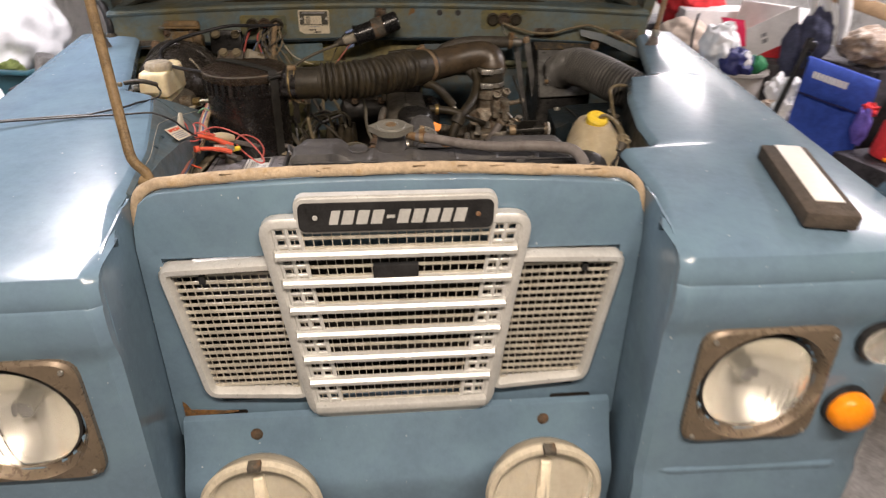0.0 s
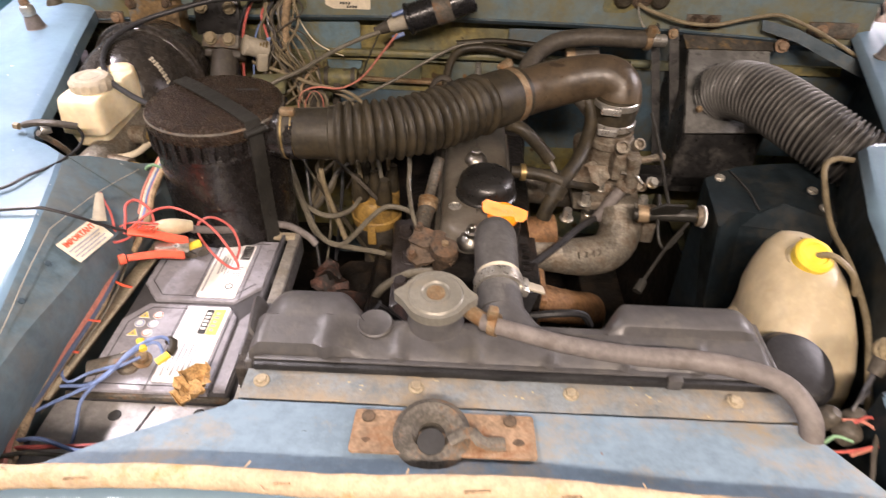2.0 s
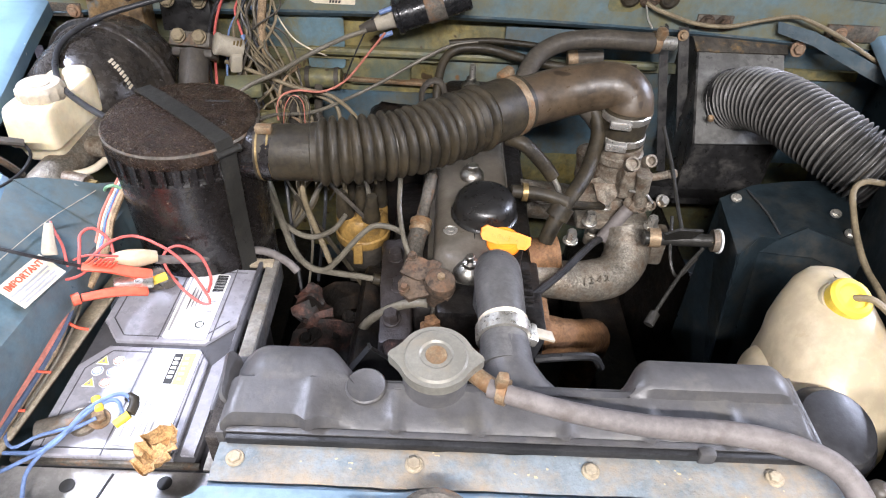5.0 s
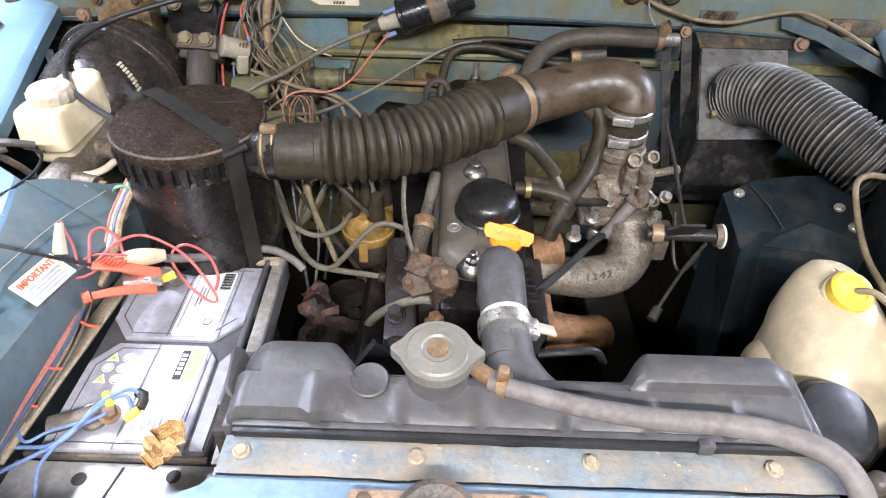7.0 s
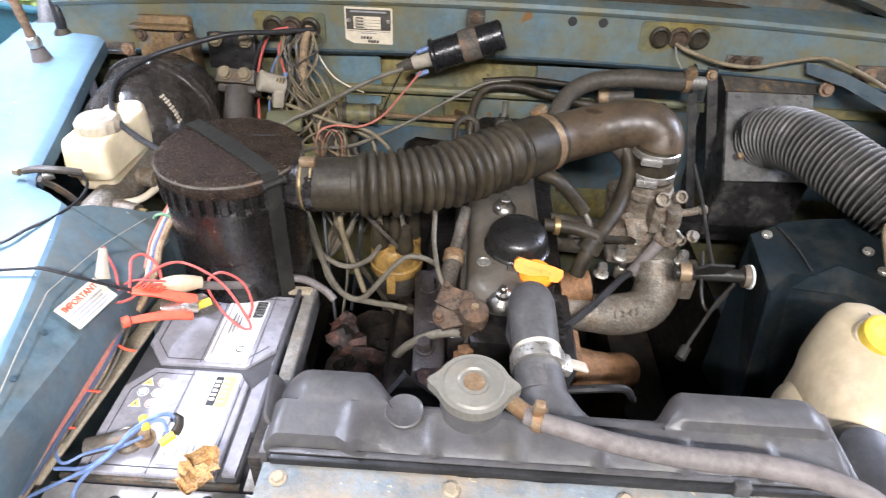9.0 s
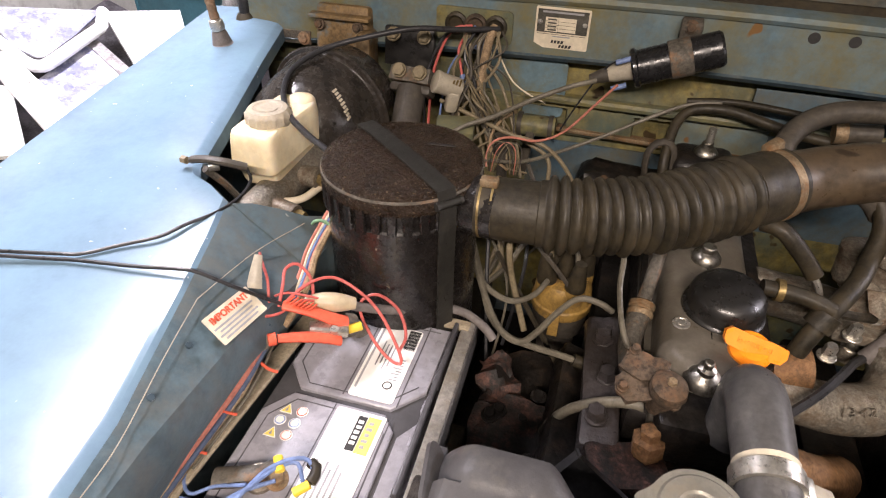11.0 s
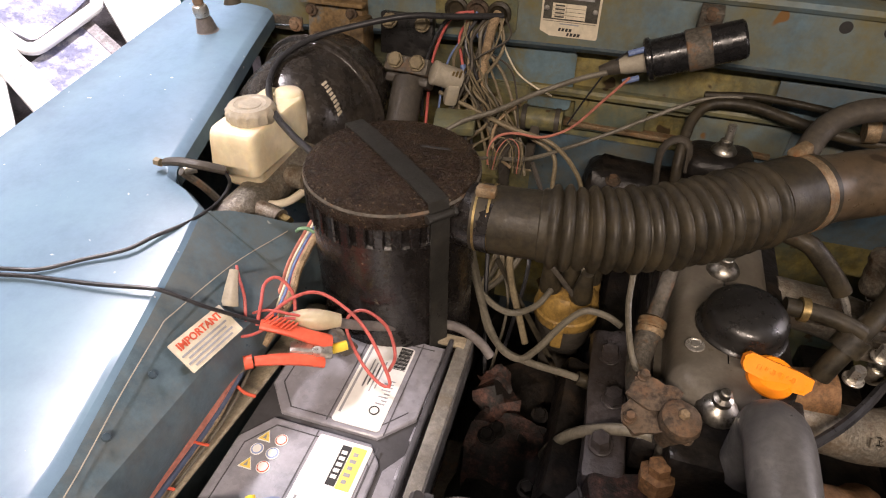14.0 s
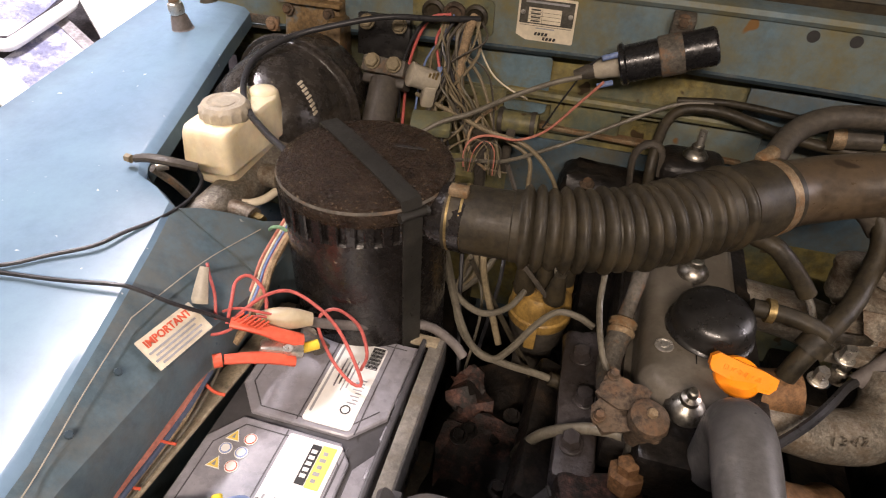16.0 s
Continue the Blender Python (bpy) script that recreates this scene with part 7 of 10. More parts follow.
HEATER_FACE = material("bare_grey_heater_face", (0.17, 0.168, 0.16), 0.36, metal=0.3, vary=0.18, scale=9, stain=(0.08, 0.078, 0.072), stain_scale=5, stain_cut=0.6, stain_soft=0.12, bump=0.1)
tl, tr, bl, br = Vector((0.346, 0.752, 1.097)), Vector((0.466, 0.755, 1.097)), Vector((0.331, 0.64, 1.017)), Vector((0.445, 0.64, 1.022))
part("face", grid(B(), [[tl, tl.lerp(tr, 0.5), tr], [tl.lerp(bl, 0.5), (tl + tr + bl + br) / 4, tr.lerp(br, 0.5)], [bl, bl.lerp(br, 0.5), br]], 0.003), HEATER_FACE, heater)
part("top_flange", grid(B(), [[(0.333, 0.79, 1.128), (0.4, 0.795, 1.129), (0.472, 0.797, 1.129)], [tl + Vector((-0.004, -0.002, 0.002)), tl.lerp(tr, 0.5) + Vector((0, -0.002, 0.002)), tr + Vector((0.004, -0.002, 0.002))]], 0.003), HEATER_TOP, heater)
part("side", grid(B(), [[(0.333, 0.79, 1.128), tl, bl, (0.335, 0.66, 0.93)], [(0.333, 0.8, 1.0), (0.335, 0.79, 0.98), (0.335, 0.78, 0.95), (0.335, 0.78, 0.93)]], 0.003), HEATER, heater)
part("side", grid(B(), [[(0.472, 0.797, 1.129), tr, br, (0.447, 0.66, 0.93)], [(0.47, 0.8, 1.0), (0.465, 0.79, 0.98), (0.455, 0.78, 0.95), (0.45, 0.78, 0.93)]], 0.003), HEATER, heater)
part("lower_box", box(B(), (0.39, 0.7, 0.965), (0.118, 0.1, 0.11), (0, 0, 0), bevel=0.004), HEATER, heater)
part("tape_line", box(B(), (0.474, 0.772, 1.095), (0.003, 0.003, 0.05), (25, 0, 0)), WIRE_GREY, heater)
part("clamp_ring", tube(B(), [(0.383, 0.688, 1.058), (0.385, 0.68, 1.066)], 0.04, 32, 0.003), HEATER, heater)
part("clamp_knob", lathe(B(), [(0.0045, 0), (0.0045, 0.005), (0.003, 0.007), (0, 0.007)], (0.348, 0.655, 1.046), (-0.3, -0.6, 0.7), 10), CLAMP, heater)
duct = thing("heater_duct", (0.44, 0.57, 1.02), "grey ribbed flexible heater duct into the wing", "duct")


def coils(k, n):
    base = 0.0375 - 0.009 * max(0, (k - 0.72) / 0.28) ** 1.5
    return base - 0.003 + 0.0056 * abs(math.sin(k * n / 0.0066 * math.pi)) ** 2.2


part("duct", tube(B(), [(0.382, 0.69, 1.055), (0.392, 0.66, 1.075), (0.408, 0.62, 1.086), (0.43, 0.575, 1.084), (0.455, 0.535, 1.076), (0.485, 0.505, 1.064), (0.52, 0.485, 1.05), (0.55, 0.475, 1.04)], coils, 36, 0.0006), DUCT_SHADE, duct)


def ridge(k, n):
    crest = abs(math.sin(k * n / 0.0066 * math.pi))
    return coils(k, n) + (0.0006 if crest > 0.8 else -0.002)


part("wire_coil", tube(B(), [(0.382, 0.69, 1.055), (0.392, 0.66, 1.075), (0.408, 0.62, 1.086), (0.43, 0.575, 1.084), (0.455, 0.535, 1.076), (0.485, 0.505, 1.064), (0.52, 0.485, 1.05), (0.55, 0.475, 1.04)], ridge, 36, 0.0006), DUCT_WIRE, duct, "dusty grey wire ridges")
part("joint_band", tube(B(), [(0.47, 0.519, 1.07), (0.474, 0.516, 1.0685)], 0.0365, 32, 0.002), RUBBER, duct)
for x0, x1, w_ in ((0.289, 0.318, 0.012), (0.316, 0.346, 0.014)):
    post = thing("support_post", (x1, 0.69, 0.93), "narrow black steel support post beside the heater", "post", "heater posts")
    a, b = Vector((x0, 0.752, 1.13)), Vector((x1, 0.69, 0.94))
    rows = [[p + Vector((dx, dy, 0)) for dx, dy in ((-w_ / 2, 0), (w_ / 2, 0), (w_ / 2, 0.012))] for p in (a, a.lerp(b, 0.5), b)]
    part("bar", grid(B(), rows, 0.002), HEATER, post)
    part("bolt", bolt(B(), a + Vector((0, -0.003, -0.01)), (0, -1, 0.3), 0.005, 0.006), CLAMP, post)
shelf_bar = single("cross_bar", box(B(), (0.33, 0.665, 0.93), (0.2, 0.03, 0.02), bevel=0.002), HEATER, "black steel cross bar below the heater", "bar")
# blue brace and bracket by the right-hand wing
brace = thing("wing_brace", (0.52, 0.74, 1.08), "dusty dark blue steel wing brace with a rusty bolt", "brace")
part("strap", grid(B(), [[(0.44, 0.757, 1.142), (0.443, 0.752, 1.128)], [(0.49, 0.748, 1.134), (0.493, 0.742, 1.116)], [(0.545, 0.72, 1.115), (0.548, 0.714, 1.095)], [(0.585, 0.7, 1.1), (0.588, 0.694, 1.08)]], 0.003), PAINT_DARK, brace)
part("bolt", bolt(B(), (0.479, 0.752, 1.107), (0, -1, 0.3), 0.007, 0.007), RUST_LIGHT, brace)
part("bracket", box(B(), (0.545, 0.757, 1.13), (0.07, 0.006, 0.022), bevel=0.001), TRAY_DIRT, brace)
part("bolt", bolt(B(), (0.528, 0.753, 1.13), (0, -1, 0), 0.006, 0.006), RUST_LIGHT, brace)
lbr = thing("wing_bracket", (-0.52, 0.765, 1.1), "rusty steel bracket between wing and bulkhead", "bracket")
part("strap", box(B(), (-0.524, 0.762, 1.112), (0.042, 0.006, 0.018), bevel=0.001), TRAY_DIRT, lbr)
part("bolt", bolt(B(), (-0.512, 0.758, 1.112), (0, -1, 0), 0.0062, 0.006), RUST_LIGHT, lbr)

# ---- bulkhead things ----
coil = thing("ignition_coil", (-0.03, 0.74, 1.12), "glossy black ignition coil in a rusty strap", "ignition coil")
ca, cb = Vector((-0.076, 0.732, 1.131)), Vector((0.026, 0.74, 1.167))
ax = (cb - ca).normalized()
part("can", lathe(B(), [(0.021, 0.0), (0.0235, 0.002), (0.0235, 0.006), (0.0205, 0.008), (0.0205, 0.098), (0.018, 0.101), (0, 0.101)], ca + ax * 0.004, ax, 28), BLACK_GLOSS, coil)
part("strap", lathe(B(), [(0.0212, 0.042), (0.0222, 0.043), (0.0222, 0.066), (0.0212, 0.067)], ca + ax * 0.004, ax, 28), TRAY_DIRT, coil, "rusty mounting strap")
part("strap_foot", box(B(), (-0.015, 0.765, 1.172), (0.024, 0.016, 0.03), (20, 0, 0), bevel=0.002), TRAY_DIRT, coil)
part("foot_bolt", bolt(B(), (-0.016, 0.757, 1.18), (0, -1, 0), 0.0055, 0.005), RUSTY, coil)
part("tower", lathe(B(), [(0.013, 0), (0.011, 0.012), (0.0105, 0.022), (0.006, 0.034)], ca + ax * 0.004, -ax, 16), WHITE_PLASTIC, coil)
part("boot", lathe(B(), [(0.0085, 0.02), (0.0085, 0.034), (0.005, 0.05)], ca + ax * 0.004, -ax, 14), RUBBER_BROWN, coil)
for dz in (0.017, -0.015):
    part("spade_terminal", rod(B(), ca + Vector((0.0, -0.01, dz)), ca + Vector((-0.016, -0.015, dz - 0.005)), 0.0032, 8), WIRE_BLUE, coil, "blue insulated terminal")
pedal = thing("pedal_box", (-0.45, 0.76, 1.06), "rusty brown pedal box on the bulkhead", "pedal box")
PEDAL = material("rust_stained_blue_box", (0.17, 0.11, 0.05), 0.6, vary=0.3, scale=14, stain=(0.12, 0.15, 0.16), stain_scale=10, stain_cut=0.6, bump=0.2)
part("box", box(B(), (-0.45, 0.765, 1.118), (0.075, 0.04, 0.085), (-12, 0, 0), bevel=0.005), PEDAL, pedal)
part("lip", box(B(), (-0.45, 0.745, 1.151), (0.085, 0.014, 0.005), bevel=0.001), PEDAL, pedal)
part("gusset", box(B(), (-0.412, 0.74, 1.1), (0.02, 0.06, 0.075), (-10, 0, 10), bevel=0.006), PEDAL, pedal)
for p in ((-0.478, 0.742, 1.14), (-0.424, 0.742, 1.14), (-0.47, 0.737, 1.108)):
    part("bolt", bolt(B(), p, (0, -1, 0.2), 0.005, 0.006), RUSTY, pedal)
clutch = thing("clutch_cylinder", (-0.34, 0.68, 1.0), "dusty clutch master cylinder on a black bolted bracket", "cylinder")
part("bracket", box(B(), (-0.357, 0.757, 1.118), (0.068, 0.012, 0.05), (-8, 0, 0), bevel=0.002), HEATER, clutch)
part("bracket_lower", box(B(), (-0.342, 0.722, 1.092), (0.056, 0.03, 0.02), (-35, 0, -5), bevel=0.003), TRAY_DIRT, clutch)
part("flange", box(B(), (-0.338, 0.708, 1.08), (0.056, 0.026, 0.012), (-35, 0, -5), bevel=0.004), RUBBER_BROWN, clutch)
for p in ((-0.377, 0.749, 1.135), (-0.335, 0.749, 1.135), (-0.356, 0.709, 1.104), (-0.328, 0.707, 1.104)):
    part("bolt", bolt(B(), p, (0, -0.8, 0.6), 0.0085, 0.007, 1.15), WIRE_TAN, clutch)
part("barrel", rod(B(), (-0.338, 0.706, 1.082), (-0.333, 0.64, 1.02), 0.019, 20), RUBBER_BROWN, clutch)
relay = thing("flasher_relay", (-0.292, 0.7, 1.07), "dusty white plastic relay can with wires", "relay")
part("can", lathe(B(), [(0.0, -0.018), (0.0125, -0.0175), (0.0135, -0.016), (0.0135, 0.012), (0.0145, 0.0125), (0.0145, 0.0165), (0.0125, 0.018), (0, 0.018)], (-0.291, 0.705, 1.094), (-0.75, -0.4, 0.35), 24), WHITE_PLASTIC, relay)
part("foot", box(B(), (-0.284, 0.704, 1.075), (0.016, 0.016, 0.03), (14, 8, 25), bevel=0.004), WHITE_PLASTIC, relay)
for q in range(3):
    part("spade", box(B(), (-0.281 + 0.004 * q, 0.698 + 0.002 * q, 1.1), (0.0022, 0.001, 0.009), (0, 20, 30)), BRASS, relay)
part("base", box(B(), (-0.275, 0.69, 1.045), (0.05, 0.035, 0.014), (15, 0, 10), bevel=0.004), PAINT_GRIMY, relay)
junk = thing("wiring_clip_block", (-0.22, 0.66, 0.98), "dirty rusty terminal bracket with loose wires", "bracket")
part("plate", caked(box(B(), (-0.235, 0.67, 0.998), (0.04, 0.04, 0.034), (20, 10, 20), bevel=0.006), 0.006, 0.008, 3), PAINT_GRIMY, junk)
part("post", rod(B(), (-0.215, 0.7, 0.95), (-0.215, 0.7, 1.04), 0.01), RUBBER_BROWN, junk)
bh = thing("heater_return_pipe", (-0.1, 0.76, 1.03), "short dusty yellow-brown pipe stub on the bulkhead", "pipe")
part("pipe", tube(B(), [(-0.235, 0.772, 1.024), (-0.2, 0.767, 1.026), (-0.155, 0.767, 1.027)], 0.014, 16, 0.008, wob=0.05), PAINT_GRIMY, bh)
for x in (-0.206, -0.164):
    part("clip", tube(B(), [(x, 0.767, 1.0262), (x + 0.006, 0.767, 1.0265)], 0.0165, 16, 0.003), RUBBER_BROWN, bh)
for x, z in ((-0.19, 0.99),):
    part("drop_bracket", box(B(), (x, 0.757, z), (0.012, 0.008, 0.07), (0, 6, 0), bevel=0.002), RUBBER_BROWN, bh)
lift = thing("lifting_eye", (0.0, 0.71, 1.02), "dirty steel lifting eye on the engine", "bracket")
part("eye", tube(B(), [(-0.032, 0.70, 1.0), (-0.035, 0.705, 1.04), (-0.022, 0.71, 1.056), (-0.006, 0.71, 1.05), (-0.002, 0.705, 1.02)], 0.006, 10, flat=0.6), RUBBER_BROWN, lift)

# Added dark block hides the lower footwell, where there is only shadow
bell = thing("engine_shadow_block", (0.1, 0.7, 0.75), "oily black block added behind the engine for shadow", "engine part")
part("housing", caked(box(B(), (0.0, 0.725, 0.855), (0.23, 0.08, 0.28), (-8, 0, 0), bevel=0.02, segments=3), 0.006, 0.03, 4), ENGINE, bell)
for x in (-0.08, -0.02, 0.04, 0.09):
    part("bolt", bolt(B(), (x, 0.7, 0.994), (0, -0.2, 1), 0.006, 0.008), RUSTY, bell)

# black hoses along the bulkhead
hh = thing("heater_hose", (0.18, 0.7, 1.08), "dusty grey rubber heater hose looping to the post", "hose")
part("hose", tube(B(), [(0.09, 0.64, 1.06), (0.1, 0.672, 1.088), (0.117, 0.695, 1.106), (0.148, 0.708, 1.119), (0.194, 0.712, 1.124), (0.24, 0.712, 1.123), (0.276, 0.714, 1.122)], 0.0122, 14, 0.007), RUBBER_BROWN, hh)
part("clip", tube(B(), [(0.266, 0.7135, 1.1222), (0.274, 0.714, 1.122)], 0.0145, 16, 0.003), CLAMP, hh)
part("spigot", rod(B(), (0.276, 0.714, 1.122), (0.296, 0.718, 1.12), 0.009), ZINC, hh)
part("clip_ear", box(B(), (0.272, 0.705, 1.137), (0.012, 0.012, 0.016), (10, 0, 20), bevel=0.003), CLAMP, hh)
h2 = thing("heater_hose", (0.08, 0.74, 1.05), "thin black rubber hose along the bulkhead", "hose")
part("hose", tube(B(), [(-0.012, 0.69, 1.0), (-0.014, 0.705, 1.04), (-0.008, 0.735, 1.07), (0.01, 0.75, 1.085), (0.05, 0.752, 1.088), (0.09, 0.75, 1.08), (0.13, 0.745, 1.073), (0.18, 0.74, 1.07), (0.26, 0.735, 1.075)], 0.0062, 12, 0.006), RUBBER, h2)
part("second_hose", tube(B(), [(0.0, 0.756, 1.092), (0.06, 0.76, 1.096), (0.14, 0.76, 1.09), (0.2, 0.755, 1.085)], 0.0042, 10), RUBBER, h2)
part("stub", rod(B(), (0.165, 0.735, 1.085), (0.21, 0.735, 1.09), 0.011), RUBBER_BROWN, h2)
part("stub_clip", rod(B(), (0.163, 0.735, 1.0847), (0.176, 0.735, 1.0862), 0.0125), CLAMP, h2)
cable("breather_hose", [(0.074, 0.477, 1.04), (0.1, 0.478, 1.038), (0.12, 0.476, 1.035), (0.136, 0.473, 1.03)], 0.0082, RUBBER, "short black breather hose on the rocker cover", "hose", seg=14)
single("breather_clip", tube(B(), [(0.086, 0.478, 1.039), (0.092, 0.478, 1.0388)], 0.0105, 16, 0.003), BRASS, "small brass hose clip", "hose clip")
cable("vacuum_hose", [(0.136, 0.473, 1.03), (0.16, 0.49, 1.016), (0.19, 0.515, 0.998)], 0.0052, RUBBER, "thin black vacuum hose", "hose")
cable("breather_hose", [(0.07, 0.53, 1.075), (0.085, 0.521, 1.076), (0.102, 0.518, 1.062), (0.118, 0.516, 1.045), (0.125, 0.514, 1.036)], 0.009, RUBBER, "black rubber hose to a steel pipe", "hose", seg=14)
cable("steel_pipe", [(0.124, 0.514, 1.037), (0.131, 0.511, 1.027), (0.136, 0.507, 1.015)], 0.0042, ZINC, "short bare steel pipe", "pipe")
cable("crankcase_hose", [(0.159, 0.576, 1.104), (0.173, 0.568, 1.091), (0.177, 0.552, 1.073), (0.169, 0.53, 1.052), (0.157, 0.505, 1.04), (0.136, 0.476, 1.026), (0.128, 0.468, 1.012), (0.122, 0.463, 1.0), (0.118, 0.46, 0.985)], 0.0098, RUBBER, "black ribbed crankcase breather hose", "hose", seg=16)
single("hose_joint", tube(B(), [(0.134, 0.474, 1.026), (0.127, 0.468, 1.013)], 0.0132, 16, 0.004), RUBBER, "black rubber hose joint", "hose joint")
cable("choke_cable", [(0.08, 0.378, 0.962), (0.1, 0.39, 0.966), (0.1327, 0.42, 0.9723), (0.158, 0.452, 0.972), (0.18, 0.485, 0.964), (0.196, 0.504, 0.958)], 0.0048, WIRE_BLACK, "black sheathed choke cable", "cable")

# ---- leads and wires ----
cable("ignition_lead", [(-0.225, 0.57, 0.99), (-0.205, 0.525, 0.985), (-0.185, 0.48, 0.977), (-0.169, 0.448, 0.965), (-0.148, 0.433, 0.955), (-0.122, 0.43, 0.95), (-0.09, 0.436, 0.94), (-0.06, 0.44, 0.93)], 0.0045, WIRE_GREY, "grey ignition lead to a spark plug", group="ignition leads")
single("plug_boot", tube(B(), [(-0.078, 0.438, 0.936), (-0.055, 0.44, 0.928), (-0.04, 0.44, 0.92)], 0.0068, 10), RUBBER, "black rubber spark plug boot", "boot")
cable("ignition_lead", [(-0.23, 0.56, 0.99), (-0.207, 0.52, 0.988), (-0.18, 0.468, 0.974), (-0.156, 0.434, 0.962), (-0.134, 0.427, 0.955), (-0.12, 0.443, 0.955), (-0.101, 0.479, 0.96), (-0.083, 0.499, 0.965), (-0.062, 0.501, 0.963), (-0.046, 0.5, 0.955)], 0.0045, WIRE_GREY, "grey ignition lead looping past the distributor", group="ignition leads")
cable("ignition_lead", [(-0.23, 0.55, 0.98), (-0.207, 0.515, 0.98), (-0.182, 0.482, 0.973), (-0.154, 0.475, 0.964), (-0.132, 0.5, 0.956), (-0.12, 0.525, 0.96)], 0.0042, WIRE_GREY, "grey ignition lead to the distributor cap", group="ignition leads")
cable("ignition_lead", [(-0.162, 0.52, 1.04), (-0.162, 0.495, 1.018), (-0.156, 0.494, 0.98), (-0.145, 0.49, 0.945), (-0.135, 0.481, 0.92)], 0.0045, WIRE_TAN, "dusty tan lead hanging below the hose", group="ignition leads")
cable("vacuum_pipe", [(-0.052, 0.51, 1.05), (-0.049, 0.484, 1.04), (-0.048, 0.458, 1.02), (-0.039, 0.423, 1.0), (-0.025, 0.405, 0.985)], 0.0036, WIRE_GREY, "thin grey vacuum pipe", "pipe")
cable("open_hose", [(-0.012, 0.367, 0.97), (-0.03, 0.37, 0.966), (-0.05, 0.373, 0.955), (-0.074, 0.377, 0.932), (-0.09, 0.376, 0.906), (-0.094, 0.374, 0.893)], 0.0055, WIRE_GREY, "thin grey open-ended rubber hose", "hose", seg=12)
for i in range(5):
    a, b = random.uniform(-0.2, -0.14), random.uniform(-0.19, -0.05)
    y = random.uniform(0.52, 0.66)
    cable("loom_wire", [(a, y, random.uniform(0.98, 1.03)), ((a + b) / 2 + random.uniform(-0.02, 0.02), y - 0.03, random.uniform(0.93, 0.99)), (b, y - random.uniform(0.0, 0.05), random.uniform(0.9, 0.95))],
          random.choice((0.002, 0.003, 0.0036)), random.choice((WIRE_GREY, WIRE_TAN, RUBBER_BROWN, WIRE_BLACK)), "dusty wire behind the distributor", group="loom wires", seg=6)
# charger leads over the left-hand wing
cable("charger_lead", [(-0.7, 0.2, 1.098), (-0.6, 0.245, 1.096), (-0.5, 0.271, 1.096), (-0.476, 0.28, 1.0945), (-0.453, 0.298, 1.0955), (-0.428, 0.317, 1.097), (-0.418, 0.338, 1.097), (-0.407, 0.365, 1.094), (-0.404, 0.4, 1.09), (-0.407, 0.426, 1.093), (-0.414, 0.432, 1.102)], 0.0021, WIRE_BLACK, "thin black battery charger lead across the wing")
cable("charger_lead", [(-0.7, 0.194, 1.098), (-0.6, 0.24, 1.096), (-0.496, 0.267, 1.0945), (-0.473, 0.272, 1.0945), (-0.426, 0.279, 1.0945), (-0.388, 0.287, 1.0945), (-0.375, 0.29, 1.092), (-0.352, 0.297, 1.078), (-0.343, 0.309, 1.062), (-0.327, 0.323, 1.043)], 0.0021, WIRE_BLACK, "thin black charger lead to the red clamp")
ck = thing("black_charger_clamp", (-0.43, 0.425, 1.08), "black crocodile clamp gripping the wing edge", "clamp")
part("handle", tube(B(), [(-0.462, 0.418, 1.11), (-0.448, 0.418, 1.113), (-0.428, 0.42, 1.112), (-0.412, 0.43, 1.104)], 0.0055, 10, flat=0.7), RUBBER_BROWN, ck)
part("jaw", tube(B(), [(-0.458, 0.428, 1.095), (-0.447, 0.438, 1.075), (-0.44, 0.446, 1.055)], 0.006, 8, flat=0.6), TRAY_DIRT, ck)
part("copper_end", tube(B(), [(-0.468, 0.418, 1.108), (-0.474, 0.419, 1.108)], 0.004, 6), WIRE_TAN, ck)
part("spring", rod(B(), (-0.455, 0.43, 1.098), (-0.447, 0.436, 1.098), 0.006), ZINC, ck)
rc = thing("red_charger_clamp", (-0.3, 0.325, 1.0), "red plastic crocodile clamp on the battery terminal", "clamp")
part("upper_handle", tube(B(), [(-0.325, 0.32, 1.045), (-0.305, 0.327, 1.038), (-0.29, 0.333, 1.029), (-0.277, 0.34, 1.02)], lambda k, n: 0.0054 + 0.0026 * k, 12, 0.004, flat=0.62), RED_PLASTIC, rc)
part("lower_handle", tube(B(), [(-0.319, 0.296, 1.03), (-0.303, 0.307, 1.026), (-0.29, 0.316, 1.021), (-0.277, 0.325, 1.014)], lambda k, n: 0.005 + 0.0026 * k, 12, 0.004, flat=0.62), RED_PLASTIC, rc)
part("jaw", box(B(), (-0.287, 0.326, 1.022), (0.034, 0.012, 0.008), (0, 12, 24), bevel=0.002), ZINC, rc, "bright steel jaw")
part("pivot", rod(B(), (-0.283, 0.326, 1.012), (-0.2808, 0.3245, 1.026), 0.0038), ZINC, rc)
bm = B()
for i in range(7):
    rod(bm, (-0.319 + 0.0028 * i, 0.317 + 0.001 * i, 1.052 - 0.0016 * i), (-0.317 + 0.0028 * i, 0.328 + 0.001 * i, 1.05 - 0.0016 * i), 0.0009, 5)
part("grip_ribs", bm, RED_PLASTIC, rc)
part("collar", tube(B(), [(-0.32, 0.295, 1.0305), (-0.325, 0.291, 1.031)], 0.0055, 10), RED_PLASTIC, rc)
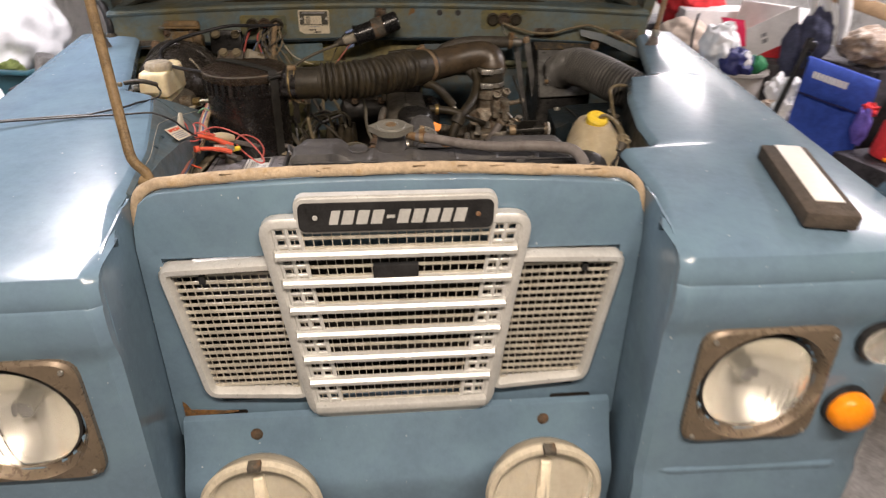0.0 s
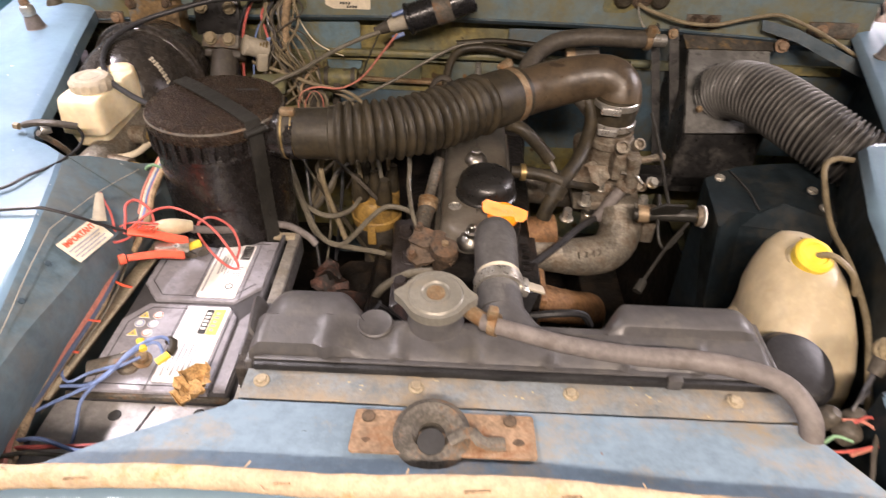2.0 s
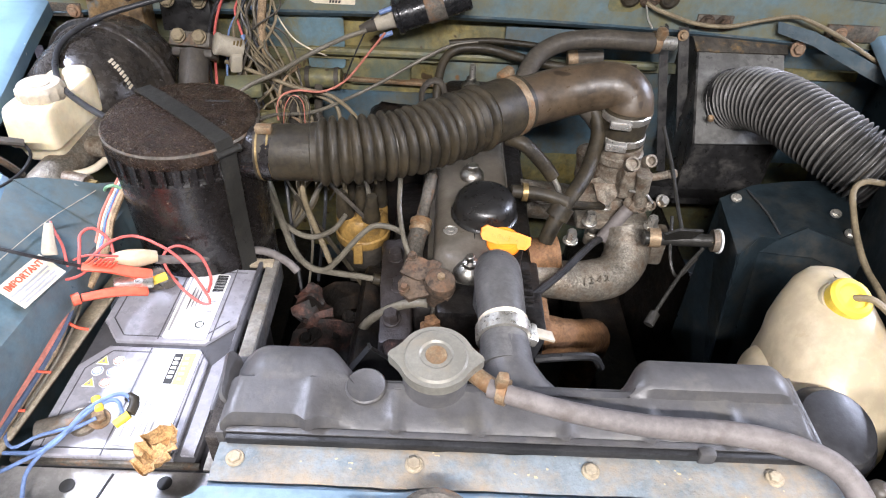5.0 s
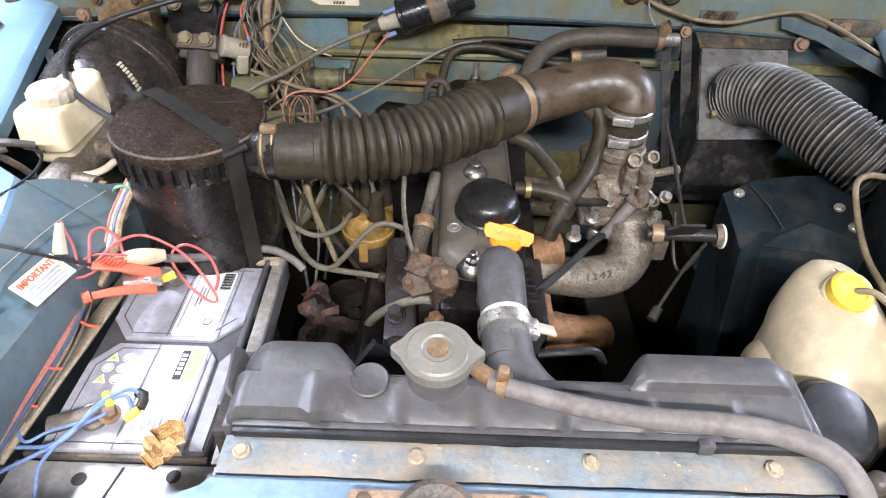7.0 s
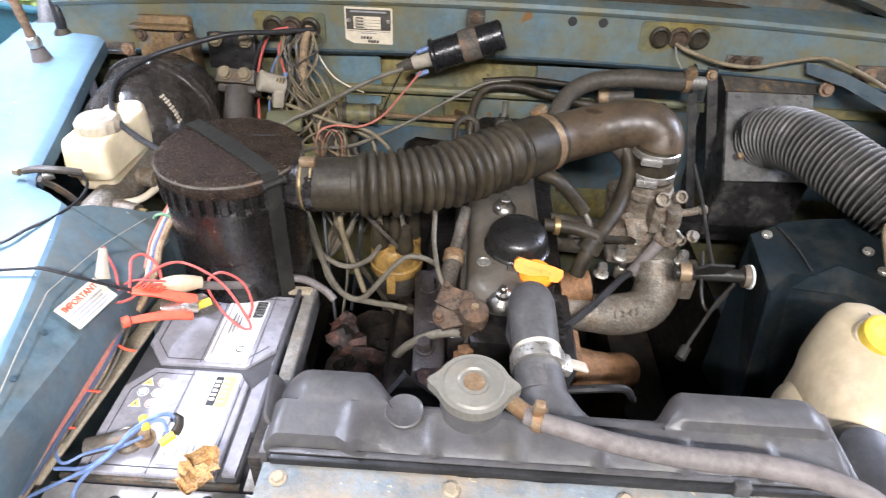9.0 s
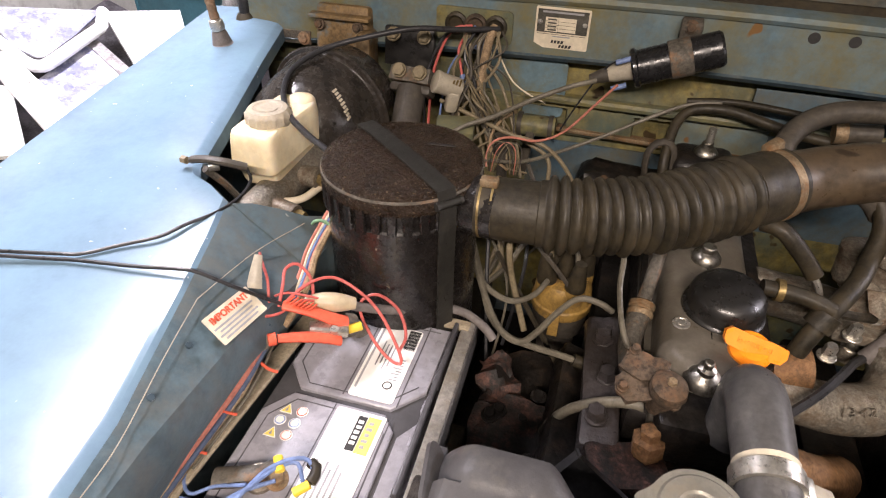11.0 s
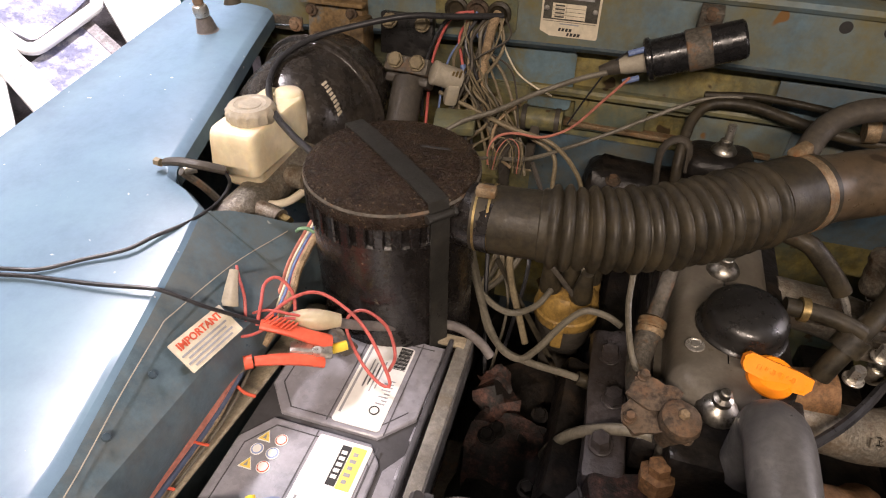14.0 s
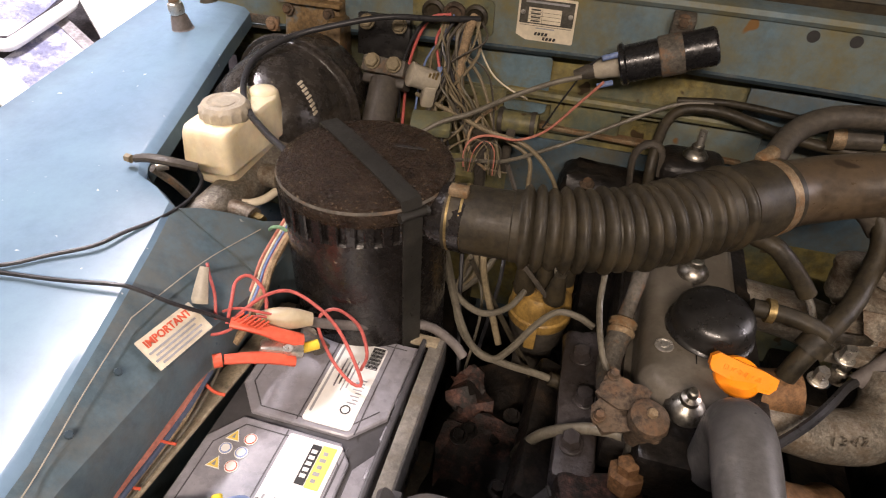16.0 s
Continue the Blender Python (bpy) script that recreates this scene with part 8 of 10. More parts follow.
cable("red_wire", [(-0.329, 0.324, 1.04), (-0.315, 0.351, 1.047), (-0.299, 0.369, 1.043), (-0.273, 0.367, 1.033), (-0.252, 0.358, 1.022), (-0.232, 0.342, 1.006), (-0.224, 0.334, 0.992), (-0.234, 0.335, 0.99), (-0.252, 0.343, 1.0), (-0.272, 0.361, 1.012), (-0.274, 0.37, 1.022), (-0.261, 0.376, 1.027), (-0.239, 0.369, 1.021), (-0.226, 0.353, 1.008), (-0.231, 0.35, 0.99)], 0.0019, WIRE_RED, "thin red wire looping over the battery label", "wire")
cable("red_wire", [(-0.33, 0.322, 1.04), (-0.332, 0.336, 1.052), (-0.339, 0.355, 1.054), (-0.333, 0.366, 1.053), (-0.319, 0.362, 1.043), (-0.312, 0.35, 1.03)], 0.0019, WIRE_RED, "thin red wire loop beside the clamp", "wire")
cable("red_wire", [(-0.338, 0.32, 1.044), (-0.344, 0.333, 1.058), (-0.354, 0.344, 1.066), (-0.36, 0.352, 1.07)], 0.0017, WIRE_RED, "thin red wire to a white plug", "wire")
cable("red_wire", [(-0.352, 0.312, 1.048), (-0.338, 0.306, 1.042), (-0.328, 0.317, 1.037), (-0.315, 0.332, 1.042), (-0.303, 0.345, 1.034)], 0.0017, WIRE_RED, "thin red wire under the clamp", "wire")
cable("red_wire", [(-0.346, 0.325, 1.04), (-0.33, 0.335, 1.045), (-0.31, 0.34, 1.042), (-0.29, 0.352, 1.03)], 0.0015, WIRE_RED, "thin red wire beside the connector", "wire")
single("white_plug", tube(B(), [(-0.353, 0.34, 1.078), (-0.352, 0.331, 1.068), (-0.351, 0.322, 1.056)], lambda k, n: 0.0035 + 0.0035 * k, 10, 0.003, flat=0.7), WHITE_PLASTIC, "small white plastic wire plug", "plug")
single("tan_connector", tube(B(), [(-0.316, 0.343, 1.03), (-0.305, 0.346, 1.032), (-0.29, 0.351, 1.031), (-0.276, 0.359, 1.027)], lambda k, n: 0.0055 + 0.0035 * math.sin(math.pi * k), 14, 0.003), BOTTLE, "translucent tan bullet connector", "connector")
single("yellow_terminal", tube(B(), [(-0.277, 0.338, 1.013), (-0.266, 0.347, 1.013)], 0.0042, 10), YELLOW, "small yellow crimp terminal", "terminal", "crimp terminals")
cable("battery_cable", [(-0.28, 0.362, 1.02), (-0.261, 0.374, 1.011), (-0.241, 0.388, 1.003), (-0.216, 0.405, 0.998), (-0.19, 0.417, 0.989), (-0.168, 0.416, 0.976), (-0.157, 0.412, 0.966)], 0.0048, RUBBER_GREY, "thick grey battery cable", seg=12)
# loom along the left inner panel
cable("red_cable", [(-0.352, 0.44, 1.04), (-0.347, 0.4, 1.034), (-0.341, 0.36, 1.028), (-0.337, 0.315, 1.02), (-0.3375, 0.27, 1.01), (-0.342, 0.23, 1.003), (-0.346, 0.19, 0.998), (-0.35, 0.13, 0.99), (-0.34, 0.08, 0.98)], 0.0046, WIRE_PINK, "faded red cable along the loom")
cable("blue_cable", [(-0.345, 0.44, 1.04), (-0.341, 0.4, 1.034), (-0.336, 0.35, 1.026), (-0.3335, 0.31, 1.017), (-0.3335, 0.27, 1.008), (-0.337, 0.23, 1.0), (-0.341, 0.19, 0.995), (-0.345, 0.14, 0.99)], 0.003, WIRE_NAVY, "thin dusty blue cable along the loom")
cable("wiring_loom", [(-0.348, 0.44, 1.032), (-0.345, 0.407, 1.026), (-0.339, 0.375, 1.022), (-0.336, 0.335, 1.018), (-0.338, 0.31, 1.012), (-0.337, 0.285, 1.006), (-0.335, 0.254, 1.002), (-0.339, 0.234, 0.998), (-0.343, 0.2, 0.994), (-0.347, 0.14, 0.988), (-0.34, 0.09, 0.98)], lambda k, n: 0.0026 + 0.0022 * min(1.0, max(0.0, k * 2.2 - 0.6)), LOOM, "brown cloth-taped wiring loom along the wing", "wiring loom", seg=12)
cable("grey_cable", [(-0.342, 0.44, 1.032), (-0.34, 0.408, 1.025), (-0.335, 0.378, 1.018), (-0.334, 0.324, 1.012), (-0.332, 0.296, 1.004), (-0.331, 0.261, 0.998), (-0.335, 0.228, 0.992), (-0.34, 0.19, 0.987)], 0.0016, WIRE_GREY, "dull grey cable along the loom")
cable("white_cable", [(-0.352, 0.44, 1.034), (-0.35, 0.407, 1.03), (-0.344, 0.378, 1.024)], 0.002, LABEL_OLD, "thin white cable along the loom")
for p in ((-0.346, 0.235, 0.999), (-0.352, 0.2, 0.993), (-0.342, 0.37, 1.02)):
    k = Vector(p)
    single("cable_tie", tube(B(), [k + Vector((-0.011, 0.002, -0.002)), k + Vector((-0.004, 0.0, 0.006)), k + Vector((0.008, -0.001, 0.004)), k + Vector((0.018, 0.002, 0.0))], 0.0012, 6), INK_RED, "rust-red tie round the loom", "cable tie", "cable ties")
single("cable_tie", tube(B(), [(-0.338, 0.288, 1.008), (-0.326, 0.284, 1.004), (-0.318, 0.286, 1.0)], 0.0014, 6), INK_RED, "rust-red tie round the loom", "cable tie", "cable ties")
single("loom_clip", tube(B(), [(-0.336, 0.305, 1.02), (-0.34, 0.295, 1.014)], 0.0085, 14, 0.003), ALLOY, "grey metal loom clip", "clip")
for k, (m, r) in enumerate(((WIRE_PINK, 0.0022), (LABEL_OLD, 0.0016), (WIRE_BLUE, 0.0016), (WIRE_RED, 0.0018), (LOOM, 0.0045))):
    e = 0.0028 * (k - 2)
    cable("loom_strand", [(-0.337 + e, 0.47, 1.058), (-0.334 + e * 1.2, 0.44, 1.056 + 0.3 * e), (-0.334 + e, 0.415, 1.051), (-0.333 + e * 0.8, 0.39, 1.045 - 0.4 * e), (-0.33 + e, 0.37, 1.037), (-0.331 + e, 0.348, 1.026), (-0.336 + e, 0.325, 1.014)], r, m, "loom strand beside the air cleaner", "wire", "loom strands", seg=7)
GREEN_TIE = material("faded_green_twist_tie", (0.2, 0.36, 0.22), 0.6, vary=0.2, scale=40, bump=0.1)
single("twist_tie", tube(B(), [(-0.348, 0.428, 1.053), (-0.342, 0.424, 1.06), (-0.334, 0.424, 1.062), (-0.327, 0.428, 1.055), (-0.321, 0.433, 1.06)], 0.0017, 6), GREEN_TIE, "faded green twist tie round the loom", "cable tie")
# blue wires at the earth terminal
cable("blue_wire", [(-0.36, 0.125, 0.985), (-0.337, 0.145, 0.987), (-0.315, 0.156, 0.993), (-0.291, 0.169, 1.001), (-0.278, 0.192, 1.008), (-0.265, 0.204, 1.011), (-0.253, 0.209, 1.011), (-0.246, 0.205, 1.006), (-0.248, 0.194, 1.0)], 0.0021, WIRE_BLUE, "thin blue wire to the battery terminal", "wire")
cable("blue_wire", [(-0.308, 0.118, 0.968), (-0.309, 0.134, 0.974), (-0.309, 0.15, 0.987), (-0.299, 0.164, 0.997), (-0.282, 0.181, 1.006), (-0.271, 0.198, 1.008), (-0.26, 0.208, 1.004), (-0.25, 0.196, 1.0)], 0.0021, WIRE_BLUE, "thin blue wire over the battery edge", "wire")
cable("blue_wire", [(-0.29, 0.185, 0.997), (-0.315, 0.181, 0.99), (-0.33, 0.172, 0.987), (-0.342, 0.182, 0.987), (-0.346, 0.2, 0.99), (-0.35, 0.224, 0.99)], 0.0018, WIRE_BLUE, "thin pale blue wire loop", "wire")
cable("blue_wire", [(-0.335, 0.167, 0.987), (-0.307, 0.167, 0.992), (-0.289, 0.18, 0.998), (-0.269, 0.191, 1.003)], 0.0021, WIRE_BLUE, "thin blue wire across the terminal", "wire")
single("yellow_terminal", tube(B(), [(-0.274, 0.206, 1.009), (-0.268, 0.197, 1.006)], 0.0036, 10), YELLOW, "small yellow crimp terminal", "terminal", "crimp terminals")
single("yellow_terminal", tube(B(), [(-0.253, 0.187, 1.001), (-0.244, 0.195, 1.004)], 0.0036, 10), YELLOW, "small yellow crimp terminal", "terminal", "crimp terminals")
single("terminal_sleeve", tube(B(), [(-0.244, 0.196, 1.004), (-0.243, 0.206, 1.006), (-0.25, 0.21, 1.006)], 0.0042, 10), RUBBER, "black cable sleeve at the terminal", "sleeve")
for pts, m in (([(-0.36, 0.1, 0.985), (-0.335, 0.105, 0.985), (-0.3, 0.108, 0.985), (-0.26, 0.112, 0.985)], WIRE_RED), ([(-0.358, 0.092, 0.985), (-0.33, 0.098, 0.988), (-0.295, 0.1, 0.984), (-0.255, 0.1, 0.984)], WIRE_GREY),
               ([(-0.355, 0.108, 0.984), (-0.325, 0.112, 0.988), (-0.29, 0.104, 0.986), (-0.26, 0.106, 0.984)], WIRE_BLUE)):
    cable("front_wire", pts, 0.0024, m, "thin wire behind the front panel", "wire", "front wires")

# wires on the bulkhead
cable("black_cable", [(-0.24, 0.762, 1.152), (-0.29, 0.73, 1.156), (-0.334, 0.705, 1.16), (-0.384, 0.682, 1.152), (-0.428, 0.655, 1.142), (-0.45, 0.615, 1.132), (-0.444, 0.572, 1.122), (-0.415, 0.525, 1.117), (-0.372, 0.484, 1.118), (-0.335, 0.455, 1.12)], 0.0044, WIRE_BLACK, "thick black cable looping over the brake servo", seg=12)
cable("red_wire", [(-0.276, 0.765, 1.152), (-0.3, 0.755, 1.146), (-0.318, 0.745, 1.105), (-0.32, 0.728, 1.068), (-0.314, 0.7, 1.045), (-0.31, 0.68, 1.02)], 0.0024, WIRE_RED, "thin red wire from the grommet", "wire")
cable("black_wire", [(-0.282, 0.762, 1.15), (-0.306, 0.75, 1.142), (-0.324, 0.74, 1.105), (-0.327, 0.724, 1.068), (-0.32, 0.7, 1.04)], 0.0028, WIRE_BLACK, "black wire from the grommet", "wire")
cable("red_wire", [(-0.276, 0.765, 1.15), (-0.287, 0.745, 1.13), (-0.283, 0.738, 1.11), (-0.279, 0.733, 1.098)], 0.0022, WIRE_RED, "short red wire to a blue terminal", "wire")
single("blue_terminal", tube(B(), [(-0.279, 0.733, 1.099), (-0.276, 0.73, 1.09), (-0.272, 0.728, 1.078)], 0.0036, 8), WIRE_BLUE, "blue insulated crimp terminal on a wire", "terminal", "blue terminals")
single("blue_terminal", tube(B(), [(-0.268, 0.755, 1.13), (-0.255, 0.752, 1.122)], 0.0036, 8), WIRE_BLUE, "blue insulated crimp terminal on a wire", "terminal", "blue terminals")
cable("blue_wire", [(-0.272, 0.765, 1.152), (-0.281, 0.748, 1.13), (-0.297, 0.738, 1.104), (-0.303, 0.728, 1.071), (-0.301, 0.705, 1.045)], 0.0018, WIRE_BLUE, "thin blue wire from the grommet", "wire")
cable("white_wire", [(-0.244, 0.765, 1.14), (-0.241, 0.762, 1.13), (-0.231, 0.758, 1.109), (-0.215, 0.753, 1.089), (-0.192, 0.748, 1.077), (-0.17, 0.745, 1.07)], 0.0014, LABEL_OLD, "thin cream wire hanging from the bulkhead", "wire")
cable("grey_loom", [(-0.247, 0.766, 1.152), (-0.25, 0.748, 1.14), (-0.255, 0.738, 1.1), (-0.25, 0.732, 1.06), (-0.235, 0.72, 1.02), (-0.22, 0.7, 0.99)], 0.0065, LOOM, "dusty taped loom from the bulkhead grommet", "wiring loom", seg=10)
cable("grey_loom", [(-0.262, 0.745, 1.115), (-0.263, 0.735, 1.08), (-0.25, 0.72, 1.05), (-0.225, 0.705, 1.02)], 0.004, WIRE_GREY, "dusty grey loom branch", "wiring loom")
cable("pink_wire", [(-0.085, 0.715, 1.118), (-0.107, 0.71, 1.091), (-0.138, 0.7, 1.056), (-0.169, 0.69, 1.043), (-0.2, 0.682, 1.047), (-0.219, 0.672, 1.044), (-0.226, 0.664, 1.03), (-0.224, 0.656, 1.015)], 0.002, WIRE_PINK, "faded red wire from the coil", "wire")
cable("coil_lead", [(-0.11, 0.72, 1.118), (-0.14, 0.715, 1.108), (-0.181, 0.7, 1.092), (-0.227, 0.69, 1.067), (-0.265, 0.678, 1.052), (-0.295, 0.655, 1.03), (-0.305, 0.63, 1.0)], 0.004, WIRE_GREY, "dusty high-tension lead from the coil", "ignition lead")
cable("tan_cable", [(0.04, 0.757, 1.095), (-0.001, 0.752, 1.088), (-0.048, 0.74, 1.066), (-0.095, 0.73, 1.04), (-0.142, 0.71, 1.022), (-0.185, 0.68, 1.016), (-0.235, 0.655, 1.022), (-0.265, 0.63, 1.01), (-0.28, 0.6, 0.98)], 0.0032, WIRE_GREY, "dusty grey cable drooping along the bulkhead")
cable("tan_cable", [(-0.304, 0.72, 1.066), (-0.257, 0.71, 1.055), (-0.209, 0.7, 1.043), (-0.156, 0.7, 1.03), (-0.12, 0.7, 0.99), (-0.11, 0.69, 0.95)], 0.0036, WIRE_TAN, "dusty tan cable crossing the bay")
cable("tan_cable", [(-0.287, 0.74, 1.068), (-0.24, 0.73, 1.042), (-0.191, 0.72, 1.026), (-0.155, 0.71, 1.01), (-0.15, 0.7, 0.97)], 0.0036, WIRE_TAN, "dusty tan cable behind the air cleaner")
cable("black_wire", [(-0.085, 0.72, 1.148), (-0.103, 0.728, 1.13), (-0.126, 0.738, 1.084), (-0.147, 0.745, 1.036)], 0.0014, WIRE_BLACK, "thin black wire from the coil", "wire")
for i in range(5):
    dx = 0.005 * i
    cable("coiled_wire", [(-0.222 + dx * 0.4, 0.655, 1.01), (-0.224 + dx, 0.66, 1.035), (-0.212 + dx, 0.662, 1.05), (-0.198 + dx * 0.8, 0.66, 1.04), (-0.194 + dx * 0.5, 0.655, 1.01)], 0.0009, (WIRE_TAN, RUBBER_BROWN, WIRE_PINK)[i % 3], "thin loose coiled wire", "wire", "coiled wires", seg=6)
for i in range(16):
    x0, x1 = random.uniform(-0.285, -0.235), random.uniform(-0.31, -0.2)
    y0 = 0.757 - random.uniform(0, 0.01)
    z1 = random.uniform(0.985, 1.04)
    cable("bundle_wire", [(x0, y0 + 0.006, 1.15), (x0 + random.uniform(-0.012, 0.012), y0 - 0.012, random.uniform(1.115, 1.135)), ((x0 + x1) / 2 + random.uniform(-0.016, 0.016), y0 - random.uniform(0.015, 0.035), random.uniform(1.065, 1.1)), (x1, y0 - random.uniform(0.03, 0.06), z1), (x1 + random.uniform(-0.02, 0.02), y0 - 0.07, z1 - 0.04)],
          random.choice((0.0016, 0.002, 0.0026)), random.choice((WIRE_GREY, WIRE_TAN, RUBBER_BROWN, WIRE_BLACK, RUBBER_BROWN, WIRE_TAN, WIRE_GREY)), "dusty thin wire hanging from the bulkhead grommets", "wire", "bulkhead wires", seg=6)
for i in range(6):
    x0, x1 = random.uniform(-0.2, -0.14), random.uniform(-0.19, -0.06)
    y0 = random.uniform(0.5, 0.68)
    cable("loom_wire", [(x0, y0, random.uniform(0.95, 1.02)), ((x0 + x1) / 2 + random.uniform(-0.03, 0.03), y0 - random.uniform(0.0, 0.04), random.uniform(0.88, 0.96)), (x1, y0 - random.uniform(0.02, 0.09), random.uniform(0.84, 0.9))],
          random.choice((0.0022, 0.003, 0.004)), random.choice((WIRE_GREY, RUBBER_BROWN, RUBBER, WIRE_BLACK)), "dusty wire behind the distributor", "cable", "loom wires", seg=6)
for i in range(12):
    a, x0 = random.uniform(0, math.tau), random.uniform(-0.27, -0.2)
    pts, z = [], random.uniform(1.06, 1.1)
    for k in range(7):
        pts.append((x0 + 0.02 * math.cos(a + k * 0.9) + 0.006 * k * math.cos(a), 0.725 - 0.006 * k + 0.012 * math.sin(a + k * 1.1), z - 0.012 * k + 0.008 * math.sin(a * 2 + k)))
    cable("tangled_wire", pts, random.choice((0.0013, 0.0018, 0.0024)), random.choice((WIRE_TAN, RUBBER_BROWN, LOOM, WIRE_GREY, RUBBER_BROWN)), "dust-caked curled wire in the bulkhead tangle", "wire", "bulkhead wires", seg=6)
cable("brake_pipe", [(0.262, 0.766, 1.155), (0.275, 0.757, 1.15), (0.295, 0.752, 1.145), (0.33, 0.75, 1.136), (0.372, 0.748, 1.135), (0.414, 0.748, 1.145), (0.455, 0.748, 1.152), (0.48, 0.742, 1.147), (0.52, 0.735, 1.132), (0.575, 0.715, 1.106)], 0.0036, WIRE_TAN, "dusty tan cable clipped along the bulkhead")
cable("hooked_wire", [(0.262, 0.765, 1.152), (0.264, 0.752, 1.14), (0.27, 0.742, 1.13)], 0.0016, ZINC, "short steel hooked wire", "wire")
cable("washer_tube", [(0.47, 0.452, 1.086), (0.45, 0.45, 1.088), (0.434, 0.452, 1.088), (0.42, 0.444, 1.082), (0.416, 0.42, 1.066), (0.409, 0.386, 1.056), (0.402, 0.352, 1.053), (0.395, 0.315, 1.056), (0.392, 0.28, 1.05), (0.392, 0.24, 1.03), (0.386, 0.2, 1.0), (0.375, 0.16, 0.98)], 0.0042, WIRE_TAN, "dusty tan washer tube looping round the bottle", "tube", seg=10)
rb = thing("bulb_holder", (0.345, 0.155, 1.05), "tan rubber lamp holder with splayed contacts in the wing notch", "lamp holder")
part("base", tube(B(), [(0.342, 0.156, 1.062), (0.345, 0.159, 1.067), (0.348, 0.162, 1.072)], lambda k, n: 0.0055 + 0.0025 * k, 14, 0.003), RUBBER_BROWN, rb)
for dx, dy, dz in ((-0.006, 0.006, 0.008), (0.001, 0.008, 0.01), (0.007, 0.004, 0.009), (0.01, -0.002, 0.005)):
    part("contact", tube(B(), [(0.348 + dx * 0.4, 0.162 + dy * 0.3, 1.071), (0.348 + dx, 0.163 + dy * 0.8, 1.073 + dz * 0.6), (0.348 + dx * 0.8, 0.164 + dy, 1.073 + dz), (0.348 + dx * 0.4, 0.166 + dy, 1.073 + dz * 1.1)], lambda k, n: 0.004 - 0.001 * k, 8, 0.002, flat=0.6), WIRE_TAN, rb)
part("lead", tube(B(), [(0.342, 0.156, 1.062), (0.336, 0.148, 1.054), (0.33, 0.14, 1.046)], 0.0022, 8), WIRE_BLACK, rb)
sw = thing("loose_connector", (0.315, 0.12, 1.0), "dusty brown loose connectors with red and green wires", "connector")
for a_, b_, r_ in (((0.303, 0.134, 1.028), (0.309, 0.131, 1.044), 0.0085), ((0.312, 0.122, 1.026), (0.321, 0.12, 1.041), 0.0095), ((0.32, 0.134, 1.03), (0.33, 0.131, 1.043), 0.0075)):
    part("body", lathe(B(), [(r_ * 0.7, 0), (r_, 0.003), (r_, 0.014), (r_ * 0.8, 0.017), (r_ * 0.5, 0.019), (0, 0.019)], a_, Vector(b_) - Vector(a_), 12), RUBBER_BROWN, sw)
for pts, r_, m in (([(0.318, 0.122, 1.043), (0.331, 0.126, 1.047), (0.341, 0.121, 1.044), (0.338, 0.11, 1.039), (0.322, 0.105, 1.036), (0.305, 0.103, 1.034), (0.291, 0.104, 1.032)], 0.0013, WIRE_RED),
                   ([(0.312, 0.126, 1.042), (0.326, 0.124, 1.044), (0.335, 0.116, 1.041), (0.33, 0.107, 1.037), (0.31, 0.1, 1.034)], 0.0014, WIRE_PINK),
                   ([(0.295, 0.11, 1.034), (0.304, 0.114, 1.038), (0.316, 0.111, 1.036)], 0.0013, GREEN_TIE),
                   ([(0.334, 0.114, 1.041), (0.328, 0.103, 1.036), (0.324, 0.09, 1.028), (0.32, 0.076, 1.018), (0.318, 0.055, 1.008)], 0.002, RUBBER_BROWN),
                   ([(0.322, 0.133, 1.045), (0.328, 0.139, 1.052), (0.336, 0.143, 1.056)], 0.0013, WIRE_BLACK)):
    part("wire", tube(B(), pts, r_, 8), m, sw)

# sticker on the inner panel
st = thing("warning_sticker", (-0.345, 0.28, 1.05), "white warning sticker with red and grey print", "sticker")
s0, sx, sy = Vector((-0.3435, 0.282, 1.0625)), Vector((0.003, 0.052, -0.009)), Vector((-0.019, 0.009, 0.015))
part("sheet", slab(B(), rounded(0.056, 0.026, 0.001), s0, sx, sy, 0.0008), LABEL_OLD, st)
nn = sx.cross(sy).normalized()
part("heading", letters("IMPORTANT", 0.0082, s0 + nn * 0.0011 + sy.normalized() * 0.007 - sx.normalized() * 0.002, sx, sy, 0.0002, bold=0.0002), INK_RED, st)
f = Matrix((sx.normalized(), (sy - sx * sy.dot(sx) / sx.dot(sx)).normalized(), nn)).transposed()
for i in range(4):
    bm = B()
    for v in bmesh.ops.create_cube(bm, size=1.0)["verts"]:
        v.co = s0 + f @ Vector((v.co.x * (0.048 - 0.007 * (i % 2)) - 0.002, v.co.y * 0.0016 + 0.0005 - 0.0034 * i, v.co.z * 0.0004 + 0.001))
    part("print_bar", bm, INK_GREY, st)

# studs and mirror arm on the wing tops
def wing_stud(s):
    t_ = thing("bonnet_stop", (s * 0.585, 0.675, 1.12), "rusty threaded mirror stud on a grey rubber cone", "stud", "wing studs")
    b0 = Vector((s * 0.585, 0.675, wing_z(0.675)))
    part("cone", lathe(B(), [(0.0155, 0), (0.0155, 0.002), (0.0125, 0.004), (0.0095, 0.018), (0.0075, 0.02)], b0, (0.1 * s, -0.05, 1), 20), RUBBER_GREY, t_)
    part("ball", lathe(B(), [(0.003, 0.018), (0.0085, 0.021), (0.0095, 0.027), (0.0085, 0.033), (0.004, 0.036)], b0, (0.1 * s, -0.05, 1), 18), ZINC, t_)
    part("stem", lathe(B(), [(0.005, 0.034), (0.0062, 0.036)] + [(0.0062 - 0.0008 * (i % 2), 0.04 + 0.004 * i) for i in range(16)] + [(0.005, 0.11)], b0, (0.1 * s, -0.05, 1), 12), RUST_LIGHT, t_)


wing_stud(-1)
wing_stud(1)
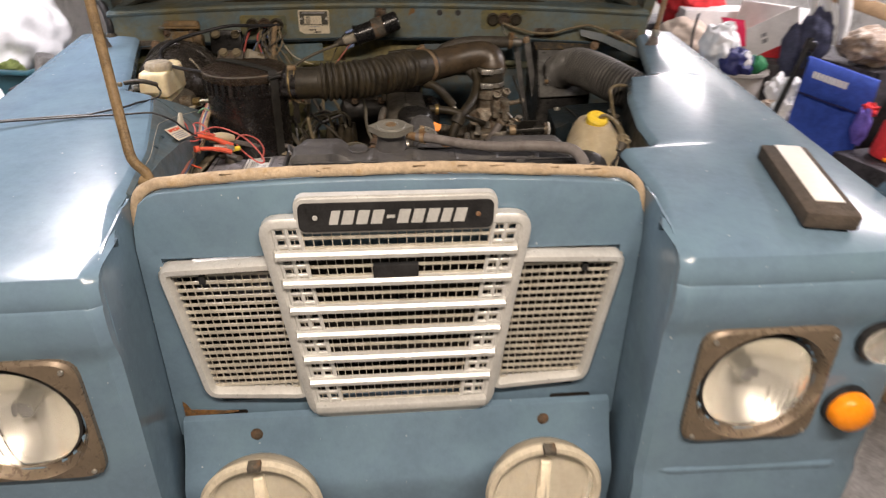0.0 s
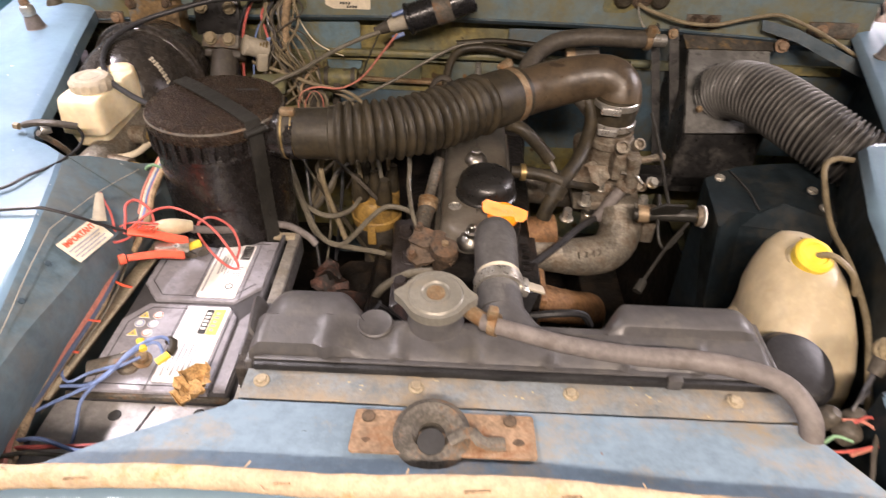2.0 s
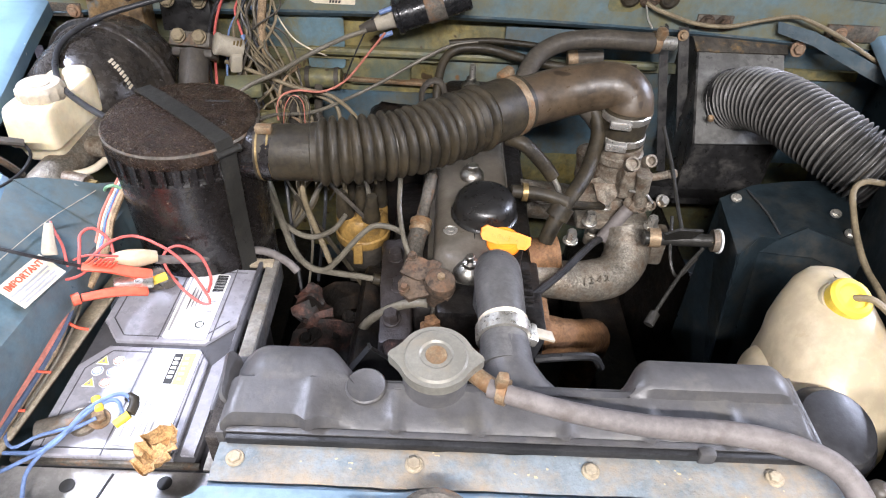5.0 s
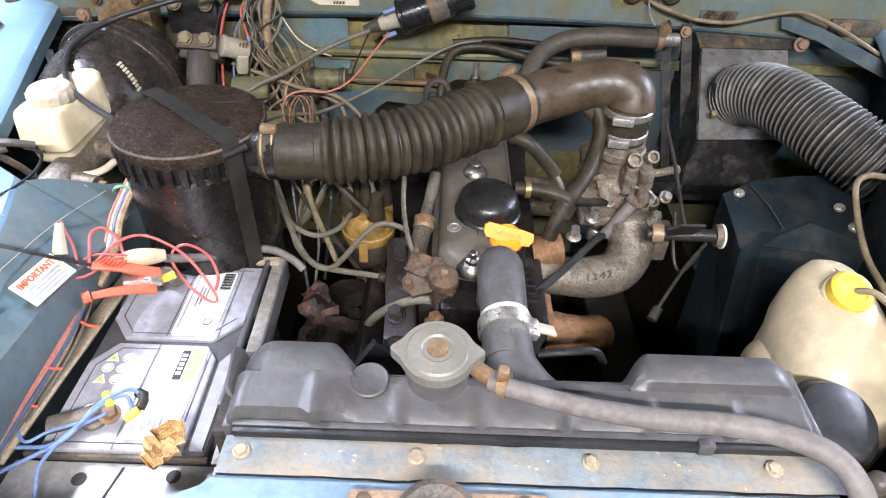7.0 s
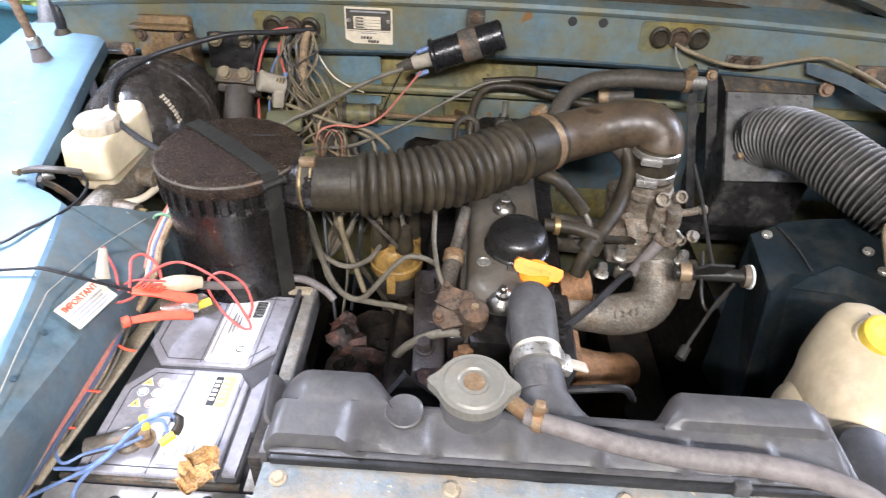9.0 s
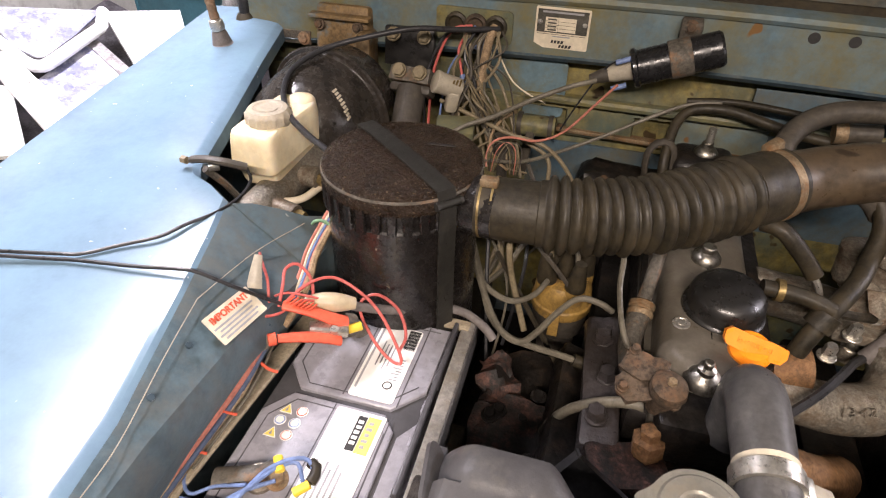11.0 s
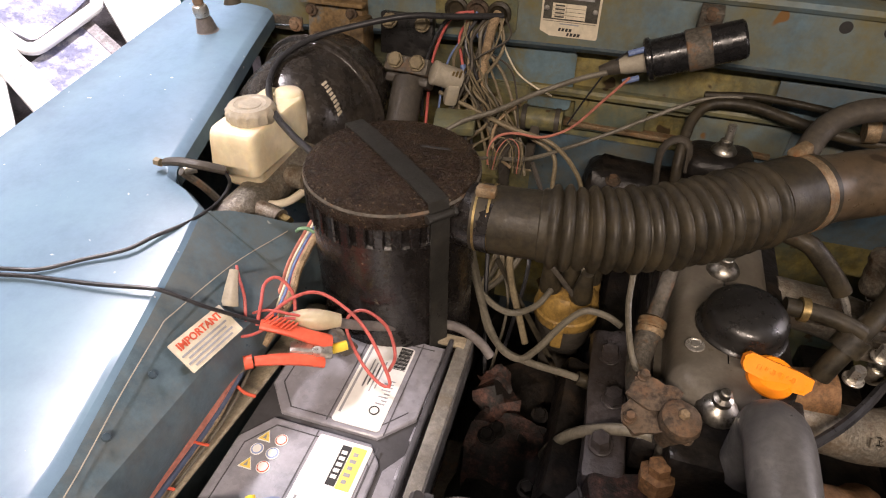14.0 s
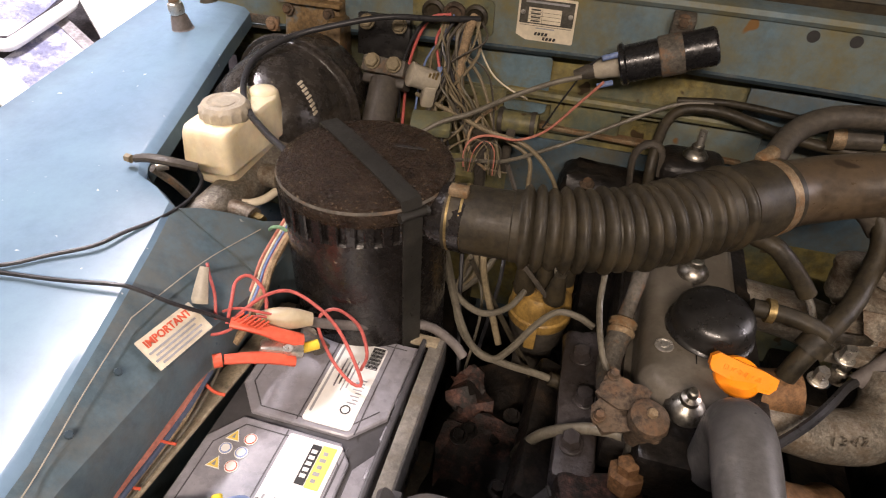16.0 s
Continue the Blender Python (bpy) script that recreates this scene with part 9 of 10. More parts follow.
arm = thing("wing_mirror_arm", (-0.6, 0.76, 1.13), "dark steel mirror arm curving above the wing", "mirror arm")
part("arm", tube(B(), [(-0.6, 0.76, 1.13), (-0.602, 0.765, 1.165), (-0.625, 0.79, 1.2), (-0.7, 0.82, 1.21), (-0.82, 0.83, 1.215)], 0.0085, 12), BLACK_PLASTIC, arm)
part("foot", lathe(B(), [(0.014, 0), (0.012, 0.006), (0.009, 0.01)], (-0.6, 0.76, wing_z(0.76)), (0, 0, 1), 16), RUBBER, arm)

# sanding block on the right-hand wing
sb = thing("sanding_block", (0.5, -0.04, 1.06), "dark brown foam sanding block with a white top strip", "sanding block")
SANDER = material("dark_brown_abrasive_foam", (0.075, 0.06, 0.048), 0.85, vary=0.2, scale=30, bump=0.5, bump_scale=200)
part("block", box(B(), (0.527, -0.018, wing_z(-0.018) + 0.0135), (0.062, 0.2, 0.021), (4.7, 0, -13), bevel=0.004), SANDER, sb)
part("top_strip", box(B(), (0.534, -0.006, wing_z(-0.006) + 0.0245), (0.034, 0.165, 0.002), (4.7, 0, -13), bevel=0.0008), LABEL, sb, "white strip")

# ---- the garage around the car ----
WHITE_GLOSS = material("white_gloss_paint", (0.88, 0.88, 0.87), 0.35, vary=0.04, scale=6, stain=(0.62, 0.6, 0.55), stain_scale=5, stain_cut=0.68, bump=0.05)
GREY_BOARD = material("dusty_grey_board", (0.33, 0.31, 0.32), 0.6, vary=0.25, scale=10, stain=(0.15, 0.13, 0.13), stain_scale=5, bump=0.1)
FOIL = material("crinkled_dusty_glass", (0.24, 0.25, 0.37), 0.3, metal=0.0, vary=0.15, scale=8, stain=(0.6, 0.6, 0.64), stain_scale=4, stain_cut=0.52, stain_soft=0.07, bump=0.6, bump_scale=35)
TEAL = material("teal_plastic_crate", (0.035, 0.11, 0.14), 0.4, vary=0.1, scale=8, bump=0.05)
BAG = material("white_polythene_bag", (0.9, 0.9, 0.91), 0.35, vary=0.04, scale=10, bump=0.5, bump_scale=22)
CARD = material("brown_cardboard", (0.42, 0.28, 0.16), 0.8, vary=0.12, scale=14, bump=0.15)
WHITE_CARD = material("white_printed_card", (0.86, 0.84, 0.82), 0.6, vary=0.06, scale=12, bump=0.06)
RED_CLOTH = material("red_fabric", (0.68, 0.04, 0.045), 0.8, vary=0.15, scale=18, bump=0.3, bump_scale=150)
NAVY = material("navy_polythene", (0.03, 0.035, 0.13), 0.35, vary=0.2, scale=18, bump=0.4, bump_scale=40)
BLUE_CLOTH = material("royal_blue_canvas", (0.03, 0.075, 0.38), 0.75, vary=0.15, scale=30, bump=0.4, bump_scale=350)
GREEN = material("green_plastic", (0.03, 0.22, 0.09), 0.5, vary=0.1, bump=0.05)
CLUTTER_DARK = material("dark_clutter", (0.05, 0.045, 0.05), 0.6, vary=0.4, scale=12, bump=0.3)
TIN = material("dull_tin", (0.35, 0.34, 0.33), 0.4, metal=0.7, vary=0.2, scale=18, bump=0.1)


def crumpled(bm, centre, size, seed, rough=0.25, cuts=4):
    """A rounded crumpled lump."""
    made = bmesh.ops.create_icosphere(bm, subdivisions=cuts, radius=1.0)["verts"]
    for v in made:
        k = 1 + rough * noise.noise(v.co * 2.2 + Vector((seed, 0, 0))) + rough * 0.28 * noise.noise(v.co * 5 + Vector((0, seed, 0)))
        v.co = Vector(centre) + Vector((v.co.x * size[0], v.co.y * size[1], v.co.z * size[2])) * k
    return bm


# left: a stack of white-framed windows, rails and a crate
NS = Vector((0.299, -0.219, 0.928)).normalized()


def on_stack(a, b, c, d, thick):
    """A board through four corners, its thickness below them."""
    bm = B()
    top = [bm.verts.new(Vector(p)) for p in (a, b, c, d)]
    low = [bm.verts.new(Vector(p) - NS * thick) for p in (a, b, c, d)]
    bm.faces.new(top)
    bm.faces.new(low[::-1])
    for i in range(4):
        bm.faces.new((top[i], low[i], low[(i + 1) % 4], top[(i + 1) % 4]))
    return bm


bench = thing("trestle_bench", (-1.45, 1.2, 0.167), "dark timber trestle under a pile of windows", "bench")
part("top", on_stack((-1.68, 1.0, 0.72), (-1.62, 1.6, 0.84), (-1.2, 1.56, 0.695), (-1.16, 0.84, 0.512), 0.03), CLUTTER_DARK, bench)
for x, y, z in ((-1.62, 1.02, 0.68), (-1.58, 1.54, 0.79), (-1.25, 1.5, 0.66), (-1.22, 0.9, 0.51)):
    part("leg", box(B(), (x, y, (0.167 + z) / 2), (0.05, 0.05, z - 0.167), bevel=0.004), CLUTTER_DARK, bench)
gp = thing("glazed_panel", (-1.37, 1.19, 0.72), "dusty glazed panel with white edges, lying on a bench", "window frame")
part("glass", on_stack((-1.47, 1.14, 0.779), (-1.451, 1.318, 0.815), (-1.22, 1.244, 0.722), (-1.245, 1.034, 0.68), 0.01), FOIL, gp)
part("edge", on_stack((-1.446, 1.306, 0.815), (-1.438, 1.335, 0.82), (-1.225, 1.258, 0.733), (-1.228, 1.224, 0.726), 0.012), GREY_BOARD, gp, "grey edge strip")
part("edge", tube(B(), [(-1.465, 1.13, 0.781), (-1.24, 1.025, 0.683)], 0.008, 8), WHITE_GLOSS, gp)
win = thing("old_window", (-1.55, 1.25, 0.8), "white round-cornered window frame with dusty glass", "window frame")
part("glass", on_stack((-1.693, 1.25, 0.907), (-1.557, 1.177, 0.846), (-1.458, 1.175, 0.813), (-1.47, 1.41, 0.873), 0.006), FOIL, win)
part("frame_rail", tube(B(), [(-1.638, 1.184, 0.876), (-1.542, 1.16, 0.839), (-1.485, 1.146, 0.817), (-1.463, 1.152, 0.811), (-1.45, 1.171, 0.812), (-1.441, 1.26, 0.83), (-1.433, 1.347, 0.848), (-1.44, 1.369, 0.856), (-1.463, 1.407, 0.872)], 0.0155, 12, 0.008), WHITE_GLOSS, win)
part("rubber_seal", tube(B(), [(-1.641, 1.197, 0.889), (-1.549, 1.172, 0.852), (-1.489, 1.158, 0.83), (-1.466, 1.166, 0.825), (-1.457, 1.183, 0.826), (-1.451, 1.262, 0.843), (-1.445, 1.345, 0.861)], 0.003, 6, 0.008), CLUTTER_DARK, win)
for a, b, w in (((-1.533, 1.121, 0.848), (-1.24, 1.008, 0.727), 0.019), ((-1.504, 1.084, 0.83), (-1.25, 0.968, 0.721), 0.015)):
    a, b = Vector(a), Vector(b)
    b = b + (b - a) * 0.25
    side = NS.cross(b - a).normalized() * w
    r_ = thing("timber_rail", b - NS * 0.05, "white painted timber rail lying across the windows", "rail", "white rails")
    part("bar", on_stack(a - side, b - side, b + side, a + side, 0.016), WHITE_GLOSS, r_)
    for k in (0.3, 0.74):
        part("screw", lathe(B(), [(0.004, 0), (0.0, 0.002)], a.lerp(b, k) + NS * 0.0005, NS, 8), TIN, r_)
wp = thing("white_board", (-1.33, 1.42, 0.75), "large plain white board lying behind the windows", "board")
part("sheet", on_stack((-1.483, 1.428, 0.864), (-1.333, 1.558, 0.846), (-1.2, 1.4, 0.767), (-1.225, 1.24, 0.736), 0.012), WHITE_GLOSS, wp)
wp = thing("white_board", (-1.42, 0.98, 0.7), "narrow white board with a scratched edge", "board")
part("sheet", on_stack((-1.48, 1.074, 0.788), (-1.332, 0.928, 0.706), (-1.39, 0.87, 0.716), (-1.56, 1.03, 0.805), 0.012), WHITE_GLOSS, wp)
pk = single("wooden_plank", on_stack((-1.335, 0.895, 0.7), (-1.302, 0.982, 0.709), (-1.25, 0.978, 0.69), (-1.27, 0.88, 0.676), 0.018), CARD, "brown wooden plank with a dark edge", "plank")
crate = thing("plastic_crate", (-1.53, 2.11, 0.55), "teal plastic storage crate full of bags", "crate")
cx, cy, cz, turn = -1.53, 2.11, 0.815, radians(-15)


def in_crate(dx, dy, z):
    return (cx + dx * math.cos(turn) - dy * math.sin(turn), cy + dx * math.sin(turn) + dy * math.cos(turn), z)


for (dx, dy, sx_, sy_) in ((0.19, 0, 0.016, 0.4), (-0.19, 0, 0.016, 0.4), (0, 0.19, 0.38, 0.016), (0, -0.19, 0.38, 0.016)):
    part("side", box(B(), in_crate(dx * 1.2, dy * 1.2, cz - 0.13), (sx_ * (1 if sx_ < 0.1 else 1.2), sy_ * (1 if sy_ < 0.1 else 1.2), 0.27), (0, 0, -15), bevel=0.006), TEAL, crate)
    part("rim", box(B(), in_crate(dx * 1.26, dy * 1.26, cz), ((sx_ + 0.016) * (1 if sx_ < 0.1 else 1.2), (sy_ + 0.02) * (1 if sy_ < 0.1 else 1.2), 0.016), (0, 0, -15), bevel=0.006), TEAL, crate)
part("base", box(B(), in_crate(0, 0, cz - 0.26), (0.45, 0.45, 0.02), (0, 0, -15)), TEAL, crate)
single("crate_stand", box(B(), (cx, cy, 0.356), (0.4, 0.4, 0.378), (0, 0, -15), bevel=0.01), CLUTTER_DARK, "dark box under the plastic crate", "box")
def bag(at, size, seed, mat, label):
    b = thing("white_bag", (at[0], at[1], at[2] - size[2]), label, "bag")
    part("sack", crumpled(B(), at, size, seed, 0.22, 5), mat, b)
    part("neck", crumpled(B(), (at[0] + size[0] * 0.2, at[1] - size[1] * 0.3, at[2] + size[2] * 0.85), (size[0] * 0.3, size[1] * 0.3, size[2] * 0.25), seed + 1.3, 0.45, 4), mat, b, "twisted neck")


bag(in_crate(-0.02, 0.02, cz + 0.09), (0.205, 0.2, 0.22), 3.1, BAG, "crumpled white plastic bag in the crate")
GRASS = material("dry_green_scrap", (0.16, 0.2, 0.06), 0.7, vary=0.3, scale=30, bump=0.4)
single("green_scrap", crumpled(B(), in_crate(0.1, -0.15, cz - 0.01), (0.05, 0.03, 0.035), 8.2, 0.5, 3), GRASS, "green dry garden scrap in the crate", "scrap")
single("tin_can", lathe(B(), [(0.03, 0), (0.031, 0.005), (0.031, 0.08), (0.03, 0.085), (0, 0.083)], (-1.2, 1.62, 0.84), (0.3, 0, 1), 20), TIN, "dull metal tin lying by the crate", "tin")
single("can_stand", box(B(), (-1.21, 1.74, 0.49), (0.24, 0.26, 0.64), bevel=0.006), CLUTTER_DARK, "dark box with a tin on it", "box")

# right: bin, bags, cartons, garments and a folded chair
BIN_BEIGE = material("warm_grey_plastic_bin", (0.4, 0.37, 0.34), 0.5, vary=0.1, scale=9, bump=0.08)
SACK = material("beige_woven_sack", (0.66, 0.53, 0.43), 0.7, vary=0.12, scale=9, bump=0.3, bump_scale=60)
PINK_CLOTH = material("bright_pink_red_fabric", (0.8, 0.035, 0.11), 0.75, vary=0.1, scale=12, bump=0.2, bump_scale=120)
NAVY_CLOTH = material("dark_slate_fabric", (0.06, 0.065, 0.11), 0.8, vary=0.25, scale=14, bump=0.5, bump_scale=40)
BROWN_HIDE = material("brown_grey_worn_bag", (0.3, 0.22, 0.16), 0.55, vary=0.25, scale=9, stain=(0.55, 0.5, 0.44), stain_scale=7, bump=0.3)
PURPLE = material("violet_fabric", (0.16, 0.11, 0.45), 0.7, vary=0.15, scale=18, bump=0.3)
bn = thing("waste_bin", (1.25, 1.5, 0.17), "round warm grey plastic waste bin full of bags", "bin")
part("wall", lathe(B(), [(0.085, 0.17), (0.108, 0.87), (0.116, 0.873), (0.118, 0.88), (0.114, 0.885), (0.107, 0.878)], (1.25, 1.5, 0), (0, 0, 1), 40), BIN_BEIGE, bn)
part("rim", lathe(B(), [(0.114, 0.872), (0.121, 0.874), (0.121, 0.884), (0.114, 0.887), (0.108, 0.88)], (1.25, 1.5, 0), (0, 0, 1), 40), BIN_BEIGE, bn)
bag((1.18, 1.5, 0.965), (0.062, 0.075, 0.075), 7.7, BAG, "crumpled white plastic bag in a bin")
single("navy_bag", crumpled(B(), (1.215, 1.425, 0.915), (0.055, 0.045, 0.05), 4.4, 0.4), NAVY, "crumpled navy plastic bag in a bin", "bag")
single("white_scrap", crumpled(B(), (1.235, 1.4, 0.93), (0.016, 0.014, 0.03), 3.9, 0.5, 3), BAG, "white torn wrapper in a bin", "scrap")
single("green_scrap", crumpled(B(), (1.285, 1.42, 0.912), (0.034, 0.03, 0.032), 9.4, 0.4, 3), GREEN, "crumpled green plastic scrap in a bin", "scrap")
sk = thing("beige_sack", (1.17, 1.78, 0.17), "full beige woven sack tied with black cord", "sack")
part("sack", crumpled(B(), (1.17, 1.78, 0.93), (0.105, 0.12, 0.085), 6.1, 0.14, 5), SACK, sk)
part("lower_sack", crumpled(B(), (1.17, 1.8, 0.55), (0.13, 0.14, 0.4), 2.2, 0.1, 4), SACK, sk)
part("cord", tube(B(), [(1.16, 1.66, 1.05), (1.15, 1.655, 0.99), (1.152, 1.653, 0.93), (1.17, 1.652, 0.885)], 0.0045, 8, 0.01), BLACK_PLASTIC, sk)
bx = thing("printed_box", (1.46, 1.7, 0.17), "pale grey printed carton with a red lower band", "box")
part("carton", box(B(), (1.475, 1.74, 0.62), (0.16, 0.22, 0.9), (0, 7, 22), bevel=0.003), WHITE_CARD, bx)
f0, fu, fv = Vector((1.405, 1.655, 0.965)), Vector((0.105, -0.07, 0.078)), Vector((0.02, -0.012, -0.105))


def on_box(u0, u1, v0, v1, lift, mat, name, label=""):
    """A printed field on the carton's tilted face."""
    up = fv.cross(fu).normalized()
    q = [f0 + fu * u + fv * v + up * lift for u, v in ((u0, v0), (u1, v0), (u1, v1), (u0, v1))]
    part(name, slab_quad(q, up, 0.004), mat, bx, label)


def slab_quad(q, up, thick):
    bm = B()
    a = [bm.verts.new(p) for p in q]
    b = [bm.verts.new(p - up * thick) for p in q]
    bm.faces.new(a)
    bm.faces.new(b[::-1])
    for k in range(4):
        bm.faces.new((a[k], b[k], b[(k + 1) % 4], a[(k + 1) % 4]))
    bmesh.ops.recalc_face_normals(bm, faces=bm.faces[:])
    return bm


on_box(-0.26, 1.0, -0.45, 0.6, 0.03, WHITE_CARD, "upper_face")
on_box(-0.2, 1.0, 0.6, 1.15, 0.031, RED_CLOTH, "red_band", "red printed band")
on_box(0.12, 0.24, -0.06, 0.06, 0.0325, INK_GREY, "printed_mark")
on_box(0.14, 0.26, 0.14, 0.28, 0.0325, INK_GREY, "printed_mark")
on_box(0.72, 0.92, 0.84, 1.0, 0.0325, LABEL, "printed_bars")
single("red_banner", slab_quad([Vector(p) for p in ((1.28, 1.7, 1.03), (1.36, 1.69, 1.02), (1.4, 1.69, 0.92), (1.33, 1.7, 0.935))], Vector((0, -1, 0.1)), 0.02), PINK_CLOTH, "folded pink-red fabric standing by the bin", "fabric")
single("white_carton", box(B(), (1.4, 1.95, 0.6), (0.34, 0.2, 0.86), (0, 0, -12), bevel=0.005), WHITE_CARD, "tall white carton behind the bin", "box")
single("red_cloth", crumpled(B(), (1.33, 2.1, 1.06), (0.14, 0.12, 0.13), 5.5, 0.3, 5), RED_CLOTH, "bunched bright red fabric", "fabric")
single("cloth_stand", box(B(), (1.3, 2.22, 0.56), (0.4, 0.3, 0.78), bevel=0.006), CLUTTER_DARK, "dark box under red fabric", "box")
single("dark_garment", crumpled(B(), (1.485, 1.44, 0.995), (0.058, 0.055, 0.095), 8.8, 0.25, 5), NAVY_CLOTH, "dark slate garment hung over the clutter", "garment")
single("dark_garment", crumpled(B(), (1.425, 1.46, 0.95), (0.03, 0.04, 0.09), 3.3, 0.2, 4), NAVY_CLOTH, "dark slate garment folded beside a carton", "garment")
gs = thing("garment_stand", (1.5, 1.5, 0.17), "dark upright box under the garments", "box")
part("body", box(B(), (1.5, 1.52, 0.53), (0.22, 0.16, 0.74), (0, 0, -20), bevel=0.006), CLUTTER_DARK, gs)
single("care_label", box(B(), (1.446, 1.378, 0.985), (0.018, 0.003, 0.026), (10, -12, 20)), LABEL, "small white sewn label on a dark garment", "label")
wl = thing("white_stool", (1.54, 1.42, 0.17), "white plastic stool lying upturned on the clutter", "stool")
part("seat", box(B(), (1.53, 1.46, 1.15), (0.2, 0.16, 0.025), (0, 8, 0), bevel=0.008), WHITE_GLOSS, wl)
for a, b, r_ in (((1.53, 1.4, 1.14), (1.556, 1.39, 0.985), 0.024), ((1.485, 1.44, 1.14), (1.51, 1.43, 1.05), 0.018), ((1.45, 1.46, 1.14), (1.462, 1.45, 1.065), 0.016)):
    part("leg", tube(B(), [a, tuple((Vector(a) + Vector(b)) / 2 + Vector((0.004, -0.004, 0))), b], lambda k, n, r=r_: r * (1.0 - 0.6 * k), 12, 0.01), WHITE_GLOSS, wl)
single("worn_bag", crumpled(B(), (1.64, 1.35, 0.985), (0.1, 0.08, 0.06), 1.9, 0.25, 5), BROWN_HIDE, "slumped brown and grey worn bag", "bag")
single("brown_board", box(B(), (1.8, 1.62, 1.075), (0.3, 0.05, 0.05), (0, 17, -12), bevel=0.004), CARD, "brown timber board across the clutter", "board")
single("bag_stand", box(B(), (1.74, 1.5, 0.54), (0.34, 0.42, 0.76), (0, 0, 10), bevel=0.006), CLUTTER_DARK, "dark box under a worn bag", "box")
for k, (a, sz, turn_, m) in enumerate((((1.375, 1.4, 0.83), (0.035, 0.04, 0.05), 1.1, BAG), ((1.4, 1.36, 0.84), (0.03, 0.04, 0.045), 4.1, BAG), ((1.36, 1.31, 0.77), (0.05, 0.04, 0.05), 6.4, BAG), ((1.335, 1.36, 0.79), (0.024, 0.03, 0.012), 2.4, SACK))):
    single("packing_sheet", crumpled(B(), a, sz, turn_, 0.45, 4), m, "crumpled white packing sheet by the chair" if m is BAG else "beige packing scrap by the chair", "packing", "packing sheets")
single("sheet_stand", box(B(), (1.36, 1.37, 0.45), (0.12, 0.14, 0.56), (0, 0, 15), bevel=0.006), WHITE_CARD, "white box under packing sheets", "box")

# folded camping chair leaning with its back towards the car
chair = thing("folded_chair", (1.45, 1.2, 0.17), "folded royal blue canvas camping chair with a black frame", "chair")
c0, cu, cv = Vector((1.377, 1.28, 0.972)), Vector((0.19, -0.1, -0.058)), Vector((-0.035, -0.03, -0.3))
cn = cv.cross(cu).normalized()


def canvas(u, v, lift):
    return tuple(c0 + cu * u + cv * v + cn * lift)


part("canvas", grid(B(), [[canvas(i / 12, v, 0.006 * math.sin(i * 0.9 + v * 9) - 0.012 * math.sin(math.pi * i / 12)) for i in range(13)] for v in (0.2, 0.32, 0.45, 0.58, 0.7, 0.85, 1.0, 1.6, 2.6)], 0.006), BLUE_CLOTH, chair, "sagging blue canvas")
part("flap", grid(B(), [[canvas(i / 12, v, h + 0.005 * math.sin(i * 1.1 + v * 7) * math.sin(math.pi * i / 12)) for i in range(13)] for v, h in ((0.03, -0.01), (0.0, 0.004), (0.01, 0.016), (0.06, 0.024), (0.15, 0.026), (0.25, 0.026), (0.33, 0.024), (0.37, 0.018), (0.385, 0.008), (0.37, 0.0))], 0.004), BLUE_CLOTH, chair, "folded blue canvas flap")
part("piping", tube(B(), [canvas(u, 0.385, 0.012) for u in (0.0, 0.25, 0.5, 0.75, 1.0)], 0.0035, 8), NAVY, chair)
for k in range(9):
    u = 0.11 + 0.056 * k
    q = [Vector(canvas(*p)) for p in ((u, 0.13, 0.034), (u + 0.04, 0.13, 0.034), (u + 0.034, 0.2, 0.034), (u - 0.006, 0.2, 0.034))]
    part("brand_bar", slab_quad(q, cn, 0.003), LABEL, chair, "white printed bar")
for a, b in (((1.375, 1.29, 1.025), (1.27, 1.27, 0.64)), ((1.385, 1.31, 1.02), (1.53, 1.25, 0.2)), ((1.575, 1.2, 0.93), (1.47, 1.12, 0.2))):
    part("frame_tube", tube(B(), [a, b], 0.0095, 8, 0.1), BLACK_PLASTIC, chair)
part("joint", box(B(), (1.377, 1.288, 1.0), (0.035, 0.022, 0.03), (0, 15, -20), bevel=0.004), BLACK_PLASTIC, chair)
single("violet_cloth", crumpled(B(), (1.485, 1.09, 0.79), (0.018, 0.03, 0.06), 7.3, 0.3, 4), PURPLE, "violet cloth strip hanging by the chair", "cloth")
single("red_rag", crumpled(B(), (1.505, 1.1, 0.84), (0.022, 0.02, 0.02), 4.9, 0.6, 3), RED_CLOTH, "small red and white rag", "rag")
single("red_can", lathe(B(), [(0.05, 0), (0.052, 0.006), (0.052, 0.1), (0.046, 0.112), (0.02, 0.118), (0, 0.118)], (1.53, 1.0, 0.72), (0.1, -0.1, 1), 24), RED_CLOTH, "red painted can on the clutter", "can")
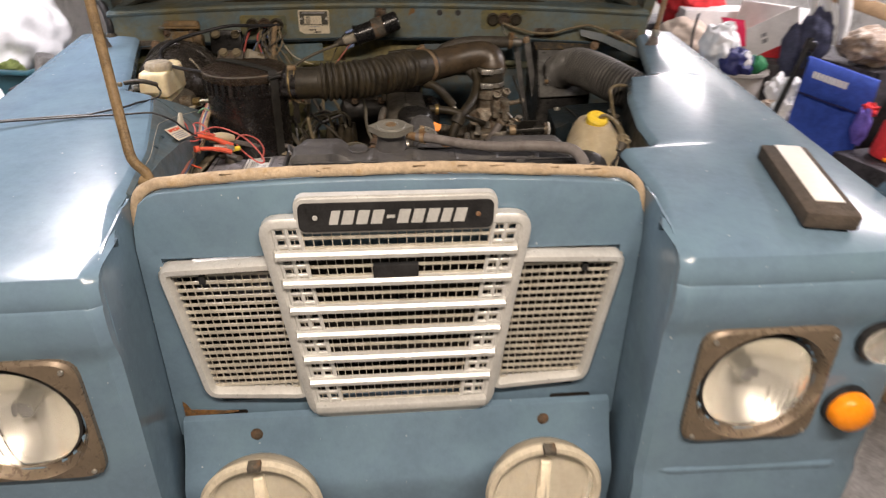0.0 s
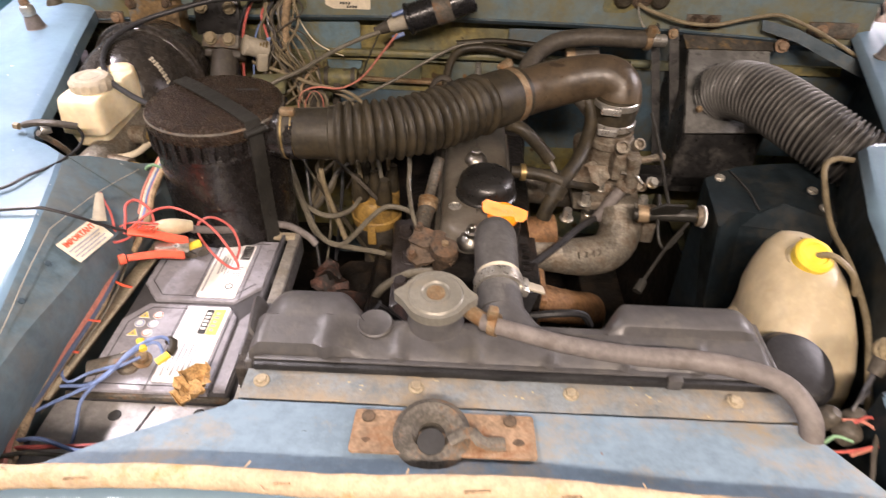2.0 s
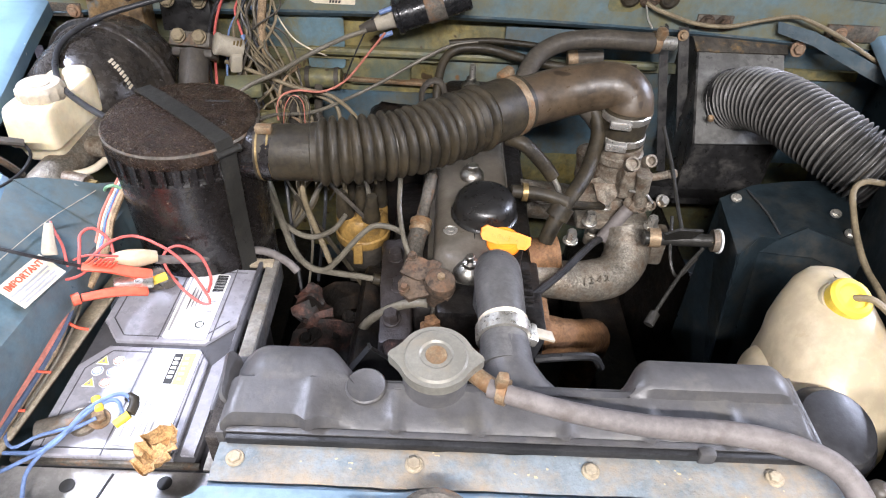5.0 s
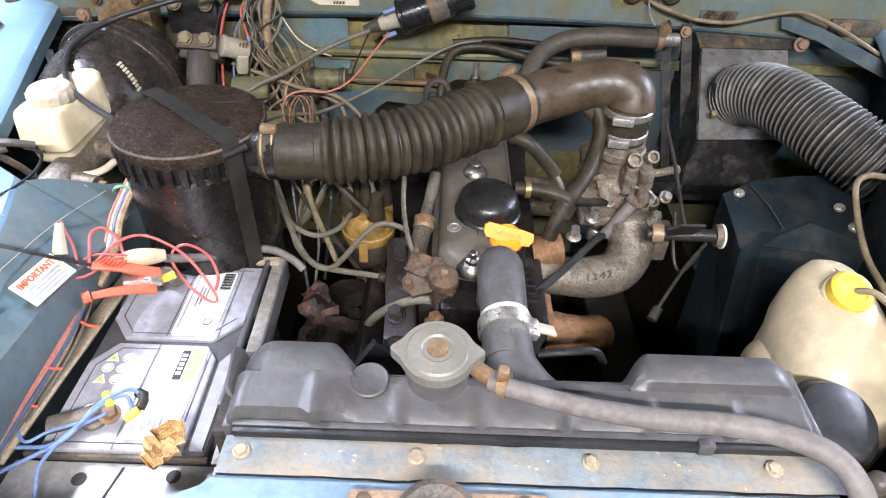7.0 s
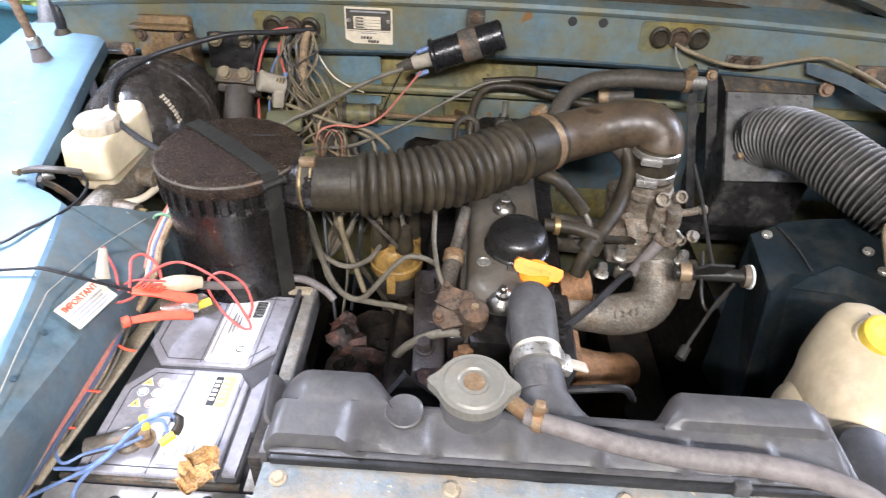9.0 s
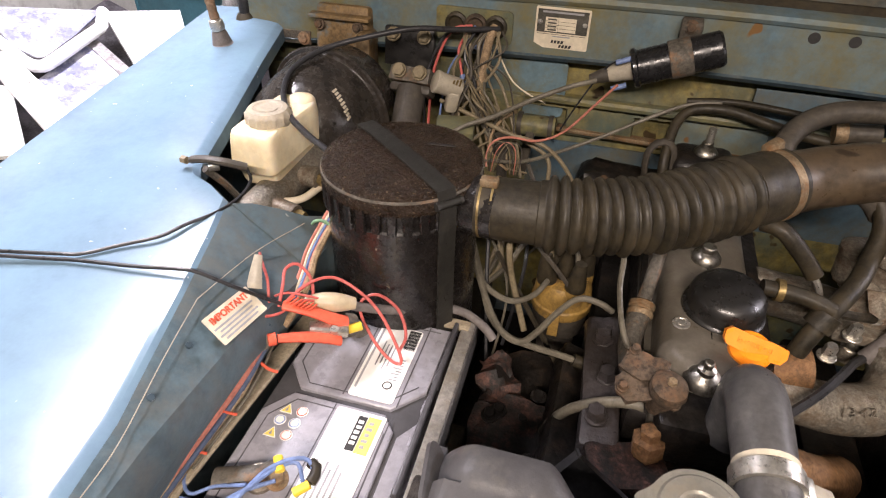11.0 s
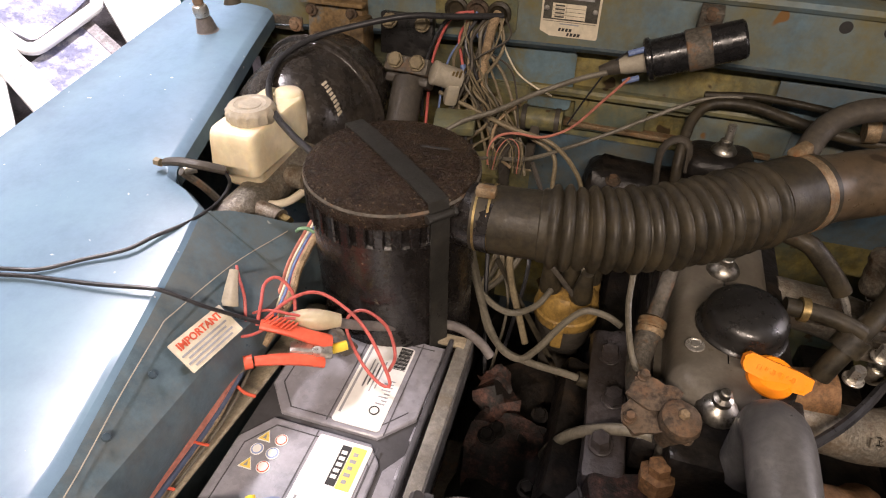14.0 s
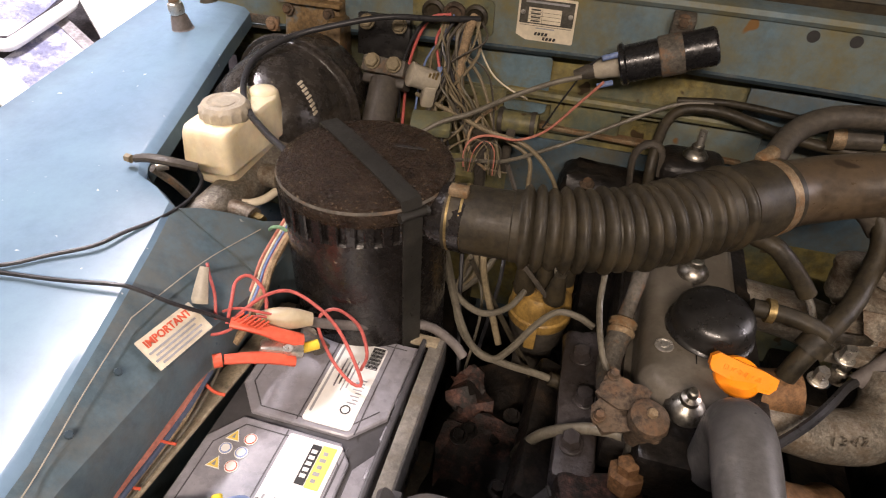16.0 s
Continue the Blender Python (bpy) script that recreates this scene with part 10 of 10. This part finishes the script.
for x, y, w, d, h, turn_, m, what in ((1.55, 1.0, 0.26, 0.2, 0.55, 12, CLUTTER_DARK, "dark storage box beside the chair"), (1.5, 0.62, 0.24, 0.3, 0.42, -8, CARD, "brown cardboard storage box on the floor"), (1.75, 0.8, 0.26, 0.34, 0.5, 20, CLUTTER_DARK, "dark storage box on the floor"),
                                      (1.9, 1.15, 0.3, 0.3, 0.75, 5, CLUTTER_DARK, "tall dark storage box on the floor"), (1.55, 0.2, 0.3, 0.34, 0.4, 14, WHITE_CARD, "white card storage box on the floor"), (1.85, 0.4, 0.26, 0.3, 0.52, -16, BIN_BEIGE, "warm grey storage box on the floor"),
                                      (1.6, -0.3, 0.3, 0.3, 0.38, 8, CARD, "brown cardboard storage box by the wheel"), (2.1, 1.5, 0.3, 0.34, 0.9, -10, WHITE_CARD, "tall white storage box behind the clutter")):
    single("storage_box", box(B(), (x, y, 0.167 + h / 2), (w, d, h), (0, 0, turn_), bevel=0.006), m, what, "box", "storage boxes")
single("orange_strap", tube(B(), [(1.47, 0.94, 0.735), (1.5, 0.9, 0.728), (1.55, 0.91, 0.722), (1.62, 0.95, 0.724)], 0.006, 8, 0.01), ORANGE, "orange strap lying on a storage box", "strap")

# ---- the rest of the car, unseen, added to close the bay and keep light out ----
cab = thing("cab", (0, 1.3, 0.17), "blue cab and windscreen behind the engine bay", "cab")
part("scuttle", box(B(), (0, 0.96, 1.18), (1.25, 0.22, 0.06), bevel=0.02), PAINT, cab)
part("front", box(B(), (0, 0.9, 0.85), (1.2, 0.04, 0.6)), PAINT_DARK, cab)
for s in (-1, 1):
    part("door", box(B(), (s * 0.62, 1.5, 0.8), (0.06, 0.9, 0.7), bevel=0.01), PAINT, cab)
    part("screen_pillar", box(B(), (s * 0.58, 1.05, 1.42), (0.05, 0.05, 0.42), bevel=0.006), PAINT, cab)
part("screen_rail", box(B(), (0, 1.05, 1.63), (1.2, 0.05, 0.05), bevel=0.006), PAINT, cab)
part("roof", box(B(), (0, 1.6, 1.66), (1.2, 1.1, 0.04), bevel=0.01), PAINT, cab)
for s in (-1, 1):
    wh = thing("wheel", (s * 0.56, 0.12, 0.17), "black road tyre on a steel wheel under the wing", "wheel", "front wheels")
    part("tyre", lathe(B(), [(0.2, -0.07), (0.27, -0.075), (0.3, -0.05), (0.305, 0), (0.3, 0.05), (0.27, 0.075), (0.2, 0.07)], (s * 0.56, 0.3, 0.475), (1, 0, 0), 40), RUBBER, wh)
    part("rim", lathe(B(), [(0.2, -0.06), (0.19, 0.0), (0.06, 0.02), (0, 0.02)], (s * 0.56, 0.3, 0.475), (s, 0, 0), 32), ALLOY, wh)
